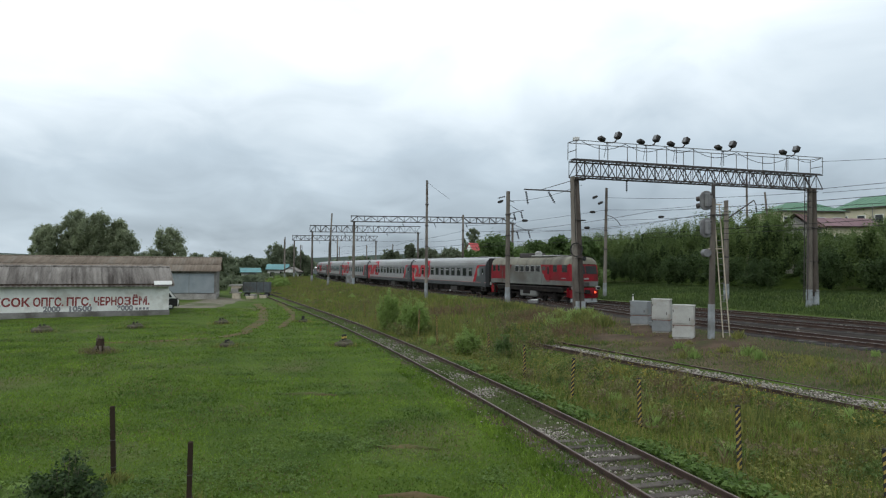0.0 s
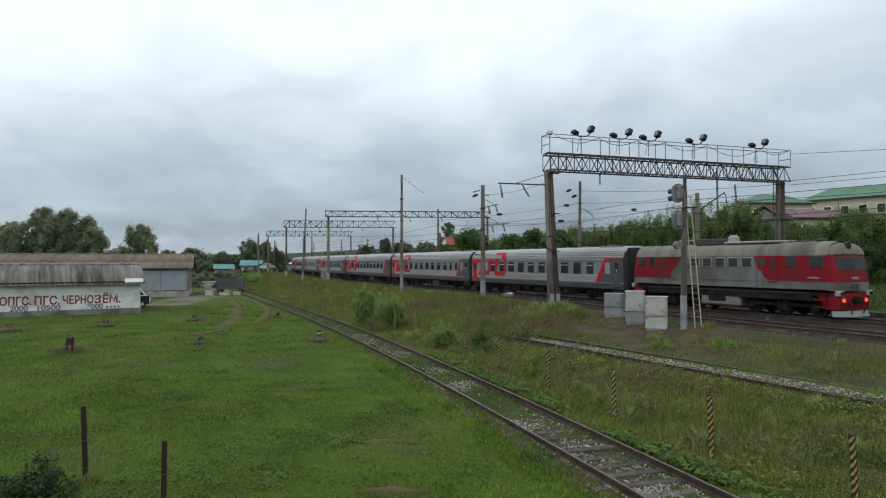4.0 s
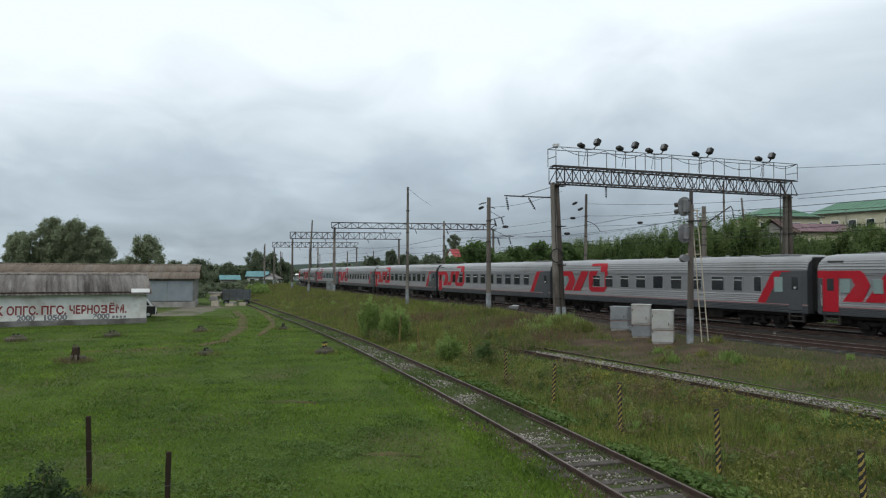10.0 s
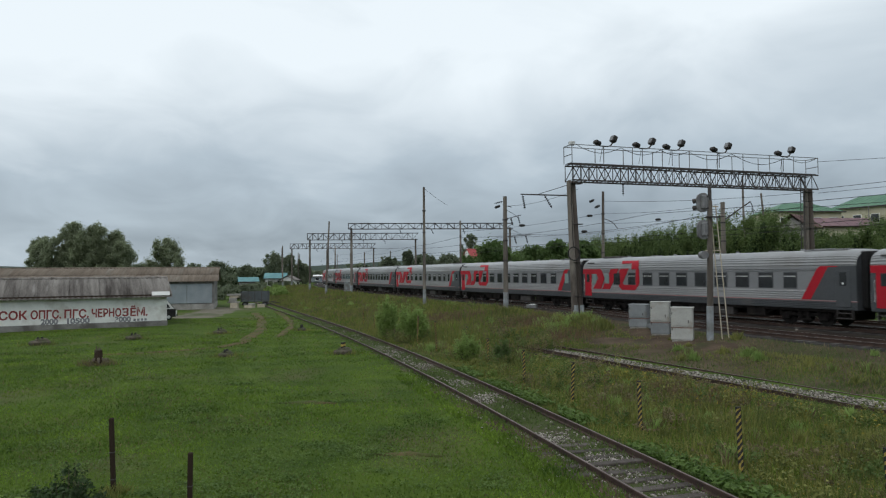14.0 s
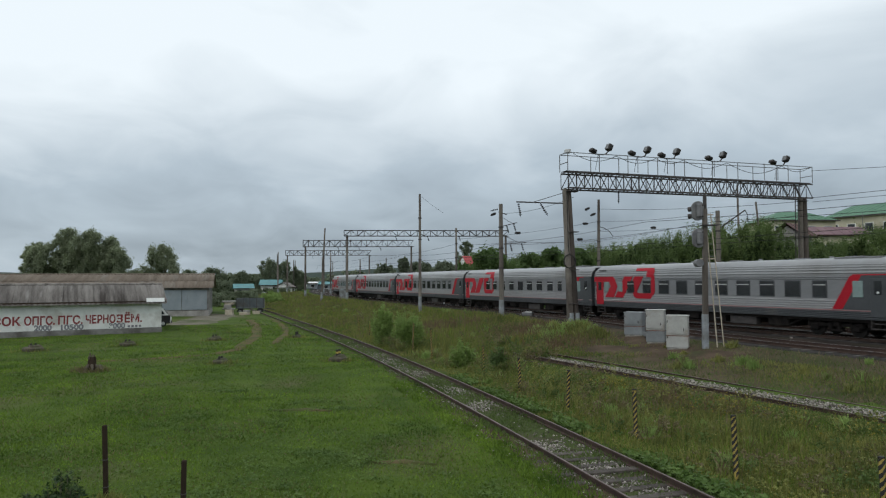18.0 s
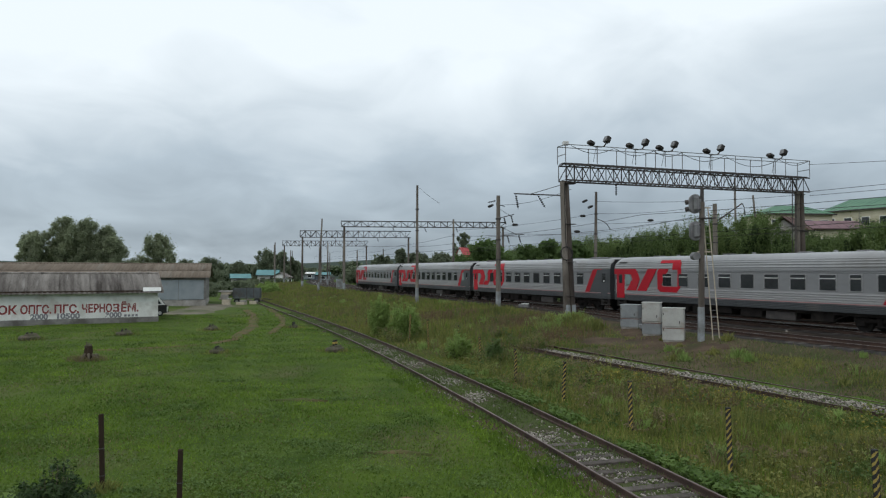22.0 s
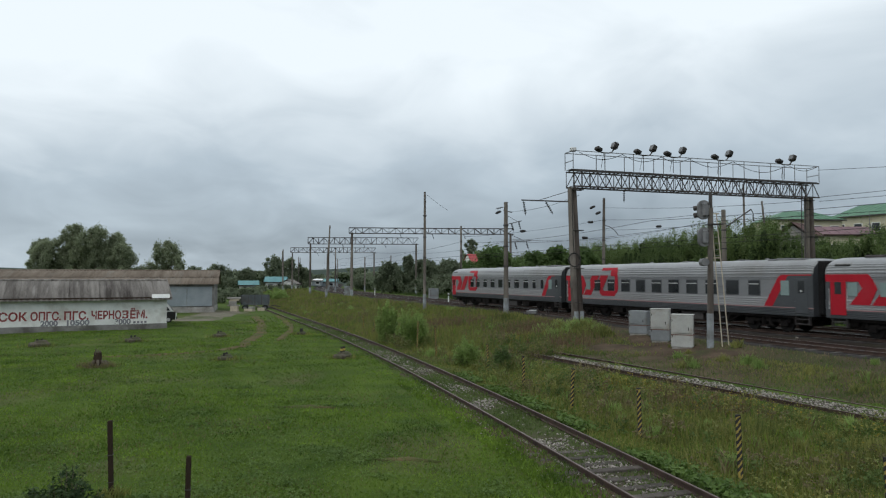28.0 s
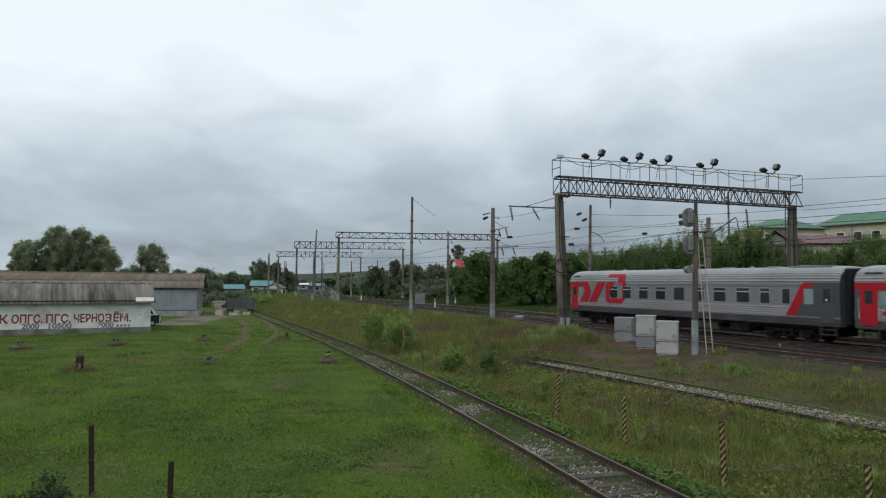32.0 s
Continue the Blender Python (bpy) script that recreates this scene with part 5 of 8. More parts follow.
pa = pole_line("catenary_pole", "tall slender concrete pole with a whitewashed foot", -1.81, 74.3, 13.95, 0.19, 0.12)
pb = pole_line("catenary_pole", "weathered concrete catenary pole with brackets", 5.84, 61.1, 11.35, 0.24, 0.17)
pc = pole_line("catenary_pole", "tall concrete pole leaning a little", -19.8, 116.9, 13.55, 0.2, 0.12, lean=(0.045, 0))
pd_ = pole_line("catenary_pole", "concrete pole beyond the tracks with lamp arm", 18.54, 77.7, 13.7, 0.21, 0.14, lean=(0.015, 0))
pe = pole_line("catenary_pole", "concrete pole with a slanted bracket on the bank", 27.25, 65.2, 11.1, 0.26, 0.2)
for x, y, top, lean in ((40.9, 91, 17.2, -0.008), (43.8, 90, 14.8, -0.09)):
    pole_line("utility_pole", "dark wooden pole standing on the scrubby bank", x, y, top, 0.17, 0.12, lean=(lean, 0), white=0, group="poles on the bank")
pf = pole_line("catenary_pole", "slim pole beyond the tracks", 2.9, 99.0, 12.1, 0.19, 0.13)
for (x, y, top) in ((-24.6, 158, 11.0), (-28.5, 172, 12.5), (-41.5, 178, 12.0), (-48.0, 205, 12.5), (-18.0, 160, 9.5), (-36.0, 214, 12.0), (-47.5, 226, 11.5), (-30.0, 225, 11.5), (-52.0, 250, 12.0), (-40.0, 262, 12.0), (-13.5, 182, 10.5)):
    pole_line("catenary_pole", "distant concrete catenary pole", x, y, top, 0.2, 0.13)

for host, (x, y) in ((pb, (5.84, 61.1)),):
    z = gz(x, y) - 0.3
    bracket(host, (0, 0, 7.7 - z), (2.4, 0.9, 7.9 - z))
    bracket(host, (0, 0, 9.3 - z), (1.5, 0.6, 9.7 - z))
    insulator(host, (-0.2, 0, 10.9 - z), (-1, 0, -0.25), 4)
    part("crossarm", Mesh().beam((-0.2, 0, 10.6 - z), (0.6, 0.2, 10.4 - z), 0.06), M["steel_dark"], host)
z = gz(27.25, 65.2) - 0.3
part("slanted_arm", Mesh().beam((0, 0, 9.3 - z), (2.9, 0.5, 11.2 - z), 0.1).beam((2.9, 0.5, 11.2 - z), (3.15, 0.5, 10.7 - z), 0.06), M["steel_dark"], pe)
insulator(pe, (3.1, 0.5, 10.7 - z), (0.1, 0, -1), 4)
z = gz(18.54, 77.7) - 0.3
part("lamp_arm", Mesh().tube([(0.1, 0, 10.6 - z), (0.8, 0, 10.4 - z), (1.4, 0, 10.0 - z), (1.8, 0, 9.4 - z)], 0.04, 6), M["steel_dark"], pd_)
z = gz(-1.81, 74.3) - 0.3
part("stay_wire", Mesh().tube([(0, 0, 13.8 - z), (1.4, 2, 12.9 - z), (2.6, 5, 12.4 - z)], 0.018, 4), M["black"], pa)


def wire(points, r=0.014, name="overhead_wire", label="thin dark overhead wire", sag=0.0):
    pts = []
    for a, b in zip(points[:-1], points[1:]):
        a, b = Vector(a), Vector(b)
        for k in range(8):
            f = k / 8
            pts.append(a.lerp(b, f) - Vector((0, 0, sag * 4 * f * (1 - f))))
    pts.append(Vector(points[-1]))
    return solid(name, Mesh().tube(pts, r, 4), M["black"], label, "wire", group="overhead wires")


# contact and carrier wires over the tracks
for fx, zc, zm in ((x_main, 7.2, 8.9), (x_far, 7.2, 8.9)):
    stations = [-40, 5, 52, 85, 119, 150, 196, 240]
    wire([(float(fx(y)), y, zc) for y in stations], 0.016)
    wire([(float(fx(y)), y, zm) for y in stations], 0.016, sag=0.5)
wire([(6.1, 61.1, 10.5), (10.2, 49.9, 10.6)], 0.014, sag=0.3)
wire([(18.8, 77.7, 12.6), (30.7, 55.5, 10.9)], 0.016, sag=0.3)
wire([(18.8, 77.7, 10.0), (30.7, 55.5, 9.8)], 0.016, sag=0.3)
wire([(6.0, 61.1, 8.0), (18.7, 77.7, 9.0), (27.3, 65.2, 10.3)], 0.014, sag=0.2)
wire([(3.0, 99, 10.5), (18.8, 77.7, 11.2), (27.3, 65.2, 11.0)], 0.016, sag=0.3)
wire([(31.10, 55.60, 13.41), (32.40, 49.00, 12.61), (35.26, 34.48, 10.85)], 0.016)
wire([(31.03, 55.60, 11.16), (32.34, 49.00, 10.87), (35.22, 34.48, 10.23)], 0.018)
wire([(31.67, 56.50, 10.93), (32.99, 50.00, 10.62), (35.89, 35.70, 9.94)], 0.016)

arm = thing("cantilever_arm", "slanted cantilever arm with insulators tied to the gantry pole", "cantilever")
part("tube", Mesh().cyl((9.7, 49.8, 10.1), (6.06, 51.0, 10.37), 0.05, n=6), M["steel_dark"], arm)
part("tie", Mesh().cyl((9.6, 49.8, 10.95), (7.28, 50.6, 10.3), 0.024, n=5), M["steel_dark"], arm)
insulator(arm, (6.2, 51.0, 10.3), (0.17, 0, -1), 6, 0.1)
insulator(arm, (7.78, 50.45, 10.2), (0.5, 0, -0.85), 6, 0.1)


# ------------------------------------------------------------ signal and relay cabinets
def signal():
    x, y = 13.78, 34.85
    z = gz(x, y)
    t = thing("railway_signal", "tall concrete signal mast with grey signal heads and ladder", "signal", Matrix.Translation((x, y, z)))
    h = 8.85 - z
    part("mast", Mesh().cyl((0, 0, -0.3), (0.12, 0, h - 0.75), 0.17, 0.13, 14), M["concrete_pole"], t)
    part("painted_base", Mesh().cyl((0, 0, -0.3), (0.02, 0, 1.75), 0.181, 0.175, 14), M["pole_white"], t, "whitewashed foot")
    part("mast_top", Mesh().cyl((0.12, 0, h - 0.8), (0.13, 0, h), 0.1, 0.09, 10), M["steel_dark"], t)
    for zz, n in ((h - 0.85, 2), (h - 2.25, 0)):
        prof = []
        for i in range(20):
            a = 2 * math.pi * i / 20
            prof.append((-0.24 + 0.31 * math.cos(a), zz + 0.19 * (1 if math.sin(a) > 0 else -1) + 0.31 * math.sin(a)))
        head = part("signal_head", Mesh().extrude(prof, -0.08, 0.10), M["steel_grey"], t, "grey rounded signal head")
        part("lamp_case", Mesh().box((-0.24, -0.16, zz), (0.26, 0.2, 0.72), ch=0.06), M["steel_grey"], head)
        for k in range(n):
            part("hood", Mesh().cyl((-0.36, 0.08, zz + 0.14 - 0.36 * k), (-0.62, 0.3, zz + 0.10 - 0.36 * k), 0.11, 0.13, 12), M["steel_dark"], head, "black lamp hood")
        for oz in (-0.3, 0.3):
            part("clamp", Mesh().box((-0.1, 0, zz + oz), (0.5, 0.2, 0.08)), M["steel_dark"], t)
    part("route_box", Mesh().cyl((-0.25, -0.2, h - 3.55), (-0.25, 0.25, h - 3.55), 0.2, 0.2, 14), M["steel_grey"], t)
    l0, l1 = Vector((0.75, -0.1, 0.0)), Vector((0.28, 0, h - 1.0))
    for o in (-0.17, 0.17):
        part("ladder_rail", Mesh().beam(l0 + Vector((o, 0, 0)), l1 + Vector((o * 0.8, 0, 0)), 0.05), M["wood_pale"], t, "pale ladder stile")
    for i in range(1, 22):
        p = l0.lerp(l1, i / 22)
        part("rung", Mesh().cyl(p - Vector((0.17, 0, 0)), p + Vector((0.17, 0, 0)), 0.014, n=5), M["steel_grey"], t)
    for zz in (4.6, h - 1.05):
        part("ladder_bracket", Mesh().box((0.2, 0, zz), (0.7, 0.08, 0.06)), M["wood_pale"], t)
    part("platform", Mesh().box((0.3, -0.05, h - 1.6), (0.8, 0.5, 0.05)), M["steel_dark"], t)


signal()


def cabinet(x, y, w, d, h, rz, upper, lower, split, label, lid=0.06):
    z = gz(x, y) - 0.05
    t = thing("relay_cabinet", label, "cabinet", pose(x, y, z, 0, 0, rz), group="relay cabinets by the signal")
    part("plinth", Mesh().box((0, 0, 0.08), (w * 0.92, d * 0.92, 0.22), ch=0.02), M["concrete"], t)
    part("lower_body", Mesh().box((0, 0, 0.15 + split / 2), (w, d, split), ch=0.02), M[lower], t)
    part("upper_body", Mesh().box((0, 0, 0.155 + split + (h - split) / 2), (w - 0.006, d - 0.006, h - split), ch=0.02), M[upper], t)
    part("lid", Mesh().box((0, 0, 0.15 + h + lid / 2), (w + 0.06, d + 0.06, lid), ch=0.02), M[upper], t)
    dr = part("door", Mesh().box((0, -d / 2 - 0.012, 0.2 + split + (h - split) / 2), (w * 0.86, 0.03, (h - split) * 0.9), ch=0.01), M[upper], t)
    part("handle", Mesh().box((w * 0.3, -d / 2 - 0.04, 0.2 + h * 0.55), (0.04, 0.04, 0.16), ch=0.01), M["steel_dark"], dr)
    part("seam", Mesh().box((0, 0, 0.15 + split), (w + 0.012, d + 0.012, 0.035)), M["rust_line"], t)
    for zz in (0.3, 0.8):
        part("hinge", Mesh().cyl((-w * 0.44, -d / 2 - 0.03, 0.15 + h * zz), (-w * 0.44, -d / 2 - 0.03, 0.27 + h * zz), 0.02, n=6), M["steel_dark"], dr)
    return t


cabinet(12.02, 41.2, 1.08, 0.8, 1.3, -32, "box_grey", "box_grey", 0.5, "plain grey steel relay cabinet")
cabinet(12.27, 38.0, 1.0, 0.75, 1.72, -25, "box_white", "box_grey", 0.62, "tall cream relay cabinet with a grey lower half")
cabinet(12.6, 35.5, 1.08, 0.72, 1.62, -25, "box_white", "box_white", 0.62, "cream relay cabinet beside the signal mast")
cabinet(-16.4, 119.5, 1.3, 1.0, 1.8, 10, "pole_white", "box_grey", 0.5, "pale blue-grey cabinet by the track")
cabinet(-1.2, 107.0, 1.4, 1.0, 1.6, 15, "box_grey", "box_grey", 0.5, "grey cabinet beyond the tracks")


def junction_post(x, y, w, h, label):
    t = thing("junction_box", label, "junction box", pose(x, y, gz(x, y) - 0.1, 0, 0, -25), group="junction boxes by the cabinets")
    part("post", Mesh().box((0, 0, h * 0.4), (w * 0.5, w * 0.5, h * 0.8), ch=0.02), M["steel_dark"], t)
    part("box", Mesh().box((0, 0, h * 0.78), (w, w * 0.8, h * 0.44), ch=0.03), M["box_grey"], t)
    part("lid", Mesh().box((0, 0, h * 1.01), (w + 0.04, w * 0.8 + 0.04, 0.04), ch=0.012), M["box_grey"], t)


junction_post(12.62, 36.7, 0.22, 1.25, "narrow grey junction box on a post between the cabinets")
junction_post(12.25, 39.6, 0.42, 0.5, "low grey cable box between the cabinets")


# ------------------------------------------------------------ posts and stumps
def striped_post(x, y, h, lean, group="striped posts"):
    z = gz(x, y)
    t = thing("striped_post", "thin post with black and yellow slanted stripes in weeds", "post", pose(x, y, z - 0.2, lean[0], lean[1], 20), group=group)
    w = 0.078
    part("core", Mesh().box((0, 0, (h + 0.2) / 2), (w, w, h + 0.2), ch=0.01), M["yellow"], t)
    o = w / 2 + 0.004
    ring = [(-o, -o), (o, -o), (o, o), (-o, o), (-o, -o)]
    for k in range(int((h + 0.12) / 0.15)):
        zz = 0.15 + 0.15 * k
        vs = [(px, py, min(zz + 0.0725 * i + up, h + 0.195)) for up in (0, 0.085) for i, (px, py) in enumerate(ring)]
        part("stripe", Mesh().add(vs, [(i, i + 1, i + 6, i + 5) for i in range(4)]), M["black"], t)
    part("cap", Mesh().box((0, 0, h + 0.21), (w + 0.01, w + 0.01, 0.03), ch=0.005), M["black"], t)


rnd = random.Random(4)
for x, y, h in ((7.87, 12.0, 1.3), (6.62, 15.14, 1.42), (5.56, 19.09, 1.36), (4.41, 23.13, 1.38), (3.26, 26.88, 1.38), (2.22, 32.33, 1.3), (-0.27, 38.7, 1.7), (-1.51, 42.65, 1.75),
                (-5.2, 52.5, 1.4), (-6.6, 58.0, 1.3), (1.6, 43.5, 0.8)):
    striped_post(x, y, h, (rnd.uniform(-2, 2), rnd.uniform(-2.5, 2.5)))


def fence_post(x, y, h, lean):
    z = gz(x, y)
    t = thing("fence_post", "dark weathered post standing in the grass", "post", pose(x, y, z - 0.3, 0, lean, 15), group="old fence posts")
    part("shaft", Mesh().box((0, 0, (h + 0.3) / 2), (0.09, 0.09, h + 0.3), ch=0.012), M["wood_grey"], t)
    part("wire_tie", Mesh().box((0, 0, h * 0.75), (0.105, 0.105, 0.02)), M["steel_dark"], t)
    part("wire_tie", Mesh().box((0, 0, h * 0.4), (0.105, 0.105, 0.02)), M["steel_dark"], t)


fence_post(-6.64, 13.9, 1.55, -2)
fence_post(-4.62, 12.55, 1.2, 0.5)


def concrete_stump(x, y, size, tip, label, ringed=False):
    z = gz(x, y)
    t = thing("concrete_stump", label, "concrete block", pose(x, y, z, 0, 0, rnd.uniform(0, 90)), group="concrete footings in the field")
    s = size * 0.85
    part("footing", Mesh().box((0, 0, 0.12 * s), (1.1 * s, 0.8 * s, 0.34 * s), ch=0.1 * s).box((0.1, 0, 0.3 * s), (0.7 * s, 0.55 * s, 0.2 * s), ch=0.08 * s), M["old_concrete"], t, "crumbling concrete footing")
    if tip:
        for o in (-0.12, 0.14):
            k = part("stub", Mesh().cyl((o, 0, 0.3 * s), (o, 0, 0.3 * s + tip * 0.7), 0.07, 0.065, 8), M["black"], t, "black stub")
            if ringed:
                part("ring", Mesh().cyl((o, 0, 0.3 * s + tip * 0.3), (o, 0, 0.3 * s + tip * 0.5), 0.078, 0.077, 8), M["yellow"], k, "yellow ring")


concrete_stump(-5.47, 37.9, 1.05, 0.55, "square concrete footing with black and yellow stubs", True)
concrete_stump(-10.97, 53.5, 0.8, 0.4, "low concrete footing with black stubs")
concrete_stump(-11.76, 37.2, 0.85, 0.25, "crumbling concrete footing in the grass")
concrete_stump(-17.1, 34.2, 0.9, 0.0, "broken concrete footing with a stump")
concrete_stump(-21.5, 47.6, 1.0, 0.3, "crumbling concrete footing in the grass")
concrete_stump(-16.9, 52.0, 1.0, 0.3, "crumbling concrete footing in the grass")
concrete_stump(-25.9, 44.0, 1.2, 0.3, "crumbling concrete footing in the grass")
st = thing("tree_stump", "short dark broken stump", "stump", pose(-17.1, 34.0, 0.2))
part("trunk", Mesh().cyl((0, 0, -0.1), (0.02, 0, 0.55), 0.23, 0.17, 11), M["wood_grey"], st)
for k in range(7):
    part("splinter", Mesh().cyl((0.12 * math.cos(k * 0.9), 0.12 * math.sin(k * 0.9), 0.45), (0.14 * math.cos(k * 0.9), 0.14 * math.sin(k * 0.9), 0.58 + 0.05 * (k * 5 % 4)), 0.06, 0.03, 5), M["bark"], st)
for k in range(6):
    part("root", Mesh().cyl((0.15 * math.cos(k * 1.05), 0.15 * math.sin(k * 1.05), 0.16), (0.36 * math.cos(k * 1.05), 0.36 * math.sin(k * 1.05), -0.1), 0.08, 0.04, 6), M["bark"], st)


# ------------------------------------------------------------ shed and barn
def corrugated(parent, p0, along, down, n, rows, mat, pitch=1.13, name="roof_sheet"):
    """Wavy sheets laid from p0 along the eave; each sheet is a piece."""
    along, down = Vector(along), Vector(down)
    a, dn = along.normalized(), down.normalized()
    nrm = a.cross(dn)
    if nrm.z < 0:
        nrm = -nrm
    w, h = along.length / n, down.length / rows
    k = 12
    vs, fs = [], []
    for j in (0, 1):
        for i in range(k + 1):
            vs.append(a * (w * 1.03 * i / k) + dn * (h * 1.05 * j) + nrm * (0.035 * math.cos(2 * math.pi * i / k * 3) + 0.03 * j))
    fs = [(i, i + 1, k + 2 + i, k + 1 + i) for i in range(k)]
    vs += [v - nrm * 0.012 for v in vs]
    q = 2 * (k + 1)
    fs += [tuple(q + i for i in f[::-1]) for f in fs] + [(k + 1 + i, k + 2 + i, q + k + 2 + i, q + k + 1 + i) for i in range(k)]
    me = Mesh().add(vs, fs).data(name, mat, True)
    for r in range(rows):
        for c in range(n):
            o = Vector(p0) + a * (w * c) + dn * (h * r) + nrm * (0.02 * (rows - r))
            part(name, me, None, parent, at=Matrix.Translation(o))


def text_part(body, parent, mat, x0, x1, z, size, label="", bold=0.03):
    """Lettering on a wall that faces -y, fitted between x0 and x1."""
    cu = bpy.data.curves.new("lettering", "FONT")
    cu.body, cu.size, cu.extrude, cu.align_x, cu.offset = body, size, 0.004, "LEFT", bold
    cu.materials.append(mat)
    ob = new("lettering", cu)
    bpy.context.view_layer.update()
    k = (x1 - x0) / max(ob.dimensions.x, 0.01)
    ob.parent = parent
    ob.matrix_basis = Matrix.Translation((x0, -0.008, z)) @ Matrix.Rotation(math.radians(90), 4, "X") @ Matrix.Diagonal((k, 1, 1, 1))
    return tagged(ob, label)


def white_shed():
    ang = math.degrees(math.atan2(0.47, 0.88))
    t = thing("white_shed", "long whitewashed brick shed with grey corrugated roof and red lettering", "shed", pose(-24.25, 60.2, 0, 0, 0, ang))
    L, D, H = 34.0, 7.0, 2.74     # x runs back from the corner
    th = 0.3
    part("wall", Mesh().box((-L / 2, th / 2, H / 2 + 0.2), (L, th, H - 0.4), ch=0.02), M["whitewash"], t, "whitewashed front wall")
    part("wall", Mesh().box((-th / 2 + 0.003, D / 2, H / 2 + 0.2), (th, D - 2 * th, H - 0.4)), M["whitewash"], t)
    part("wall", Mesh().box((-L / 2, D - th / 2, H / 2 + 0.2), (L, th, H - 0.4)), M["whitewash"], t)
    part("wall", Mesh().box((-L + th / 2, D / 2, H / 2 + 0.2), (th, D - 2 * th, H - 0.4)), M["whitewash"], t)
    part("plinth", Mesh().box((-L / 2, D / 2, 0.2), (L + 0.1, D + 0.1, 0.55), ch=0.03), M["plinth"], t, "grey cement plinth")
    zr = 4.2
    part("gable", Mesh().extrude([(0, H), (D, H), (D / 2, zr - 0.1)], -th, 0), M["whitewash"], t, at=Matrix.Rotation(math.radians(90), 4, "Z"))
    part("eave_board", Mesh().box((-L / 2, -0.28, H - 0.03), (L + 0.6, 0.05, 0.16)), M["wood_grey"], t)
    part("gutter_patch", Mesh().box((-0.55, -0.40, H + 0.12), (1.45, 0.06, 0.36), rx=-0.45), M["white_paint"], t, "white patch on the eave")
    slope = Vector((0, -D / 2 - 0.35, -(zr - H) * 1.1))
    corrugated(t, (-L - 0.1, D / 2, zr), (L + 0.45, 0, 0), slope, 30, 1, M["asbestos"])
    part("verge_board", Mesh().beam((0.37, D / 2, zr + 0.04), (0.37, -0.35, H - 0.02), 0.05, 0.1), M["asbestos"], t, "weathered board along the roof end")
    corrugated(t, (-L - 0.1, D / 2, zr), (L + 0.45, 0, 0), Vector((0, D / 2 + 0.35, slope.z)), 30, 1, M["asbestos"])
    part("ridge_cap", Mesh().cyl((-L - 0.1, D / 2, zr + 0.03), (0.35, D / 2, zr + 0.03), 0.12, 0.12, 8), M["asbestos"], t, "pale ridge capping")
    for body, x0, x1 in (("ПЕСОК", -13.75, -10.58), ("ОПГС.", -10.34, -8.17), ("ПГС.", -7.97, -6.17), ("ЧЕРНО", -5.95, -3.68), ("ЁМ.", -2.99, -1.62)):
        text_part(body, t, M["letter_red"], x0, x1, 0.97, 0.93, "large red painted lettering")
    block = Mesh()
    for cx, cz, w, h in ((-3.36, 1.60, 0.34, 0.11), (-3.34, 1.315, 0.26, 0.10), (-3.36, 1.025, 0.34, 0.11), (-3.23, 1.46, 0.12, 0.2), (-3.23, 1.17, 0.12, 0.2), (-3.48, 1.53, 0.1, 0.1), (-3.48, 1.09, 0.1, 0.1)):
        block.box((-3.34 + (cx + 3.36) * 1.35, -0.006, cz), (w * 1.35, 0.012, h))
    part("letter", block, M["letter_red"], t, "large red painted letter")
    for body, x0, x1 in (("2000", -9.61, -8.36), ("10500", -7.83, -6.16), ("3000", -4.15, -2.9)):
        text_part(body, t, M["letter_grey"], x0, x1, 0.50, 0.6, "smaller grey painted numerals")
    for k in range(4):
        part("lettering_bar", Mesh().box((-2.6 + 0.29 * k, -0.006, 0.62), (0.19, 0.012, 0.2)), M["letter_grey"], t)
    return t


white_shed()


def barn():
    t = thing("storage_barn", "long low barn with brown corrugated roof and grey metal gates", "barn", pose(-29.6, 88.6, 0, 0, 0, 16))
    L, D, H, zr = 52.0, 11.0, 3.75, 5.4
    part("wall", Mesh().box((-L / 2, 0.15, H / 2 + 0.25), (L, 0.3, H - 0.5)), M["plinth"], t)
    part("wall", Mesh().box((-0.15, D / 2, H / 2 + 0.25), (0.3, D - 0.6, H - 0.5)), M["plinth"], t)
    part("wall", Mesh().box((-L / 2, D - 0.15, H / 2 + 0.25), (L, 0.3, H - 0.5)), M["plinth"], t)
    part("plinth", Mesh().box((-L / 2, D / 2, 0.3), (L + 0.1, D + 0.1, 0.85), ch=0.03), M["concrete"], t, "concrete plinth")
    part("gable", Mesh().extrude([(0, H), (D, H), (D / 2, zr - 0.1)], -0.3, 0), M["asbestos_brown"], t, at=Matrix.Rotation(math.radians(90), 4, "Z"))
    for k in range(2):
        g = part("gate", Mesh().box((-1.75 - 3.1 * k, -0.06, 2.07), (3.05, 0.1, 2.55), ch=0.02), M["sheet_metal"], t, "grey-blue sheet metal gate")
        for j in range(7):
            part("rib", Mesh().box((-3.05 - 3.1 * k + 0.43 * j, -0.12, 2.07), (0.05, 0.03, 2.45)), M["sheet_metal"], g)
    sl = Vector((0, -D / 2 - 0.4, -(zr - H) * 1.07))
    corrugated(t, (-L, D / 2, zr), (L + 0.5, 0, 0), sl, 44, 2, M["asbestos_brown"])
    corrugated(t, (-L, D / 2, zr), (L + 0.5, 0, 0), Vector((0, D / 2 + 0.4, sl.z)), 44, 1, M["asbestos_brown"])
    part("ridge_cap", Mesh().cyl((-L, D / 2, zr + 0.02), (0.5, D / 2, zr + 0.02), 0.14, 0.14, 8), M["asbestos_brown"], t)


barn()


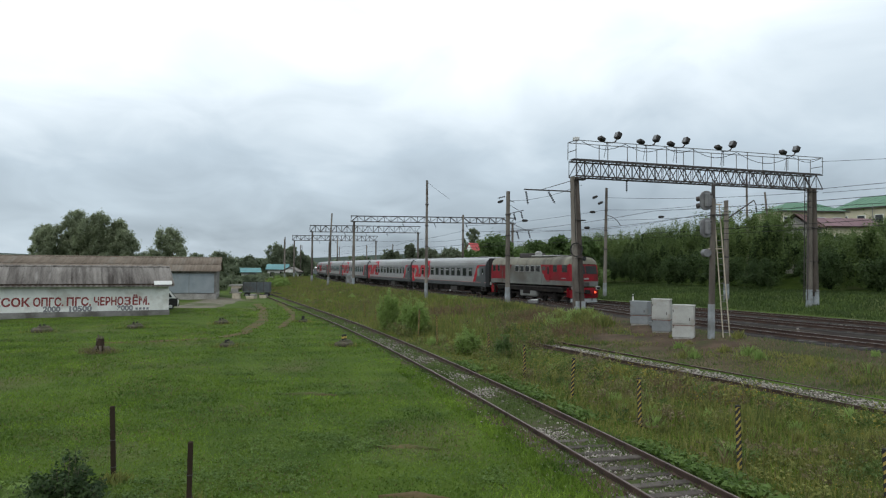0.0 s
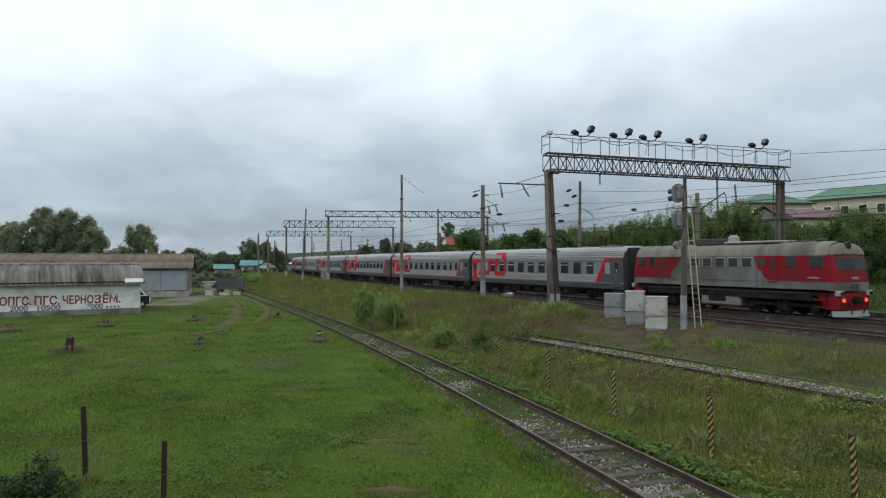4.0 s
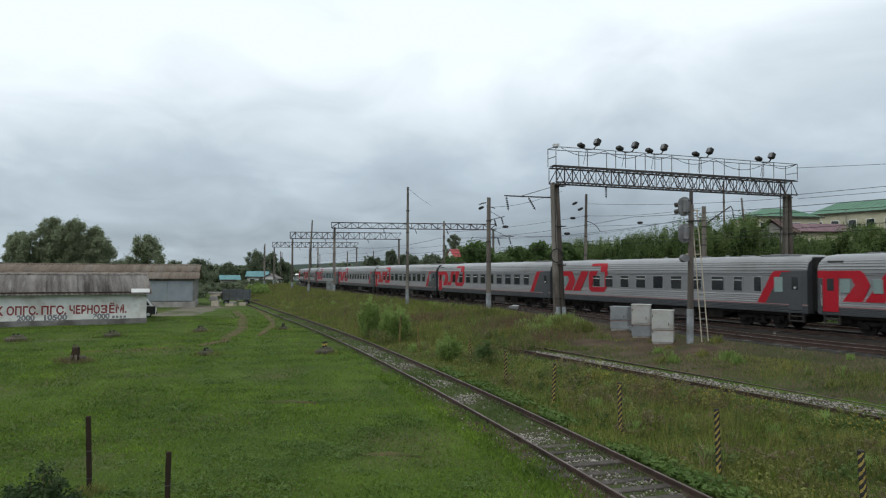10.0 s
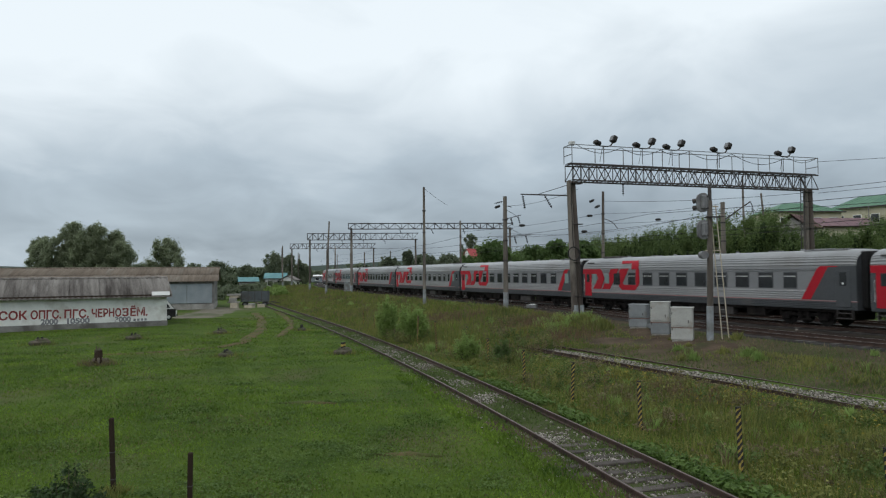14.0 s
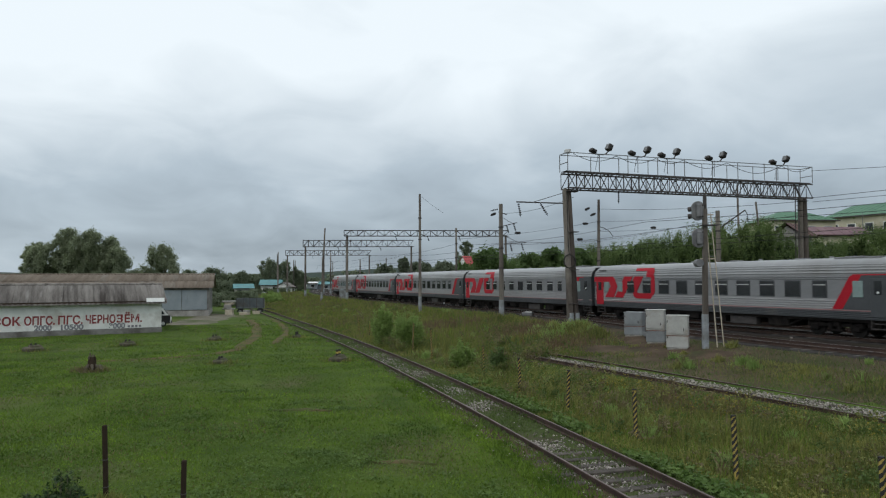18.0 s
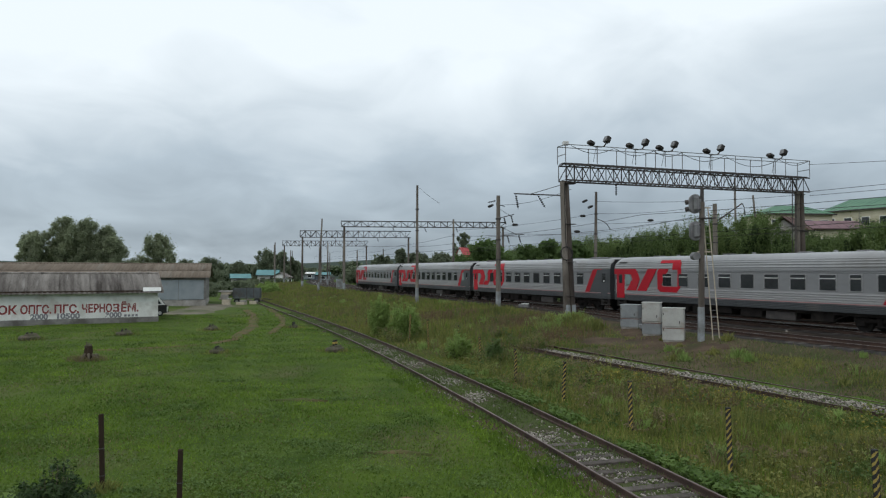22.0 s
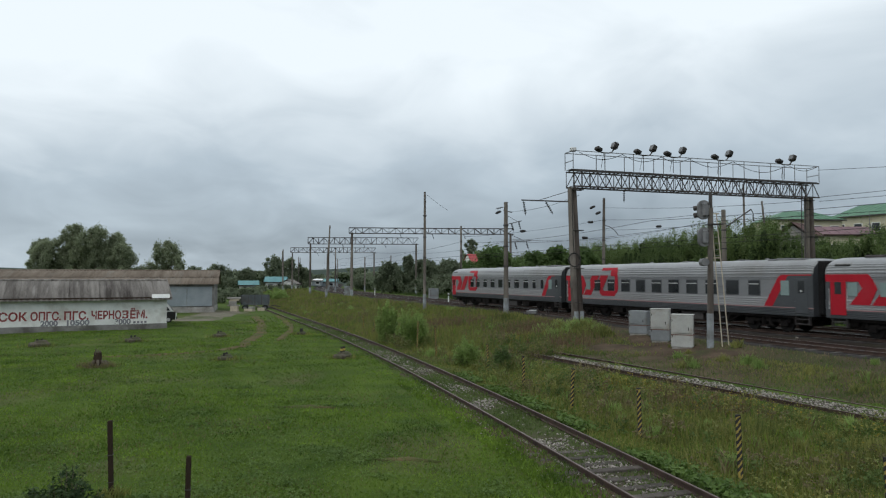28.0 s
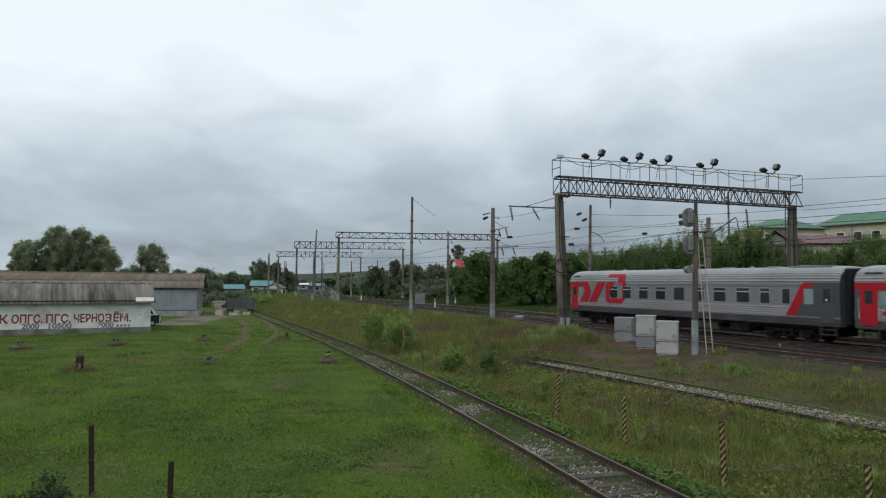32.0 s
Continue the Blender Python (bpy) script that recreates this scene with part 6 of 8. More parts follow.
# ------------------------------------------------------------ plants
def leaf_mesh(name, pts, size, mat, rs, out=None, up=0.4):
    """Leaf clumps: small bent quads at the points given."""
    n = len(pts)
    a = rs.randn(n, 3)
    if out is not None:          # leaves lie mostly across the direction they face
        g = out + rs.randn(n, 3) * 0.9 + np.array((0, 0, up))
        g /= np.linalg.norm(g, axis=1)[:, None]
        a -= (a * g).sum(1)[:, None] * g
    a /= np.linalg.norm(a, axis=1)[:, None]
    b = rs.randn(n, 3) if out is None else np.cross(g, a)
    b -= (a * b).sum(1)[:, None] * a; b /= np.linalg.norm(b, axis=1)[:, None]
    s = size * (0.5 + rs.rand(n))[:, None]
    c = np.cross(a, b)
    v = np.stack([pts - a * s - b * s * 0.45, pts + a * s * 1.15, pts - a * s * 0.2 + b * s * 0.9 + c * s * 0.15], 1).reshape(-1, 3)
    f = np.arange(3 * n).reshape(n, 3)
    return fast_mesh(name, v, f, mat)


def blob_points(rs, centres, radii, n):
    """Points near the surface of overlapping ellipsoids, the upper side favoured, with uneven outline."""
    k = rs.randint(0, len(centres), n)
    d = rs.randn(n, 3); d[:, 2] = np.where(rs.rand(n) < 0.3, np.abs(d[:, 2]), d[:, 2])
    d /= np.linalg.norm(d, axis=1)[:, None]
    r = 0.35 + np.minimum(np.abs(rs.randn(n)) * 0.45, 0.78) + 0.14 * np.sin(d[:, 0] * 9 + k) * np.cos(d[:, 2] * 8 + 2 * k)
    r = np.where(rs.rand(n) < 0.08, r * 1.3, r)          # stray sprays that loosen the outline
    return centres[k] + d * radii[k] * r[:, None], d


def core_mesh(name, centres, radii, mat, scale=0.66):
    """Lumps filling a crown or thicket; a dark mat paints its inner shade."""
    m = Mesh()
    lat, lon = 4, 6
    for i, (c, r) in enumerate(zip(centres, radii)):
        vs = []
        for a in range(1, lat):
            for b in range(lon):
                th, ph = math.pi * a / lat, 2 * math.pi * b / lon
                w = scale * (0.85 + 0.3 * math.sin(a * 3.1 + b * 2.3 + i))
                vs.append((c[0] + r[0] * w * math.sin(th) * math.cos(ph), c[1] + r[1] * w * math.sin(th) * math.sin(ph), c[2] + r[2] * w * math.cos(th)))
        vs += [(c[0], c[1], c[2] + r[2] * scale), (c[0], c[1], c[2] - r[2] * scale)]
        T, B = len(vs) - 2, len(vs) - 1
        fs = [(a * lon + b, (a + 1) * lon + b, (a + 1) * lon + (b + 1) % lon, a * lon + (b + 1) % lon) for a in range(lat - 2) for b in range(lon)]
        fs += [(T, b, (b + 1) % lon) for b in range(lon)] + [(B, (lat - 2) * lon + (b + 1) % lon, (lat - 2) * lon + b) for b in range(lon)]
        m.add(vs, fs)
    return m.data(name, mat)


def tree(x, y, top, width, label, mat="leaf", seed=0, base=None, leaves=5000, leaf=0.22, trunk=0.22, low=0.25, lumps=60, core=0.2):
    rs = np.random.RandomState(seed)
    z = gz(x, y) if base is None else base
    h = top - z
    t = thing("tree", label, "tree", Matrix.Translation((x, y, z)))
    m = Mesh().cyl((0, 0, -0.2), (0.1, 0, h * 0.45), trunk, trunk * 0.65, 9).cyl((0.1, 0, h * 0.45), (0.05, 0.1, h * 0.85), trunk * 0.65, trunk * 0.2, 8)
    part("trunk", m, M["bark"], t)
    cs, rr = [], []
    for i in range(lumps):
        f = (i + rs.rand()) / lumps
        s = width * (0.055 + 0.085 * rs.rand() ** 1.5)
        zz = h * low + s * 0.5 + (h * (0.98 - low) - s * 1.35) * f
        a = i * 2.4 + rs.rand()
        lobe = 0.66 + 0.52 * math.sin(2 * a + seed) * math.sin(5 * f + seed * 1.7) + 0.26 * rs.rand()
        spread = max(0.1, math.sqrt(max(0.0, 1 - (1.55 * f - 0.6) ** 2))) * (width / 2) * lobe
        q = spread * (0.25 + 0.85 * rs.rand() ** 0.6)
        cs.append((math.cos(a) * q, math.sin(a) * q, zz))
        rr.append((s, s, s * (1.0 + 0.7 * rs.rand())))
        if i % 5 == 0:
            part("limb", Mesh().cyl((0.08, 0, h * (low * 0.6 + 0.4 * f)), cs[-1], trunk * 0.3, trunk * 0.08, 6), M["bark"], t)
    cs, rr = np.array(cs), np.array(rr)
    pts, out = blob_points(rs, cs, rr, leaves)
    pts = pts + rs.randn(*pts.shape) * np.array((0.028, 0.028, 0.022)) * width
    crown = part("crown", leaf_mesh("crown", pts, leaf, M[mat], rs, out), None, t)
    # crown lumps share the haze-paled leaf colour
    tagged(part("crown_core", core_mesh("crown_core", cs, rr, M["hazy_far_leaf"], core), None, crown, "leaf-coloured lumps inside the crown"), kind="stuff")
    return t


# group of birches behind the barn
for i, (px_, top, w, yy) in enumerate(((-88.0, 13.4, 6.5, 150), (-85.0, 12.6, 6.5, 146), (-82.6, 14.6, 6.5, 151), (-80.0, 16.5, 7.5, 148), (-77.4, 15.0, 7.0, 151), (-74.8, 15.9, 8.0, 147), (-71.8, 14.6, 8.0, 150), (-69.2, 12.0, 6.5, 147))):
    tree(px_, yy, top, w, "tall leafy birch behind the barn", "hazy_birch_leaf", seed=20 + i, leaves=26000, leaf=0.135, low=0.12, lumps=80)
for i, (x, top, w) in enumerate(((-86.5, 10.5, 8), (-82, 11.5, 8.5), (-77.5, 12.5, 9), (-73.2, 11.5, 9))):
    tree(x, 156, top, w, "broad leafy tree in the group behind the barn", "hazy_birch_leaf", seed=140 + i, leaves=15000, leaf=0.19, low=0.1)
tree(-60.6, 150, 12.8, 8.4, "round broad-leaved tree behind the barn", "hazy_birch_leaf", seed=31, leaves=28000, leaf=0.135, low=0.12, lumps=80)
# trees in the distance beyond the barn and along the line
for i, (x, y, top, w) in enumerate(((-54.5, 222, 11.6, 9), (-50.5, 226, 11.0, 8), (-64, 224, 7.6, 8), (-71, 215, 8.8, 9), (-80, 220, 8.2, 9), (-88, 214, 7.8, 10), (-98, 222, 8.2, 10), (-108, 216, 8.8, 9),
                                    (-47, 230, 8.0, 7), (-11.2, 150, 8.0, 6.5), (-7.2, 151, 9.6, 4.2), (-4.6, 150, 8.5, 5.2), (-2.4, 148, 8.2, 5.0), (1.5, 150, 8.7, 6.0), (-22, 190, 5.6, 9), (11.2, 254, 19.4, 7.6), (8.4, 106, 9.5, 7.4), (13.4, 96, 8.2, 5.4), (16.2, 95, 9.0, 5.4), (19.0, 92, 8.7, 6.0),
                                    (13, 150, 8.6, 9), (18.5, 140, 9.0, 10), (24, 136, 8.2, 9),
                                    (10.5, 118, 7.2, 6), (15.0, 121, 7.6, 8))):
    tree(x, y, top, w, "dense green tree beside the railway", "leaf" if y < 140 else "hazy_far_leaf", seed=50 + i, leaves=9000, leaf=0.24, low=0.06, lumps=50)


for i, (x, y, top, w) in enumerate(((6.6, 167, 8.7, 7.5), (10.2, 169, 8.5, 7.0), (13.5, 166, 8.0, 7.0))):
    tree(x, y, top, w, "leafy tree before the red-roofed cottage", "leaf", seed=160 + i, leaves=9000, leaf=0.22, low=0.05, lumps=50)


def thicket(name, label, spots, leaves, leaf, mat, seed, core=0.74):
    """A belt of bushes that grows together."""
    rs = np.random.RandomState(seed)
    cs, rr = [], []
    for x, y, h, w in spots:
        z = gz(x, y)
        for k in range(12):
            a = rs.rand() * 6.28
            q = rs.rand() * w * 0.55
            f = 0.22 + 0.55 * rs.rand()
            cs.append((x + math.cos(a) * q, y + math.sin(a) * q, z + h * f))
            sz = w * (0.14 + 0.13 * rs.rand())
            rr.append((sz, sz, min(h * (0.2 + 0.14 * rs.rand()), (h * (1 - f) + 0.3) / 1.02)))
        for k in range(5):          # upright shoots that break the outline
            a, q = rs.rand() * 6.28, rs.rand() * w * 0.5
            f = 0.70 + 0.2 * rs.rand()
            cs.append((x + math.cos(a) * q, y + math.sin(a) * q, z + h * f))
            wd = w * (0.08 + 0.07 * rs.rand())
            rr.append((wd, wd, h * (0.96 + 0.08 * rs.rand() - f)))
    cs, rr = np.array(cs), np.array(rr)
    pts, out = blob_points(rs, cs, rr, leaves)
    main = np.arange(len(cs)) % 17 < 10
    ob = new(name, leaf_mesh(name, pts, leaf, M[mat], rs, out))
    tagged(ob, label, "bushes", kind="stuff")
    # dark lumps stand in for shade deep in the bushes
    tagged(part("undergrowth", core_mesh("undergrowth", cs[main], rr[main], M["thicket_shade"], core), None, ob, "dark lumps painted as shade inside the thicket"), kind="stuff")


rb = random.Random(8)
front, mid, back = [], [], []
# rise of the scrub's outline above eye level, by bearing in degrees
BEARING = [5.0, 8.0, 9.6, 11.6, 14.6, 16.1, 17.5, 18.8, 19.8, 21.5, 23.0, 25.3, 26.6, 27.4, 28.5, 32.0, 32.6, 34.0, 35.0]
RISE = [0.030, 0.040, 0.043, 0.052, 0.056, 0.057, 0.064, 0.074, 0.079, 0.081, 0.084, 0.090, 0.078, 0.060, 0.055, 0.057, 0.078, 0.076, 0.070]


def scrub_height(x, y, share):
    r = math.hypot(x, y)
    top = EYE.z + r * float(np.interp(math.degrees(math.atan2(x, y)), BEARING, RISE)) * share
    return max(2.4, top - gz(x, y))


for k in range(75):
    y = 18 + 135 * (k / 74) + rb.uniform(-1.2, 1.2)
    xm = float(x_main(y))
    x = xm + (25 + rb.uniform(-1.5, 2)) / 0.91
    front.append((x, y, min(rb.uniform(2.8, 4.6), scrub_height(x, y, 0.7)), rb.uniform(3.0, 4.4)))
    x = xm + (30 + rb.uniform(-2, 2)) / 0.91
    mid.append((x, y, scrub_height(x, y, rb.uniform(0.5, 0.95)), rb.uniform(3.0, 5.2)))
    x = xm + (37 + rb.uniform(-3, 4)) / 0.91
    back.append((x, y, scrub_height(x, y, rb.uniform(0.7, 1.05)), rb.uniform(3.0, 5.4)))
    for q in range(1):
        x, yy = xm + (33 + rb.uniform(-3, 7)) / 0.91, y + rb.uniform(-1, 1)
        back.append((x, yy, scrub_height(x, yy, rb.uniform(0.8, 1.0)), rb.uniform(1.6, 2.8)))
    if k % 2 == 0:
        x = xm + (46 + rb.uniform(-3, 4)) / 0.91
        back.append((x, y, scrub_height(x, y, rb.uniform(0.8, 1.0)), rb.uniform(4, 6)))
# front belt wears the leaf tint that carries painted shade
thicket("thicket", "dense green bushes along the foot of the bank", front, 180000, 0.085, "shade_tint_leaf", 61, 0.5)
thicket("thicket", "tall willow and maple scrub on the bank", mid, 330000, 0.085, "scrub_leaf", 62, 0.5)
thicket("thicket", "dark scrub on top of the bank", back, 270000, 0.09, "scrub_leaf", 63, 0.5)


woods = []
for k in range(70):
    a, r = math.radians(-46 + 1.15 * k), 430 + rb.uniform(-25, 40)
    woods.append((r * math.sin(a), r * math.cos(a), rb.uniform(5, 10), rb.uniform(12, 18)))
thicket("far_woods", "hazy line of far woods on the horizon", woods, 30000, 0.9, "hazy_far_leaf", 66, 0.8)
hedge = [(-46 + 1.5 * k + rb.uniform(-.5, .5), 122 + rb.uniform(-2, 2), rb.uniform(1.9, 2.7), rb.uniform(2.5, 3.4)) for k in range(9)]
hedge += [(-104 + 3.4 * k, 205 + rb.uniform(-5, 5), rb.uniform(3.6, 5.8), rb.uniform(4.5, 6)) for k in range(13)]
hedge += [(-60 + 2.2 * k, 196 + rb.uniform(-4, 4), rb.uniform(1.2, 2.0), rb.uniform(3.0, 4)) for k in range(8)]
thicket("hedge", "green hedge behind the yard and huts", hedge, 52000, 0.16, "hazy_far_leaf", 64, 0.5)
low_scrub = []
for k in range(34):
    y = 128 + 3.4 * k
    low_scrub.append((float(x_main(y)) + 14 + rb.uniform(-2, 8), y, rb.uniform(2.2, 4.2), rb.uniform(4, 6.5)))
thicket("thicket", "low scrub beyond the far end of the tracks", low_scrub, 60000, 0.17, "hazy_far_leaf", 65, 0.5)


def bush(x, y, h, w, label, mat="leaf_light", seed=1, leaves=3000, leaf=0.045):
    rs = np.random.RandomState(seed)
    z = gz(x, y)
    t = thing("bush", label, "bush", Matrix.Translation((x, y, z)))
    pts, out = [], []
    shoots = 46
    for i in range(shoots):
        a, q = i * 2.4 + rs.rand(), math.sqrt(rs.rand()) * w * 0.5
        hh = h * (0.55 + 0.45 * rs.rand()) * (1 - 0.45 * (2 * q / w) ** 2)
        foot, tip = np.array((math.cos(a) * q * 0.25, math.sin(a) * q * 0.25, -0.05)), np.array((math.cos(a) * q, math.sin(a) * q, hh))
        part("stem", Mesh().cyl(foot, tip, 0.014, 0.005, 5), M["bark"], t)
        n = leaves // shoots
        f = (0.12 + 0.92 * rs.rand(n) ** 0.8)[:, None]
        pts.append(foot + (tip - foot) * f + rs.randn(n, 3) * np.array((0.09, 0.09, 0.07)) * w * (1.15 - 0.75 * f))
        out.append(np.tile(tip - foot, (n, 1)) / max(hh, 0.2) + rs.randn(n, 3) * 0.6)
    part("foliage", leaf_mesh("foliage", np.concatenate(pts), leaf, M[mat], rs, np.concatenate(out), 0.6), None, t)


bush(-3.75, 47.0, 3.0, 1.7, "leafy light green bush in the weeds", seed=3, leaves=11000, leaf=0.05)
bush(-1.95, 44.6, 2.75, 2.1, "rounded green bush in the weeds", "leaf_light", seed=4, leaves=10000, leaf=0.05)
bush(1.3, 34.5, 1.5, 1.4, "small green bush in the weeds", seed=5, leaves=4500)
bush(3.0, 33.5, 1.3, 0.9, "small green shrub in the weeds", "leaf", seed=6)
bush(-6.75, 12.3, 1.0, 1.5, "dark shrub in the grass beside the post", "leaf_dark", seed=7, leaves=5200, leaf=0.034)
bush(-7.9, 12.3, 0.5, 1.1, "low green shrub in the meadow", "leaf_light", seed=8, leaves=1800, leaf=0.05)
bush(-34.0, 140, 2.3, 4.5, "yellow-green bush beside the siding end", "leaf_light", seed=9, leaves=9000, leaf=0.11)
bush(-31.0, 131, 1.7, 3.4, "yellow-green shrub beside the siding end", "leaf_light", seed=10, leaves=7000, leaf=0.1)


def blades(name, label, x, y, h, w, mat, seed, lean=0.35, cat="grass", lift=0.0):
    """Single slim blades or stalks standing on the ground."""
    rs = np.random.RandomState(seed)
    n = len(x)
    z = ground_z(x, y) - 0.02 + lift
    a = rs.rand(n) * 6.28
    sx, sy = np.cos(a) * w, np.sin(a) * w
    l = lean * h * rs.rand(n)
    b = rs.rand(n) * 6.28
    v = np.stack([np.stack([x - sx, y - sy, z], 1), np.stack([x + sx, y + sy, z + 0.25 * h], 1),
                  np.stack([x + np.cos(b) * l, y + np.sin(b) * l, z + h], 1)], 1).reshape(-1, 3)
    return tagged(new(name, fast_mesh(name, v, np.arange(3 * n).reshape(n, 3), M[mat])), label, cat, kind="stuff")


def patchy(x, y, s):
    return 0.5 + 0.25 * (np.sin(x * s + 2 * np.sin(y * s * 0.7)) + np.sin(y * s * 1.3 + 1.7 * np.sin(x * s * 0.9)))


RUTS = [([(-13.2, 45), (-14.5, 55), (-16.4, 62), (-18.5, 70), (-22, 80)], 1.8), ([(-11.5, 48), (-12.6, 57), (-14.2, 64), (-16.5, 72), (-20, 82)], 1.6),
        ([(-19.5, 38.5), (-16.5, 40), (-13.8, 42), (-12.8, 46)], 2.2), ([(-26, 70), (-27, 80), (-29, 90)], 5.0), ([(-5.6, 23.5), (-3.6, 23.4)], 0.45), ([(-1.6, 16.6), (0.0, 16.5)], 0.4), ([(-1.2, 13.2), (0.2, 13.1)], 0.3)]


def off_ruts(x, y, rs):
    keep = np.ones(len(x), bool)
    for path, w in RUTS:
        for (x0, y0), (x1, y1) in zip(path[:-1], path[1:]):
            t = np.clip(((x - x0) * (x1 - x0) + (y - y0) * (y1 - y0)) / ((x1 - x0) ** 2 + (y1 - y0) ** 2), 0, 1)
            keep &= np.hypot(x - x0 - t * (x1 - x0), y - y0 - t * (y1 - y0)) > w * 0.5 * (0.2 + 0.9 * rs.rand(len(x))) * (rs.rand(len(x)) < 0.6)
    return keep


def lawn():
    rs = np.random.RandomState(70)
    n = 305000
    y = 7.5 * (70 / 7.5) ** rs.rand(n)
    x = -0.75 * y + rs.rand(n) * (x_siding(y) - 0.85 + 0.75 * y)
    shoulder = np.clip((x_siding(y) - 0.85 - x) / (0.8 + 0.4 * smooth01((26 - y) / 8)), 0, 1)
    keep = (rs.rand(n) < shoulder + 0.15 * patchy(x, y, 1.9)) & (rs.rand(n) < 0.68 + 0.32 * patchy(x, y, 0.55)) & off_ruts(x, y, rs)
    x, y = x[keep], y[keep]
    h = (0.035 + 0.06 * rs.rand(len(x)) ** 1.5) * (0.55 + 0.5 * patchy(x, y, 0.31) + 0.35 * patchy(x + 7, y, 1.15))
    dry = rs.rand(len(x)) < 0.03 + 0.22 * patchy(x + 3, y, 0.8) ** 3
    for k, mt, lb in ((~dry, "blade", "short green meadow grass"), (dry, "weed_dry", "withered brown blades in the meadow")):
        blades("lawn_grass", lb, x[k], y[k], h[k], 0.007 + 0.0006 * y[k], mt, 71, 0.8)
    # thin grass that has grown back over the ruts
    for path, wd in RUTS[:3]:
        n = 600
        j = rs.randint(0, len(path) - 1, n)
        q, f = np.array(path), rs.rand(n)
        gx = q[j, 0] + (q[j + 1, 0] - q[j, 0]) * f + wd * 0.45 * rs.randn(n)
        gy = q[j, 1] + (q[j + 1, 1] - q[j, 1]) * f
        blades("lawn_grass", "thin grass grown back over the wheel ruts", gx, gy, 0.06 + 0.07 * rs.rand(n), 0.012 + 0.0008 * gy, "blade", 78, 0.8, lift=0.03)
    # uncut grass round the footings and posts
    spots = np.array([(-5.47, 37.9), (-10.97, 53.5), (-11.76, 37.2), (-17.1, 34.2), (-21.5, 47.6), (-16.9, 52.0), (-25.9, 44.0), (-6.64, 13.9), (-4.62, 12.55)])
    c = np.repeat(np.arange(len(spots)), 170)
    a, rad = rs.rand(len(c)) * 6.28, 0.3 + np.abs(rs.randn(len(c))) * np.where(c < 7, 0.35, 0.15) - np.where(c < 7, 0.0, 0.25)
    gx, gy = spots[c, 0] + rad * np.cos(a) * 1.2, spots[c, 1] + rad * np.sin(a)
    blades("tufts", "uncut grass round the old footings", gx, gy, 0.1 + 0.2 * rs.rand(len(c)), 0.007 + 0.0005 * gy, "weed", 76, 0.6)
    n = 420
    gx, gy = -17.1 + 0.35 * rs.randn(n), 34.0 + 0.35 * rs.randn(n)
    blades("tufts", "withered grass round the stump", gx, gy, 0.15 + 0.25 * rs.rand(n), 0.02 + 0.0 * gy, "weed_dry", 77, 0.9)
    n = 60000
    y = 7 * (75 / 7) ** rs.rand(n)
    x = x_siding(y) + (rs.rand(n) - 0.5) * 2.3
    k = rs.rand(n) < 0.12 + 0.75 * patchy(x * 2, y, 0.7) ** 1.6 * smooth01((y - 9) / 14)
    x, y = x[k], y[k]
    blades("track_grass", "low grass between the siding rails", x, y, 0.04 + 0.07 * rs.rand(len(x)), 0.008 + 0.0005 * y, "verge_light", 75, 0.8, lift=0.06)
    # ragged edge of the meadow along the shoulder
    n = 16000
    y = 6.5 * (30 / 6.5) ** rs.rand(n)
    d = 0.85 + 1.3 * rs.rand(n) ** 0.75
    x = x_siding(y) - d
    k = rs.rand(n) < np.clip((d - 0.75) / 0.9, 0.08, 1) * (0.35 + 0.65 * patchy(x * 2, y, 1.4))
    x, y = x[k], y[k]
    blades("shoulder_grass", "ragged grass along the shoulder of the siding", x, y, 0.05 + 0.08 * rs.rand(len(x)), 0.009 + 0.0006 * y, "blade", 79, 0.8, lift=0.02)
    # patches of clover and plantain, close to the ground
    q = 150
    yc = 9 * (42 / 9) ** rs.rand(q)
    xc = -0.62 * yc + rs.rand(q) * (x_siding(yc) - 1.4 + 0.62 * yc)
    xc[:34], yc[:34] = -3.2 + 2.1 * rs.randn(34), 16.0 + 2.4 * rs.randn(34)
    c = np.repeat(np.arange(q), 260)
    rad = np.abs(rs.randn(len(c))) * (0.25 + 0.55 * rs.rand(q))[c]
    a = rs.rand(len(c)) * 6.28
    x, y = xc[c] + rad * np.cos(a) * 1.5, yc[c] + rad * np.sin(a)
    k = (x < x_siding(y) - 1.2) & (y > 7.5)
    x, y = x[k], y[k]
    up = np.tile((0.0, 0.0, 1.6), (len(x), 1))
    tagged(new("clover", leaf_mesh("clover", np.stack([x, y, ground_z(x, y) + 0.02 + 0.06 * rs.rand(len(x))], 1), 0.026, M["clover"], rs, up)), "grey-green clover and plantain in the meadow", "clover", kind="stuff")


def worn(x, y):
    """1 on the trodden earth below the cabinets, 0 away from it."""
    d = np.full(np.shape(x), 9.0)
    for cx, cy, r in ((9.4, 37.8, 1.3), (11.0, 36.2, 1.1), (12.0, 34.9, 1.0), (13.2, 33.0, 0.9), (11.9, 39.0, 1.2), (10.4, 33.6, 0.7)):
        d = np.minimum(d, np.hypot(x - cx, y - cy) / r)
    return smooth01(1.6 - d)


RUSTY = ((5.5, 45.7, 1.5), (7.2, 40.3, 1.5), (7.9, 24.6, 0.9), (9.0, 22.6, 0.8), (1.0, 57.0, 1.8), (6.3, 49.0, 1.4))


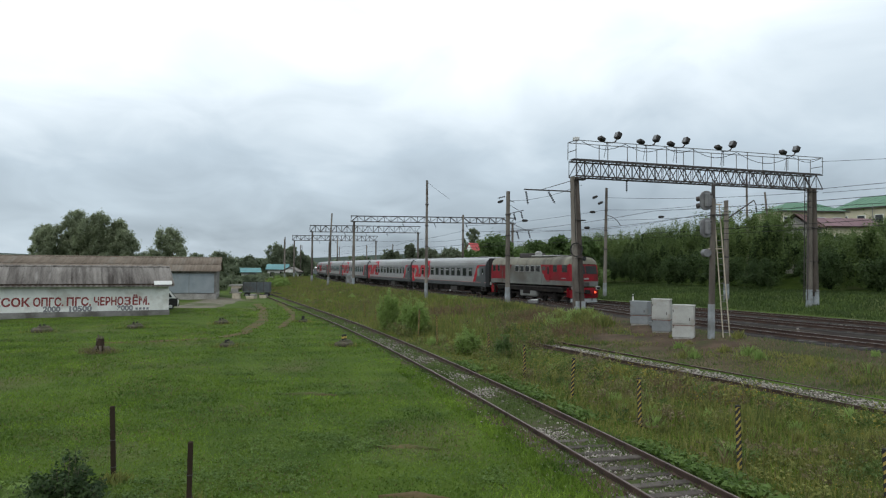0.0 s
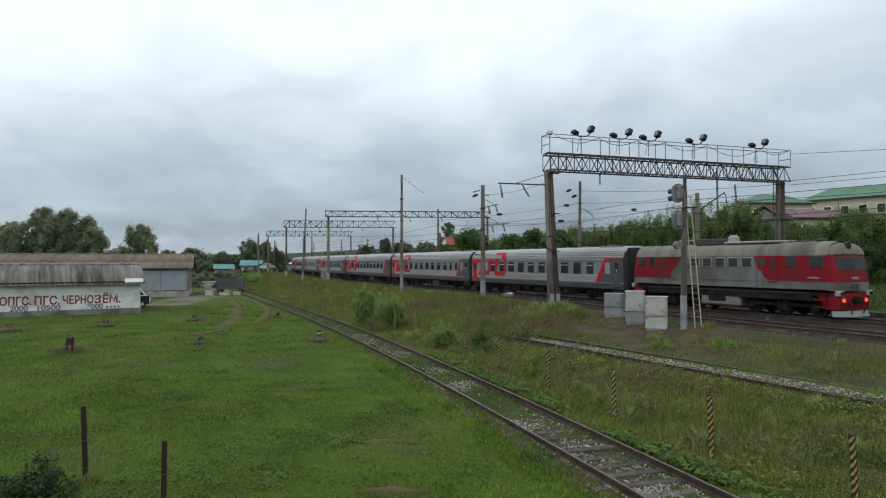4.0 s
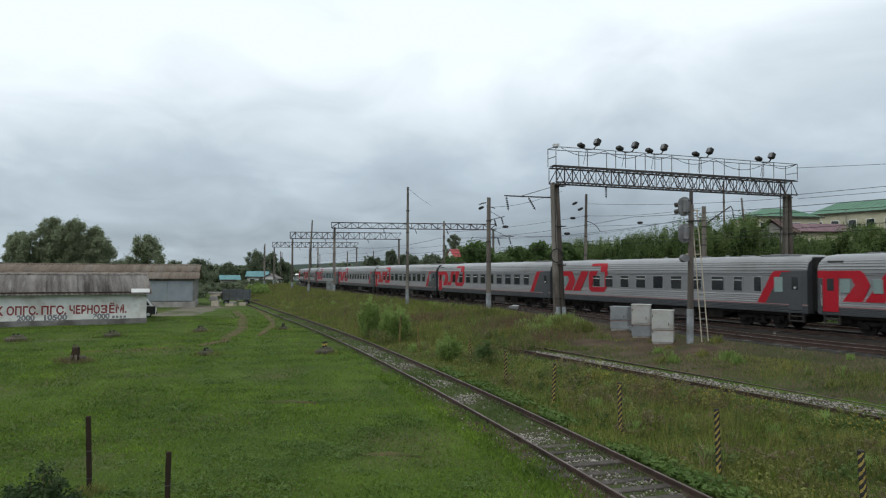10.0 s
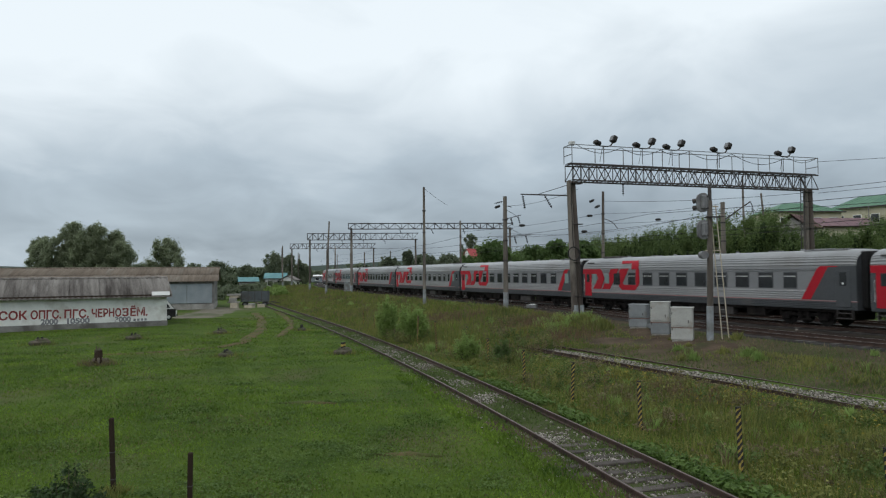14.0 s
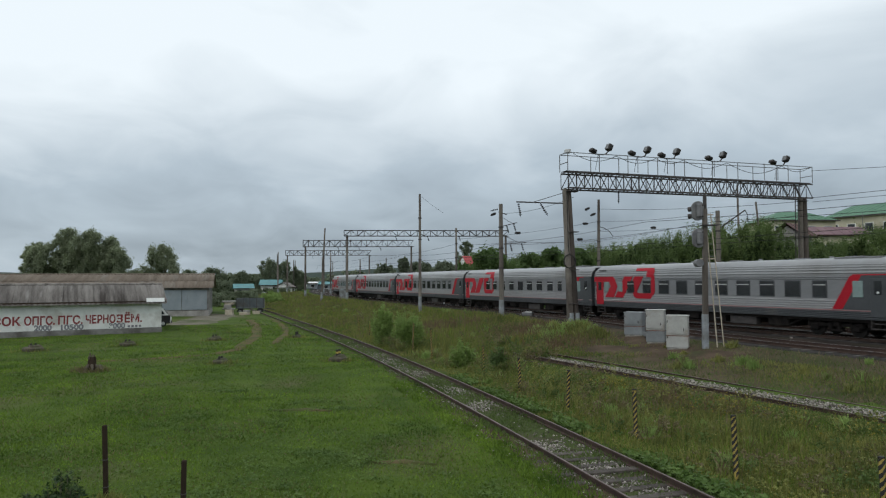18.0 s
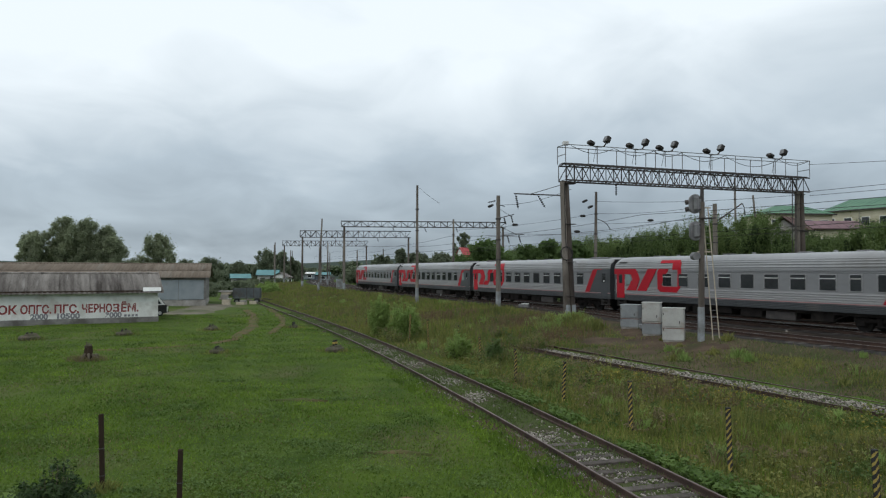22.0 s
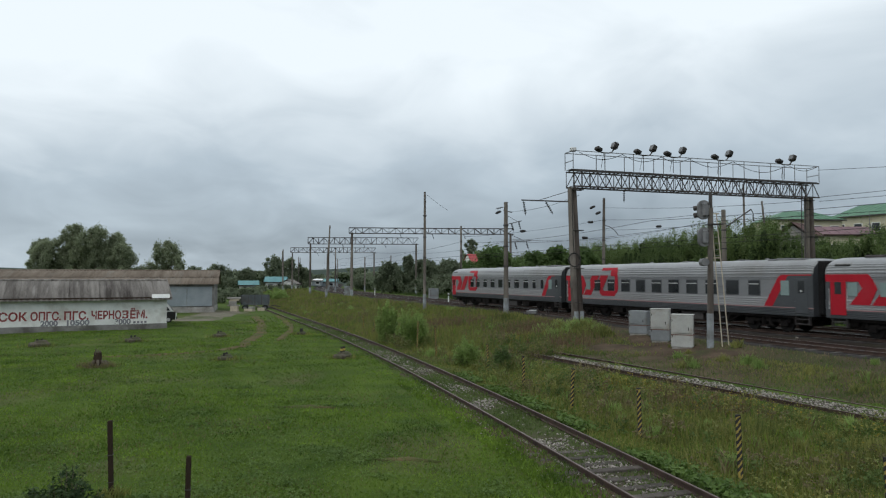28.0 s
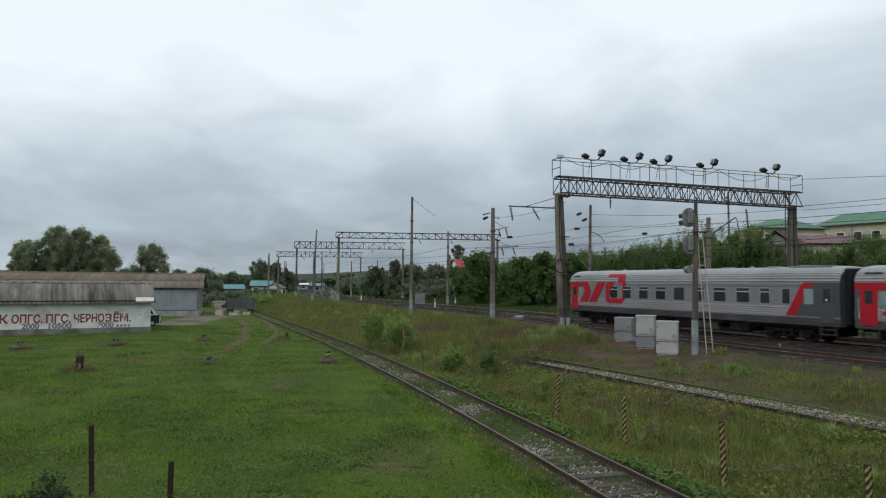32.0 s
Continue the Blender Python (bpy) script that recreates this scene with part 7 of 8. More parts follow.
def weeds():
    rs = np.random.RandomState(80)
    n = 490000
    y = 8 * (205 / 8) ** rs.rand(n)
    a, b = x_siding(y) + 1.15, x_main(y) - 4.5 - 6.6 * smooth01((72 - y) / 42)
    b = np.where(y < 60, np.minimum(b, x_spur(y) + 14), b)
    x = a + rs.rand(n) * (b - a)
    d = np.abs(x - x_spur(y))
    keep = ((d > 1.15) | (y > 34.5 + 3.5 * rs.rand(n))) & (rs.rand(n) < 0.3 + 0.7 * patchy(x, y, 0.45)) & (rs.rand(n) > 1.02 * worn(x, y))
    x, y = x[keep], y[keep]
    f = (x - x_siding(y)) / np.maximum(x_main(y) - x_siding(y), 1)
    beyond = (x > x_spur(y)) & (y < 42)
    h = (0.09 + 0.34 * rs.rand(len(x)) ** 2) * (0.35 + 0.75 * patchy(x, y, 0.23) + 0.8 * patchy(x + 4, y, 1.3) ** 2) * np.where(beyond, 0.38, 1.0) * np.clip((x - x_siding(y)) / 3.0, 0.25, 1.0)
    near_spur = np.clip((np.abs(x - x_spur(y)) - 1.0) / 3.0, 0.22, 1.0)
    h = np.where(y < 36, h * near_spur, h * 1.15) * (0.9 + 0.1 * smooth01((y - 18) / 20))
    w = 0.0028 + 0.0005 * y
    kind = 0.55 * rs.rand(len(x)) + 0.75 * (0.6 * patchy(x + 9, y, 0.42) + 0.4 * patchy(x, y + 5, 1.1)) - 0.03 + 0.06 * smooth01((y - 50) / 14)
    for cx, cy, r in RUSTY:
        kind = kind + 0.24 * np.exp(-((x - cx) ** 2 + (y - cy) ** 2) / r ** 2)
    for lo, hi, mat, nm, lb in ((-1, 0.56, "weed", "weeds", "tall green weeds between the tracks"), (0.56, 0.72, "weed_yellow", "yellow_weeds", "yellowish flowering weeds between the tracks"), (0.72, 0.84, "blade", "tall_grass", "fresh tall grass between the tracks"), (0.84, 3, "weed_dry", "dry_grass", "brown dry grass stalks between the tracks")):
        k = (kind > lo) & (kind <= hi)
        blades(nm, lb, x[k], y[k], h[k] * (1.15 if mat == "weed_dry" else 1), w[k] * (0.7 if mat == "weed_dry" else 1), mat, 81 + int(lo * 10), 0.32)
    n = 7000
    y = 10 + 45 * rs.rand(n)
    x = x_siding(y) + 2.0 + rs.rand(n) * (x_spur(y) - x_siding(y) - 3.0)
    k = (patchy(x, y, 0.5) > 0.62) & (x < x_spur(y) - 1.4)
    x, y = x[k], y[k]
    z = ground_z(x, y) + 0.22 + 0.3 * rs.rand(len(x))
    tagged(new("wild_flowers", leaf_mesh("wild_flowers", np.stack([x, y, z - 0.12], 1), 0.016, M["flower"], rs)), "small yellow wild flowers among the weeds", "flowers", kind="stuff")
    for fx, fy, wd in ((9.9, 22.0, 1.3), (3.8, 42.8, 0.8), (5.2, 44.2, 0.8), (12.6, 17.5, 1.0), (7.6, 26.5, 0.9)):
        n = 420
        x, y = fx + wd * rs.randn(n), fy + wd * rs.randn(n)
        k = np.abs(x - x_spur(y)) > 1.1
        x, y = x[k], y[k]
        tagged(new("wild_flowers", leaf_mesh("wild_flowers", np.stack([x, y, ground_z(x, y) + 0.15 + 0.3 * rs.rand(len(x))], 1), 0.028, M["flower"], rs)), "cluster of yellow flowering weeds", "flowers", kind="stuff")
    # rusty seed heads of sorrel in loose stands
    for cx, cy, r in RUSTY:
        n = int(380 * r)
        x, y = cx + 0.8 * r * rs.randn(n), cy + 0.8 * r * rs.randn(n)
        k = np.abs(x - x_spur(y)) > np.where(y < 36, 1.2, 0.0)
        x, y = x[k], y[k]
        hh = (0.3 + 0.35 * rs.rand(len(x))) * np.clip(y / 36, 0.7, 1.1)
        blades("sorrel", "rusty sorrel stalks among the weeds", x, y, hh, 0.004 + 0.0004 * y, "sorrel", 140 + int(cy), 0.25, "weeds")
        tagged(new("sorrel", leaf_mesh("sorrel", np.stack([x, y, ground_z(x, y) + hh * (0.7 + 0.3 * rs.rand(len(x)))], 1), 0.026, M["sorrel"], rs)), "rusty seed heads of sorrel", "weeds", kind="stuff")
    # fine leaves and seed heads among the stalks
    n = 70000
    y = 9 * (60 / 9) ** rs.rand(n)
    x = x_siding(y) + 1.5 + rs.rand(n) * (np.where(y < 41, x_spur(y) - 1.5, x_main(y) - 12) - x_siding(y) - 1.5)
    z = ground_z(x, y) + (0.03 + 0.26 * rs.rand(n) ** 1.8) * (0.4 + 0.9 * patchy(x + 4, y, 1.3)) * np.clip((x - x_siding(y) - 1.0) / 2.0, 0.25, 1.0)
    q = patchy(x, y, 0.7) + 0.4 * rs.rand(n)
    for lo, hi, mt, lb in ((-1, 0.62, "weed_yellow", "small fresh leaves among the weeds"), (0.62, 0.86, "weed", "small olive leaves among the weeds"), (0.86, 3, "weed_yellow", "yellowish leaves and seed heads among the weeds")):
        k = (q > lo) & (q <= hi)
        pts = np.stack([x[k], y[k], z[k]], 1)
        up = np.tile((0.0, 0.0, 1.0), (k.sum(), 1))
        tagged(new("weed_leaves", leaf_mesh("weed_leaves", pts, 0.024, M[mt], rs, up)), lb, "weeds", kind="stuff")
    # leafy stalks of docks and mugwort in loose clumps
    q = 300
    yc = 13 * (80 / 13) ** rs.rand(q)
    xa, xb = x_siding(yc) + 2.2, np.where(yc < 36, x_spur(yc) - 1.6, x_main(yc) - 7.0 - 6.6 * smooth01((72 - yc) / 42))
    xc = xa + (xb - xa) * rs.rand(q)
    yc[:26] = 35.5 + 3.0 * rs.rand(26)
    xc[:26] = x_spur(yc[:26]) + 1.3 * rs.randn(26)
    # round the feet of the two bushes, and at the spur's end
    xc[26:62], yc[26:62] = -2.7 + 1.5 * rs.randn(36), 44.6 + 1.5 * rs.randn(36)
    xc[26:62] = np.maximum(xc[26:62], x_siding(yc[26:62]) + 1.9)
    xc[62:86], yc[62:86] = 4.4 + 1.2 * rs.randn(24), 42.6 + 1.2 * rs.randn(24)
    hc = (0.45 + 0.55 * rs.rand(q)) * np.clip(yc / 34, 0.45, 1.05)
    per = 170
    for j, (mt, lb) in enumerate((("weed", "olive leafy stalks among the weeds"), ("verge_light", "fresh green leafy stalks among the weeds"), ("weed_dry", "dry brown dock stalks among the weeds"))):
        c = np.repeat(np.arange(j, q, 3), per)
        stalk = rs.randint(0, 7, len(c))
        a, rad = c * 1.7 + stalk * 0.9, 0.05 + 0.07 * stalk
        f = 0.1 + 0.9 * rs.rand(len(c)) ** 0.7
        x = xc[c] + rad * np.cos(a) * (0.5 + f) + 0.05 * rs.randn(len(c))
        y = yc[c] + rad * np.sin(a) * (0.5 + f) + 0.05 * rs.randn(len(c))
        z = ground_z(x, y) + hc[c] * f * (1 - 0.07 * stalk)
        tagged(new("leafy_stalks", leaf_mesh("leafy_stalks", np.stack([x, y, z], 1), 0.034, M[mt], rs)), lb, "weeds", kind="stuff")
    # tussocks that stand above the rest
    q = 420
    yc = 14 * (110 / 14) ** rs.rand(q)
    xa, xb = x_siding(yc) + 2.0, np.where(yc < 42, x_spur(yc) - 1.8, x_main(yc) - 5.5 - 6.6 * smooth01((72 - yc) / 42))
    xc = xa + rs.rand(q) * (xb - xa)
    size = (0.2 + 0.3 * rs.rand(q)) * np.where(yc < 30, 0.75, 1.0)
    # a stand of tall grass before the gantry's foot, and clumps on the bank
    xc[:60], yc[:60], size[:60] = 6.6 + 3.8 * rs.rand(60), 42 + 7 * rs.rand(60), 0.45 + 0.25 * rs.rand(60)
    yc[60:120] = 14 + 22 * rs.rand(60)
    xc[60:120], size[60:120] = x_spur(yc[60:120]) + 2.2 + 6.5 * rs.rand(60), 0.22 + 0.2 * rs.rand(60)
    size = size * (1 - 0.9 * worn(xc, yc))
    for j, (mt, lb) in enumerate((("weed", "taller green tussocks among the weeds"), ("weed_dry", "brown tussocks of dry grass"), ("leaf_light", "light green leafy tussocks"))):
        c = np.repeat(np.arange(q)[(0, 5, 2)[j]::(3, 6, 3)[j]], 110)
        a, rad = rs.rand(len(c)) * 6.28, np.abs(rs.randn(len(c))) * 0.55 * size[c]
        hh = (0.35 + 0.65 * rs.rand(len(c))) * size[c] * 1.25 * np.exp(-(rad / (size[c] + 0.1)) ** 2)
        blades("tussocks", lb, xc[c] + rad * np.cos(a), yc[c] + rad * np.sin(a), hh + 0.05, 0.006 + 0.0005 * yc[c], mt, 130 + j, 0.6)
    # short turf on the bank and beside the spur
    n = 170000
    y = 6 * (52 / 6) ** rs.rand(n)
    x = x_spur(y) - 3.2 + rs.rand(n) * (x_main(y) - 8.6 - x_spur(y) + 3.2)
    bare = np.exp(-(((x - 11.0 + 0.42 * (y - 36)) / 1.9) ** 2 + ((y - 35) / 8) ** 2))
    k = (np.abs(x - x_spur(y)) > 1.0 - 0.6 * (rs.rand(n) < 0.06)) & (rs.rand(n) < (0.32 + 0.68 * patchy(x, y, 0.6) * patchy(x, y + 3, 1.1)) * (1 - 0.75 * np.minimum(1.0, 1.15 * bare)) * (1 - worn(x, y))) & (y > 6)
    x, y = x[k], y[k]
    dry = rs.rand(len(x)) < 0.12 + 0.3 * patchy(x, y, 0.37) ** 2
    for k, mt, lb in ((~dry, "verge_light", "short trodden grass on the bank"), (dry, "weed_dry", "withered grass on the bank")):
        blades("bank_grass", lb, x[k], y[k], 0.05 + 0.15 * rs.rand(k.sum()) ** 1.5, 0.004 + 0.0003 * y[k], mt, 95, 0.8)
    # broad leaves along the shoulder of the siding
    n = 12000
    y = 7 + 26 * rs.rand(n) ** 1.5
    x = x_siding(y) + 1.1 + np.abs(rs.randn(n)) * 0.4
    k = patchy(x, y, 1.3) > 0.4
    x, y = x[k], y[k]
    tagged(new("burdock", leaf_mesh("burdock", np.stack([x, y, ground_z(x, y) + 0.02 + 0.14 * rs.rand(len(x))], 1), 0.06, M["clover"], rs, np.tile((0.0, 0.0, 1.2), (len(x), 1)))), "broad-leaved weeds along the siding shoulder", "weeds", kind="stuff")
    # grass beyond the tracks
    n = 85000
    y = 25 + 125 * rs.rand(n) ** 1.3
    x = x_main(y) + (9.5 + 17 * rs.rand(n)) / 0.91
    blades("verge_grass", "long green grass on the verge beyond the tracks", x, y, 0.1 + 0.26 * rs.rand(n), 0.013 + 0.0005 * y, "verge", 90, 0.6)


lawn()
weeds()


# ------------------------------------------------------------ houses on and beyond the bank
def house(name, label, x, y, base, w, d, wall_h, roof_h, rz, wall, roof, storeys, cols, hip=0.0, chimney=True, over=0.5):
    """Walls with real openings' frames and panes, a pitched or hipped roof; front faces -y."""
    t = thing(name, label, "house", pose(x, y, base, 0, 0, rz))
    part("wall", Mesh().box((0, 0, wall_h / 2), (w, d, wall_h), ch=0.03), M[wall], t)
    W, D = w / 2 + over, d / 2 + over
    hw = W * hip
    rf = [(-W, -D, wall_h), (W, -D, wall_h), (W, D, wall_h), (-W, D, wall_h), (-W + hw, 0, wall_h + roof_h), (W - hw, 0, wall_h + roof_h)]
    r = part("roof", Mesh().add(rf, [(0, 1, 5, 4), (2, 3, 4, 5), (3, 2, 1, 0)] + ([(3, 0, 4), (1, 2, 5)] if hip else [])), M[roof], t)
    if not hip:
        for e in (-1, 1):
            x0 = e * w / 2
            part("gable", Mesh().add([(x0 - e * 0.25 * k, q, z_) for k in (0, 1) for q, z_ in ((-d / 2, wall_h), (d / 2, wall_h), (0, wall_h + roof_h * d / (d + 2 * over) - 0.02))],
                                     [(0, 1, 2), (5, 4, 3), (0, 2, 5, 3), (2, 1, 4, 5), (1, 0, 3, 4)]), M[wall], t)
    part("eave", Mesh().box((0, -D, wall_h - 0.02), (2 * W, 0.08, 0.24), ch=0.02), M["steel_dark" if roof == "roof_green" else "wood_grey"], r)
    n = max(3, int(w / 1.2))
    for i in range(n + 1):
        f = i / n
        a = Vector((-W + 2 * W * f, -D, wall_h + 0.02))
        b = Vector((-W + hw + (2 * W - 2 * hw) * f, 0, wall_h + roof_h + 0.02))
        part("seam", Mesh().beam(a, b, 0.05, 0.06), M[roof], r)
    for s in range(storeys):
        zc = wall_h * (s + 0.55) / storeys
        for c in range(cols):
            xc = -w / 2 + w * (c + 0.5) / cols
            win = part("window", Mesh().box((xc, -d / 2 - 0.02, zc), (min(1.5, w / cols * 0.62), 0.1, min(1.7, wall_h / storeys * 0.55)), ch=0.02), M["white_paint"], t)
            part("pane", Mesh().box((xc, -d / 2 - 0.06, zc), (min(1.5, w / cols * 0.62) - 0.2, 0.06, min(1.7, wall_h / storeys * 0.55) - 0.2)), M["glass_dark"], win)
            part("sill", Mesh().box((xc, -d / 2 - 0.1, zc - min(1.7, wall_h / storeys * 0.55) / 2 - 0.04), (min(1.5, w / cols * 0.62) + 0.1, 0.2, 0.06)), M["white_paint"], win)
    if chimney:
        part("chimney", Mesh().box((w * 0.22, 0.6, wall_h + roof_h * 0.9), (0.6, 0.6, 1.5), ch=0.03), M["brick_wall"], t)
    return t


house("school_building", "cream two-storey building with a green metal roof on the bank", 60.9, 115.8, 6.4, 11.4, 7.4, 7.8, 1.8, 4, "plaster", "roof_green", 2, 4, hip=0.66, chimney=False)
house("school_building", "long cream building with a green metal roof behind scrub", 87.6, 115.3, 6.3, 34, 13, 9.5, 2.6, -60, "plaster", "roof_green", 2, 11, hip=0.12, chimney=False)
house("outbuilding", "low building with a faded mauve roof above the scrub", 60.6, 103, 6.0, 7.6, 6, 4.9, 1.5, 0, "plaster", "roof_mauve", 1, 3, chimney=False)
house("outbuilding", "small shed with a dark brown gabled roof in the scrub", 45.7, 86.5, 4.0, 3.2, 3.6, 5.8, 1.8, 40, "brick_wall", "roof_brown", 1, 1, chimney=False)
house("cottage", "small white cottage with a bright red roof among trees", 10.5, 232, 1.9, 5.2, 3.8, 7.65, 3.2, 50, "whitewash", "roof_red", 2, 2, chimney=False, over=0.25)
house("cottage", "small house with a turquoise roof by the line", -49.5, 204, 0.3, 5.6, 6, 2.9, 1.7, 8, "whitewash", "roof_teal", 1, 2, chimney=False)
house("cottage", "white gabled hut beside the turquoise roof", -45.0, 202, 0.3, 3.2, 5, 2.3, 1.5, 80, "whitewash", "asbestos", 1, 1, chimney=False)
house("cottage", "low hut with a green-blue roof beyond the yard", -57.6, 203, 0.0, 5.0, 5, 2.3, 1.4, 20, "brick_wall", "roof_teal", 1, 2, chimney=False)
house("cottage", "low shed with a turquoise roof beside the far tracks", -45.5, 268, 0.8, 9.0, 5, 2.2, 1.2, 5, "sheet_metal", "roof_teal", 1, 2, chimney=False)
# two sheds added for bright spots of unknown origin, hence the white roofs
house("cottage", "stand-in shed, white roof for a bright spot beside the far tracks", -55.6, 255, 1.6, 4.5, 4, 2.0, 0.7, 0, "brick_wall", "white_paint", 1, 1, chimney=False)
house("cottage", "stand-in shed, white roof for a bright spot by the far curve", -49.0, 262, 1.5, 6.0, 4, 2.0, 0.7, 4, "sheet_metal", "white_paint", 1, 2, chimney=False)
house("cottage", "small dark-roofed house among the far trees", 26, 196, 2.5, 7.5, 7, 3.4, 2.4, -20, "brick_wall", "asbestos_brown", 1, 2)


def aerial(x, y, z0, z1, label):
    t = thing("roof_aerial", label, "aerial", pose(x, y, z0))
    h = z1 - z0
    part("mast", Mesh().cyl((0, 0, 0), (0, 0, h), 0.06, 0.04, 6), M["steel_grey"], t)
    for a in (0.6, 2.6, 4.7):
        part("stay", Mesh().cyl((0, 0, h * 0.5), (math.cos(a) * 1.6, math.sin(a) * 1.6, 0), 0.03, n=4), M["steel_grey"], t)


aerial(62.8, 99.0, 10.9, 14.3, "thin steel aerial with stays beside the mauve roof")


# ------------------------------------------------------------ yard clutter on the left
def slab_pile(x, y, rz, label, courses):
    """courses: width, depth, height and sideways shift of each piece, from the ground up."""
    t = thing("slab_stack", label, "concrete slabs", pose(x, y, gz(x, y) - 0.03, 0, 0, rz))
    z = 0.0
    for k, (w, d, h, s) in enumerate(courses):
        part("slab", Mesh().box((s, 0.05 * (k % 2), z + h / 2), (w, d, h), 0.06 * (k % 3 - 1), ch=0.03), M["wood_pale" if k % 3 == 0 else "concrete"], t)
        z += h


slab_pile(-27.6, 90.5, 8, "stack of pale concrete blocks with overhanging slabs", ((0.95, 0.9, 0.75, 0.1), (1.55, 1.0, 0.16, 0.0), (0.95, 0.9, 0.5, -0.1), (1.15, 0.9, 0.3, 0.1), (1.7, 1.0, 0.22, 0.05)))
slab_pile(-25.6, 91.0, -12, "low heap of broken concrete blocks beside the stack", ((1.2, 0.9, 0.35, 0.0), (0.8, 0.6, 0.3, 0.25)))
slab_pile(-24.5, 92.5, 25, "pale block lying in the grass", ((0.9, 0.6, 0.45, 0.0),))


def trailer(x, y, rz):
    t = thing("farm_trailer", "grey flatbed farm trailer with low sides parked by the siding", "trailer", pose(x, y, gz(x, y) - 0.42, 0, 0, rz))
    part("bed", Mesh().box((0, 0, 0.95), (4.0, 2.2, 0.14), ch=0.02), M["trailer_paint"], t)
    for sy in (-1.08, 1.08):
        part("side_board", Mesh().box((0, sy, 1.72), (4.0, 0.06, 1.3), ch=0.01), M["trailer_paint"], t)
        for k in range(5):
            part("stanchion", Mesh().box((-1.9 + 0.95 * k, sy * 1.04, 1.7), (0.08, 0.06, 1.5)), M["steel_dark"], t)
    for sx in (-1.98, 1.98):
        part("end_board", Mesh().box((sx, 0, 1.72), (0.06, 2.1, 1.3), ch=0.01), M["trailer_paint"], t)
    for sx in (-1.4, 1.4):
        for sy in (-0.9, 0.9):
            w = part("wheel", Mesh().cyl((sx, sy - 0.13, 0.45), (sx, sy + 0.13, 0.45), 0.45, 0.45, 16), M["rubber"], t)
            part("rim", Mesh().cyl((sx, sy - 0.14, 0.45), (sx, sy + 0.14, 0.45), 0.24, 0.24, 12), M["steel_grey"], w)
    part("drawbar", Mesh().beam((2.3, 0.5, 0.85), (3.7, 0, 0.6), 0.1).beam((2.3, -0.5, 0.85), (3.7, 0, 0.6), 0.1), M["steel_dark"], t)


trailer(-27.6, 101.0, 12)


def van(x, y, rz):
    t = thing("delivery_van", "small white van with dark windows parked behind the shed", "van", pose(x, y, gz(x, y), 0, 0, rz))
    prof = [(-2.0, 0.35), (2.0, 0.35), (2.1, 0.9), (1.75, 1.15), (1.25, 1.85), (-1.9, 1.95), (-2.05, 1.2)]
    m = Mesh().extrude(prof, -0.85, 0.85)
    part("body", m, M["white_paint"], t)
    for sy in (-1, 1):
        part("window", Mesh().extrude([(0.45, 1.2), (1.45, 1.2), (1.1, 1.72), (0.45, 1.75)], sy * 0.86 - 0.01, sy * 0.86 + 0.01), M["glass_dark"], t)
        part("window", Mesh().extrude([(-1.7, 1.2), (0.3, 1.2), (0.3, 1.75), (-1.65, 1.78)], sy * 0.86 - 0.01, sy * 0.86 + 0.01), M["glass_dark"], t)
        part("sill", Mesh().box((0, sy * 0.86, 0.7), (3.9, 0.04, 0.8), ch=0.01), M["black"], t)
        part("headlight", Mesh().box((2.06, sy * 0.6, 0.8), (0.08, 0.3, 0.2), ch=0.03), M["steel_light"], t)
        for sx in (-1.3, 1.3):
            w = part("wheel", Mesh().cyl((sx, sy * 0.68, 0.31), (sx, sy * 0.87, 0.31), 0.31, 0.31, 16), M["rubber"], t)
            part("rim", Mesh().cyl((sx, sy * 0.72, 0.31), (sx, sy * 0.885, 0.31), 0.18, 0.17, 12), M["steel_light"], w)
    part("windscreen", Mesh().add([(1.80, -0.75, 1.2), (1.80, 0.75, 1.2), (1.32, 0.7, 1.8), (1.32, -0.7, 1.8), (1.74, -0.75, 1.2), (1.74, 0.75, 1.2), (1.26, 0.7, 1.8), (1.26, -0.7, 1.8)],
                                  [(0, 1, 2, 3), (7, 6, 5, 4), (0, 4, 5, 1), (1, 5, 6, 2), (2, 6, 7, 3), (3, 7, 4, 0)]), M["glass_dark"], t)
    part("bumper", Mesh().box((2.08, 0, 0.45), (0.14, 1.7, 0.2), ch=0.05), M["black"], t)
    part("tail_door", Mesh().box((-2.03, 0, 1.1), (0.06, 1.5, 1.4), ch=0.02), M["black"], t)


van(-28.5, 67.4, 30)


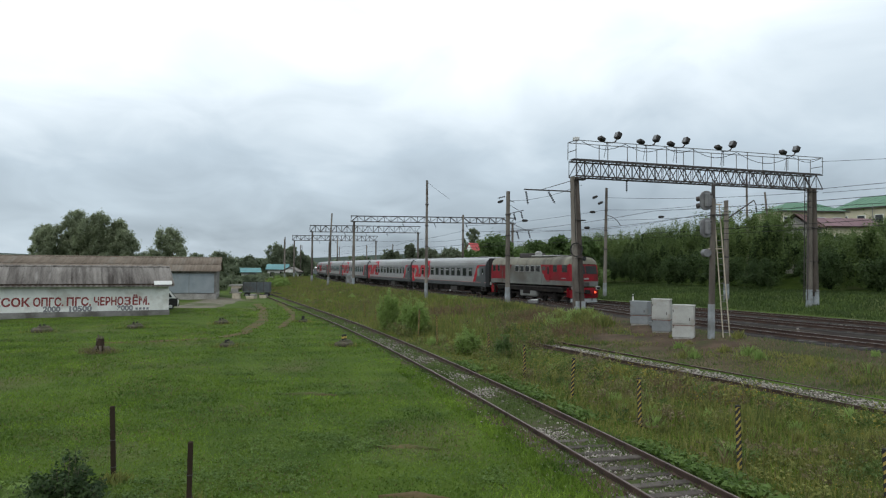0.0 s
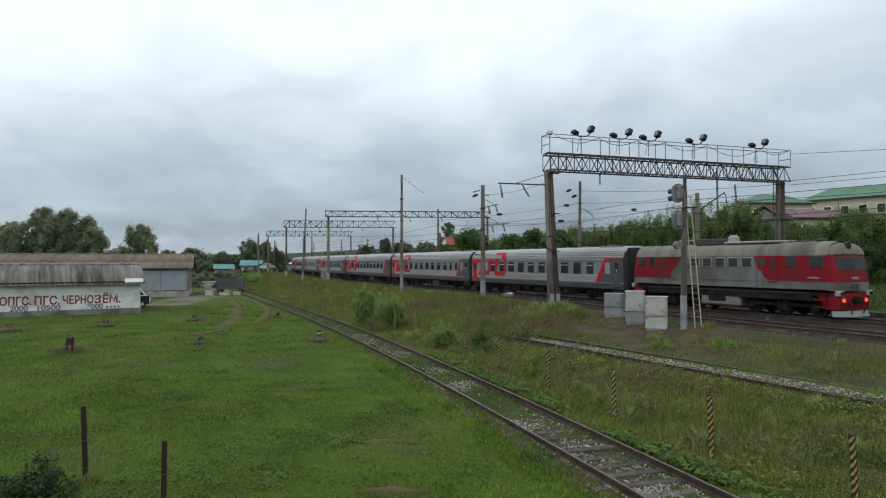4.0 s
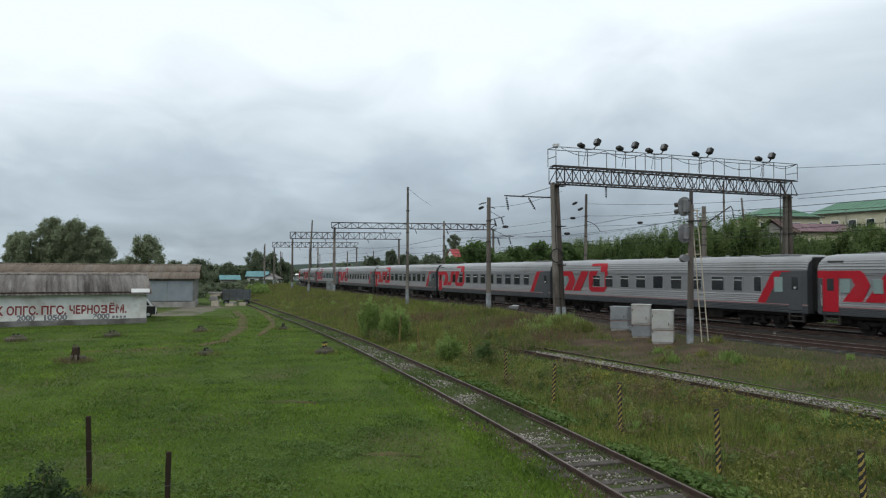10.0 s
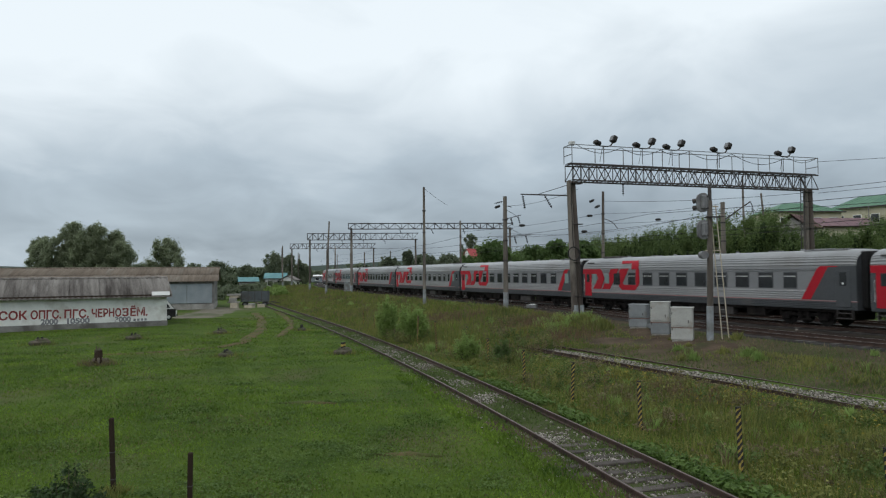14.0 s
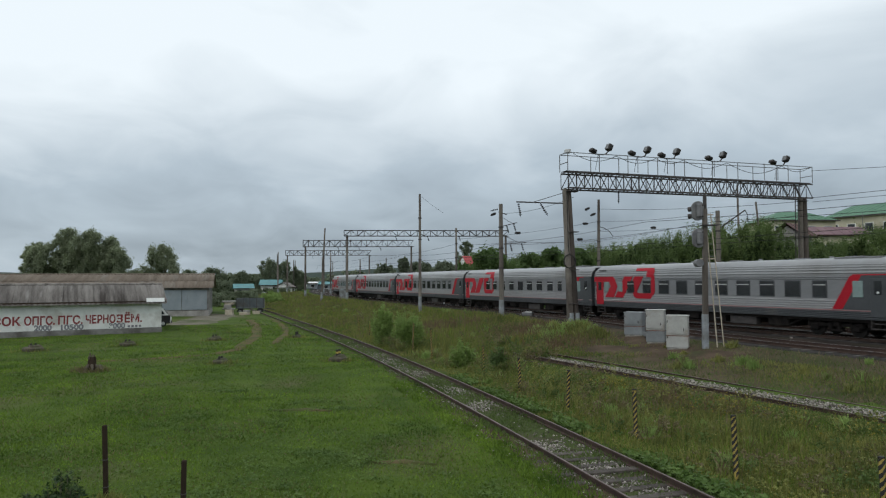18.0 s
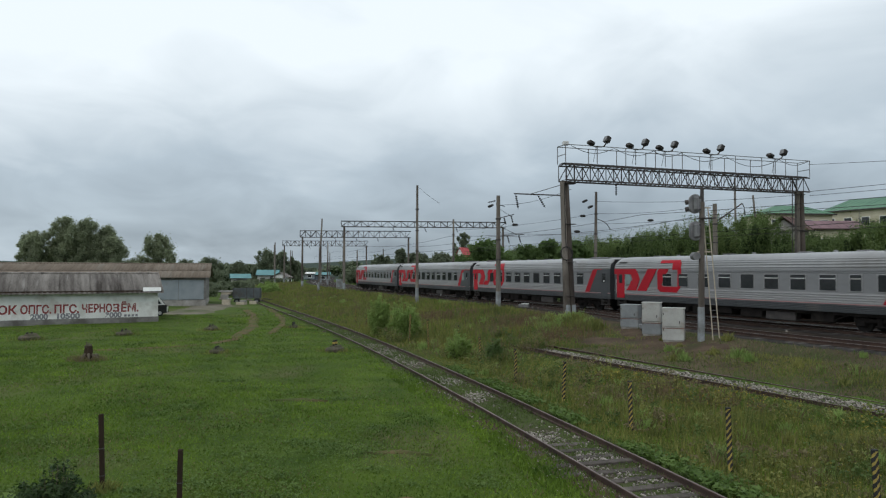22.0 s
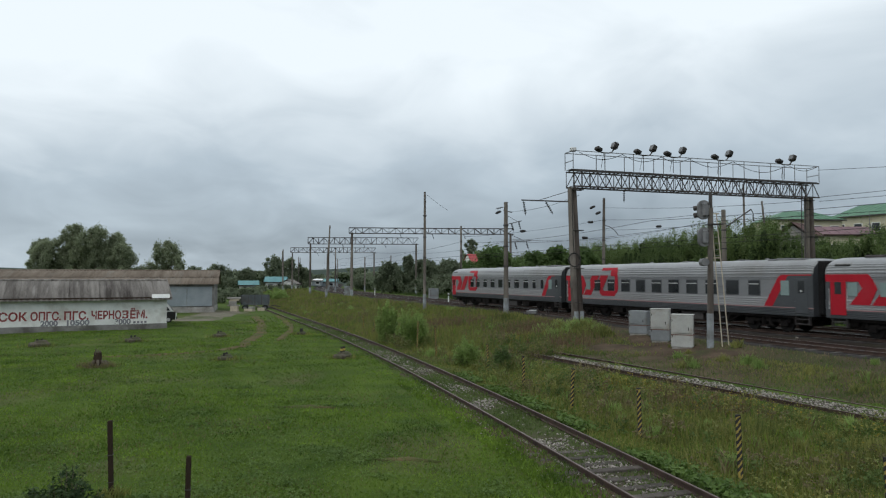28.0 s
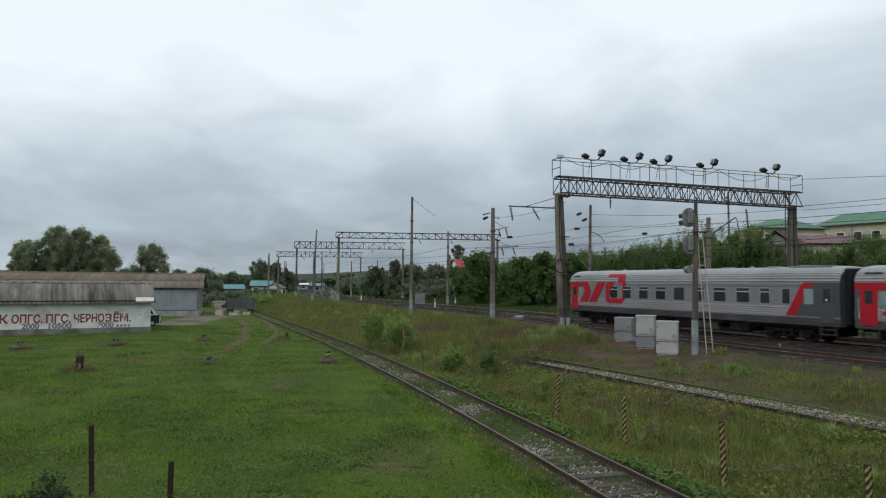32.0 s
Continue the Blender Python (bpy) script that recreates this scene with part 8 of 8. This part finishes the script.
# ------------------------------------------------------------ bare earth
def dirt(label, path, width, seed, mat="dirt", bed=None):
    """A worn strip that hugs the ground, with ragged edges."""
    rs = np.random.RandomState(seed)
    pts = []
    for (x0, y0), (x1, y1) in zip(path[:-1], path[1:]):
        n = max(2, int(math.hypot(x1 - x0, y1 - y0) / 0.5))
        pts += [(x0 + (x1 - x0) * k / n, y0 + (y1 - y0) * k / n) for k in range(n)]
    pts.append(path[-1])
    m, k = Mesh(), 12
    rows = []
    ragged = np.convolve(rs.rand(len(pts) + 6), np.ones(7) / 7, "valid")
    for i, (x, y) in enumerate(pts):
        a, b = pts[max(0, i - 1)], pts[min(len(pts) - 1, i + 1)]
        d = Vector((b[0] - a[0], b[1] - a[1])).normalized()
        taper = min(1.0, i / 3, (len(pts) - 1 - i) / 3)
        w = width * (0.3 + ragged[i] + 0.12 * rs.rand()) * max(taper, 0.05)
        for f in np.linspace(-1, 1, k):
            px_, py_ = x - d.y * w * f / 2, y + d.x * w * f / 2
            z = gz(px_, py_) + 0.055 - 0.07 * abs(f) ** 3 if bed is None else bed + 0.075 * abs(f) ** 4 - 0.06 * abs(f) ** 12
            rows.append((px_, py_, z))
    m.add(rows, [(j * k + i, j * k + i + 1, (j + 1) * k + i + 1, (j + 1) * k + i) for j in range(len(pts) - 1) for i in range(k - 1)])
    solid("bare_earth", m, M[mat], label, "bare earth", kind="structure")


dirt("brown earth and cinders under the siding", [(float(x_siding(y)), y) for y in range(-6, 76, 2)], 3.3, 20, "moss_bed", bed=-0.042)
dirt("cinders and gravel on the shoulder of the siding", [(float(x_siding(y)) - 1.15, y) for y in range(5, 28, 2)], 0.85, 21, bed=-0.004)
dirt("brown wheel rut worn in the meadow", [(-13.2, 45), (-14.5, 55), (-16.4, 62), (-18.5, 70), (-22, 80)], 1.2, 1, "rut_soil")
dirt("brown wheel rut worn in the meadow", [(-11.5, 48), (-12.6, 57), (-14.2, 64), (-16.5, 72), (-20, 82)], 0.9, 2, "rut_soil")
dirt("thin brown track across the meadow", [(-19.5, 38.5), (-16.5, 40), (-13.8, 42), (-12.8, 46)], 1.2, 3, "rut_soil")
dirt("bare yard in front of the barn gates", [(-26, 70), (-27, 80), (-29, 90), (-36, 94)], 6.0, 4, "yard")
dirt("pale bare strip before the barn", [(-24, 86), (-30, 88), (-38, 91)], 4.0, 5, "yard")
dirt("brown earth bank under the cabinets", [(8.2, 40.6), (9.6, 37.6), (11.2, 35.6), (12.4, 33.6), (13.4, 32.0)], 2.6, 6)
dirt("bare brown earth round the signal foot", [(11.6, 43.5), (11.9, 38), (12.6, 34), (14.8, 32)], 2.6, 7)
dirt("worn earth patch in the meadow", [(-5.6, 23.5), (-4.6, 23.8), (-3.6, 23.4)], 1.1, 8, "rut_soil")
dirt("worn earth patch in the meadow", [(-1.6, 16.6), (-0.8, 16.8), (0.0, 16.5)], 0.9, 9, "rut_soil")
dirt("worn earth patch in the meadow", [(-1.2, 13.2), (-0.5, 13.4), (0.2, 13.1)], 0.7, 10, "rut_soil")


# ------------------------------------------------------------ small lineside things
def point_machine(x, y, rz, label):
    t = thing("point_machine", label, "switch machine", pose(x, y, RAIL - 0.2, 0, 0, rz))
    part("case", Mesh().box((0, 0, 0.2), (1.0, 0.5, 0.32), ch=0.05), M["steel_grey"], t)
    part("lid", Mesh().box((0.1, 0, 0.38), (0.6, 0.46, 0.06), ch=0.02), M["white_paint"], t, "whitened lid")
    part("rod", Mesh().cyl((0.5, 0.1, 0.12), (2.4, 0.1, 0.1), 0.03, n=6), M["steel_dark"], t)
    part("base", Mesh().box((0.2, 0, 0.03), (1.6, 0.7, 0.06)), M["steel_dark"], t)


point_machine(8.4, 62.8, -24, "grey switch motor with a whitened lid beside the track")
point_machine(14.4, 44.0, -24, "grey switch motor beside the loop track")
rr_ = random.Random(12)
for k in range(60):
    y = rr_.uniform(24, 110)
    x = float(x_main(y)) + rr_.choice((-3.2, -2.2, 2.6, 3.0, 0.0)) + rr_.uniform(-0.4, 0.4)
    s = rr_.uniform(0.05, 0.12)
    solid("limestone_lump", Mesh().box((0, 0, s * 0.3), (s * 1.6, s, s * 0.8), rr_.uniform(0, 3), ch=s * 0.25), M["gravel"], "pale lump of stone lying in the trackbed", "stone", pose(x, y, RAIL - 0.21), group="pale stones along the tracks")
for x, y, h in ((1.0, 92, 1.3), (4.4, 108, 1.2), (18.5, 66, 0.9), (-12.5, 128, 1.4)):
    t = thing("marker_post", "short white marker post with a black band", "marker post", pose(x, y, gz(x, y)), group="white marker posts")
    part("shaft", Mesh().cyl((0, 0, -0.2), (0, 0, h), 0.09, 0.08, 8), M["white_paint"], t)
    part("band", Mesh().cyl((0, 0, h * 0.75), (0, 0, h * 0.9), 0.094, 0.093, 8), M["black"], t)

# insulators strung in the overhead wires
hang = thing("wire_insulators", "dark insulator sausages strung in the overhead wires", "insulators")
for x, y, z, d in ((15.84, 72.0, 11.90, (1, -0.2, 0.45)), (16.43, 72.0, 11.29, (1, -0.2, 0.45)), (15.58, 72.0, 10.45, (1, -0.2, -0.03)), (22.85, 72.0, 9.98, (1, -0.2, 0.03)), (5.45, 68.0, 10.97, (1, -0.1, 0.4)), (7.88, 68.0, 9.19, (1, -0.1, 0.0)), (14.12, 68.0, 8.53, (1, -0.1, 0.0))):
    a, d = Vector((x, y, z)), Vector(d).normalized()
    part("insulator", Mesh().cyl(a, a + d * 0.14, 0.05, 0.14, 9).cyl(a + d * 0.14, a + d * 0.5, 0.14, 0.13, 9).cyl(a + d * 0.5, a + d * 0.62, 0.13, 0.05, 9), M["black"], hang)


# ------------------------------------------------------------ what moves
def motions():
    times = [0.5 * k for k in range(65)]
    fine = [0.1 * k for k in range(321)]
    run = [gap_s(0) - gap_s(t) for t in fine]
    ahead = (0.10, 0.08, -0.06, -0.08, 0.12, 0.18, 0.04, -0.15)
    train = [(loco, -8.45, 4.3)] + [(c, PITCH * (k + 0.5) - ahead[k], 8.5) for k, c in enumerate(COACHES)]
    for ob, back, half in train:
        walk(ob, [(t, vehicle_pose(gap_s(t) + back, half)) for t in times])
        for bogie in ob.children:
            for w in bogie.children:
                if w.name.split(".")[0] == "wheelset":
                    p = w.matrix_basis.translation.copy()
                    walk(w, [(t, Matrix.Translation(p) @ Matrix.Rotation(s / p.z, 4, "Y")) for t, s in zip(fine, run)])


motions()
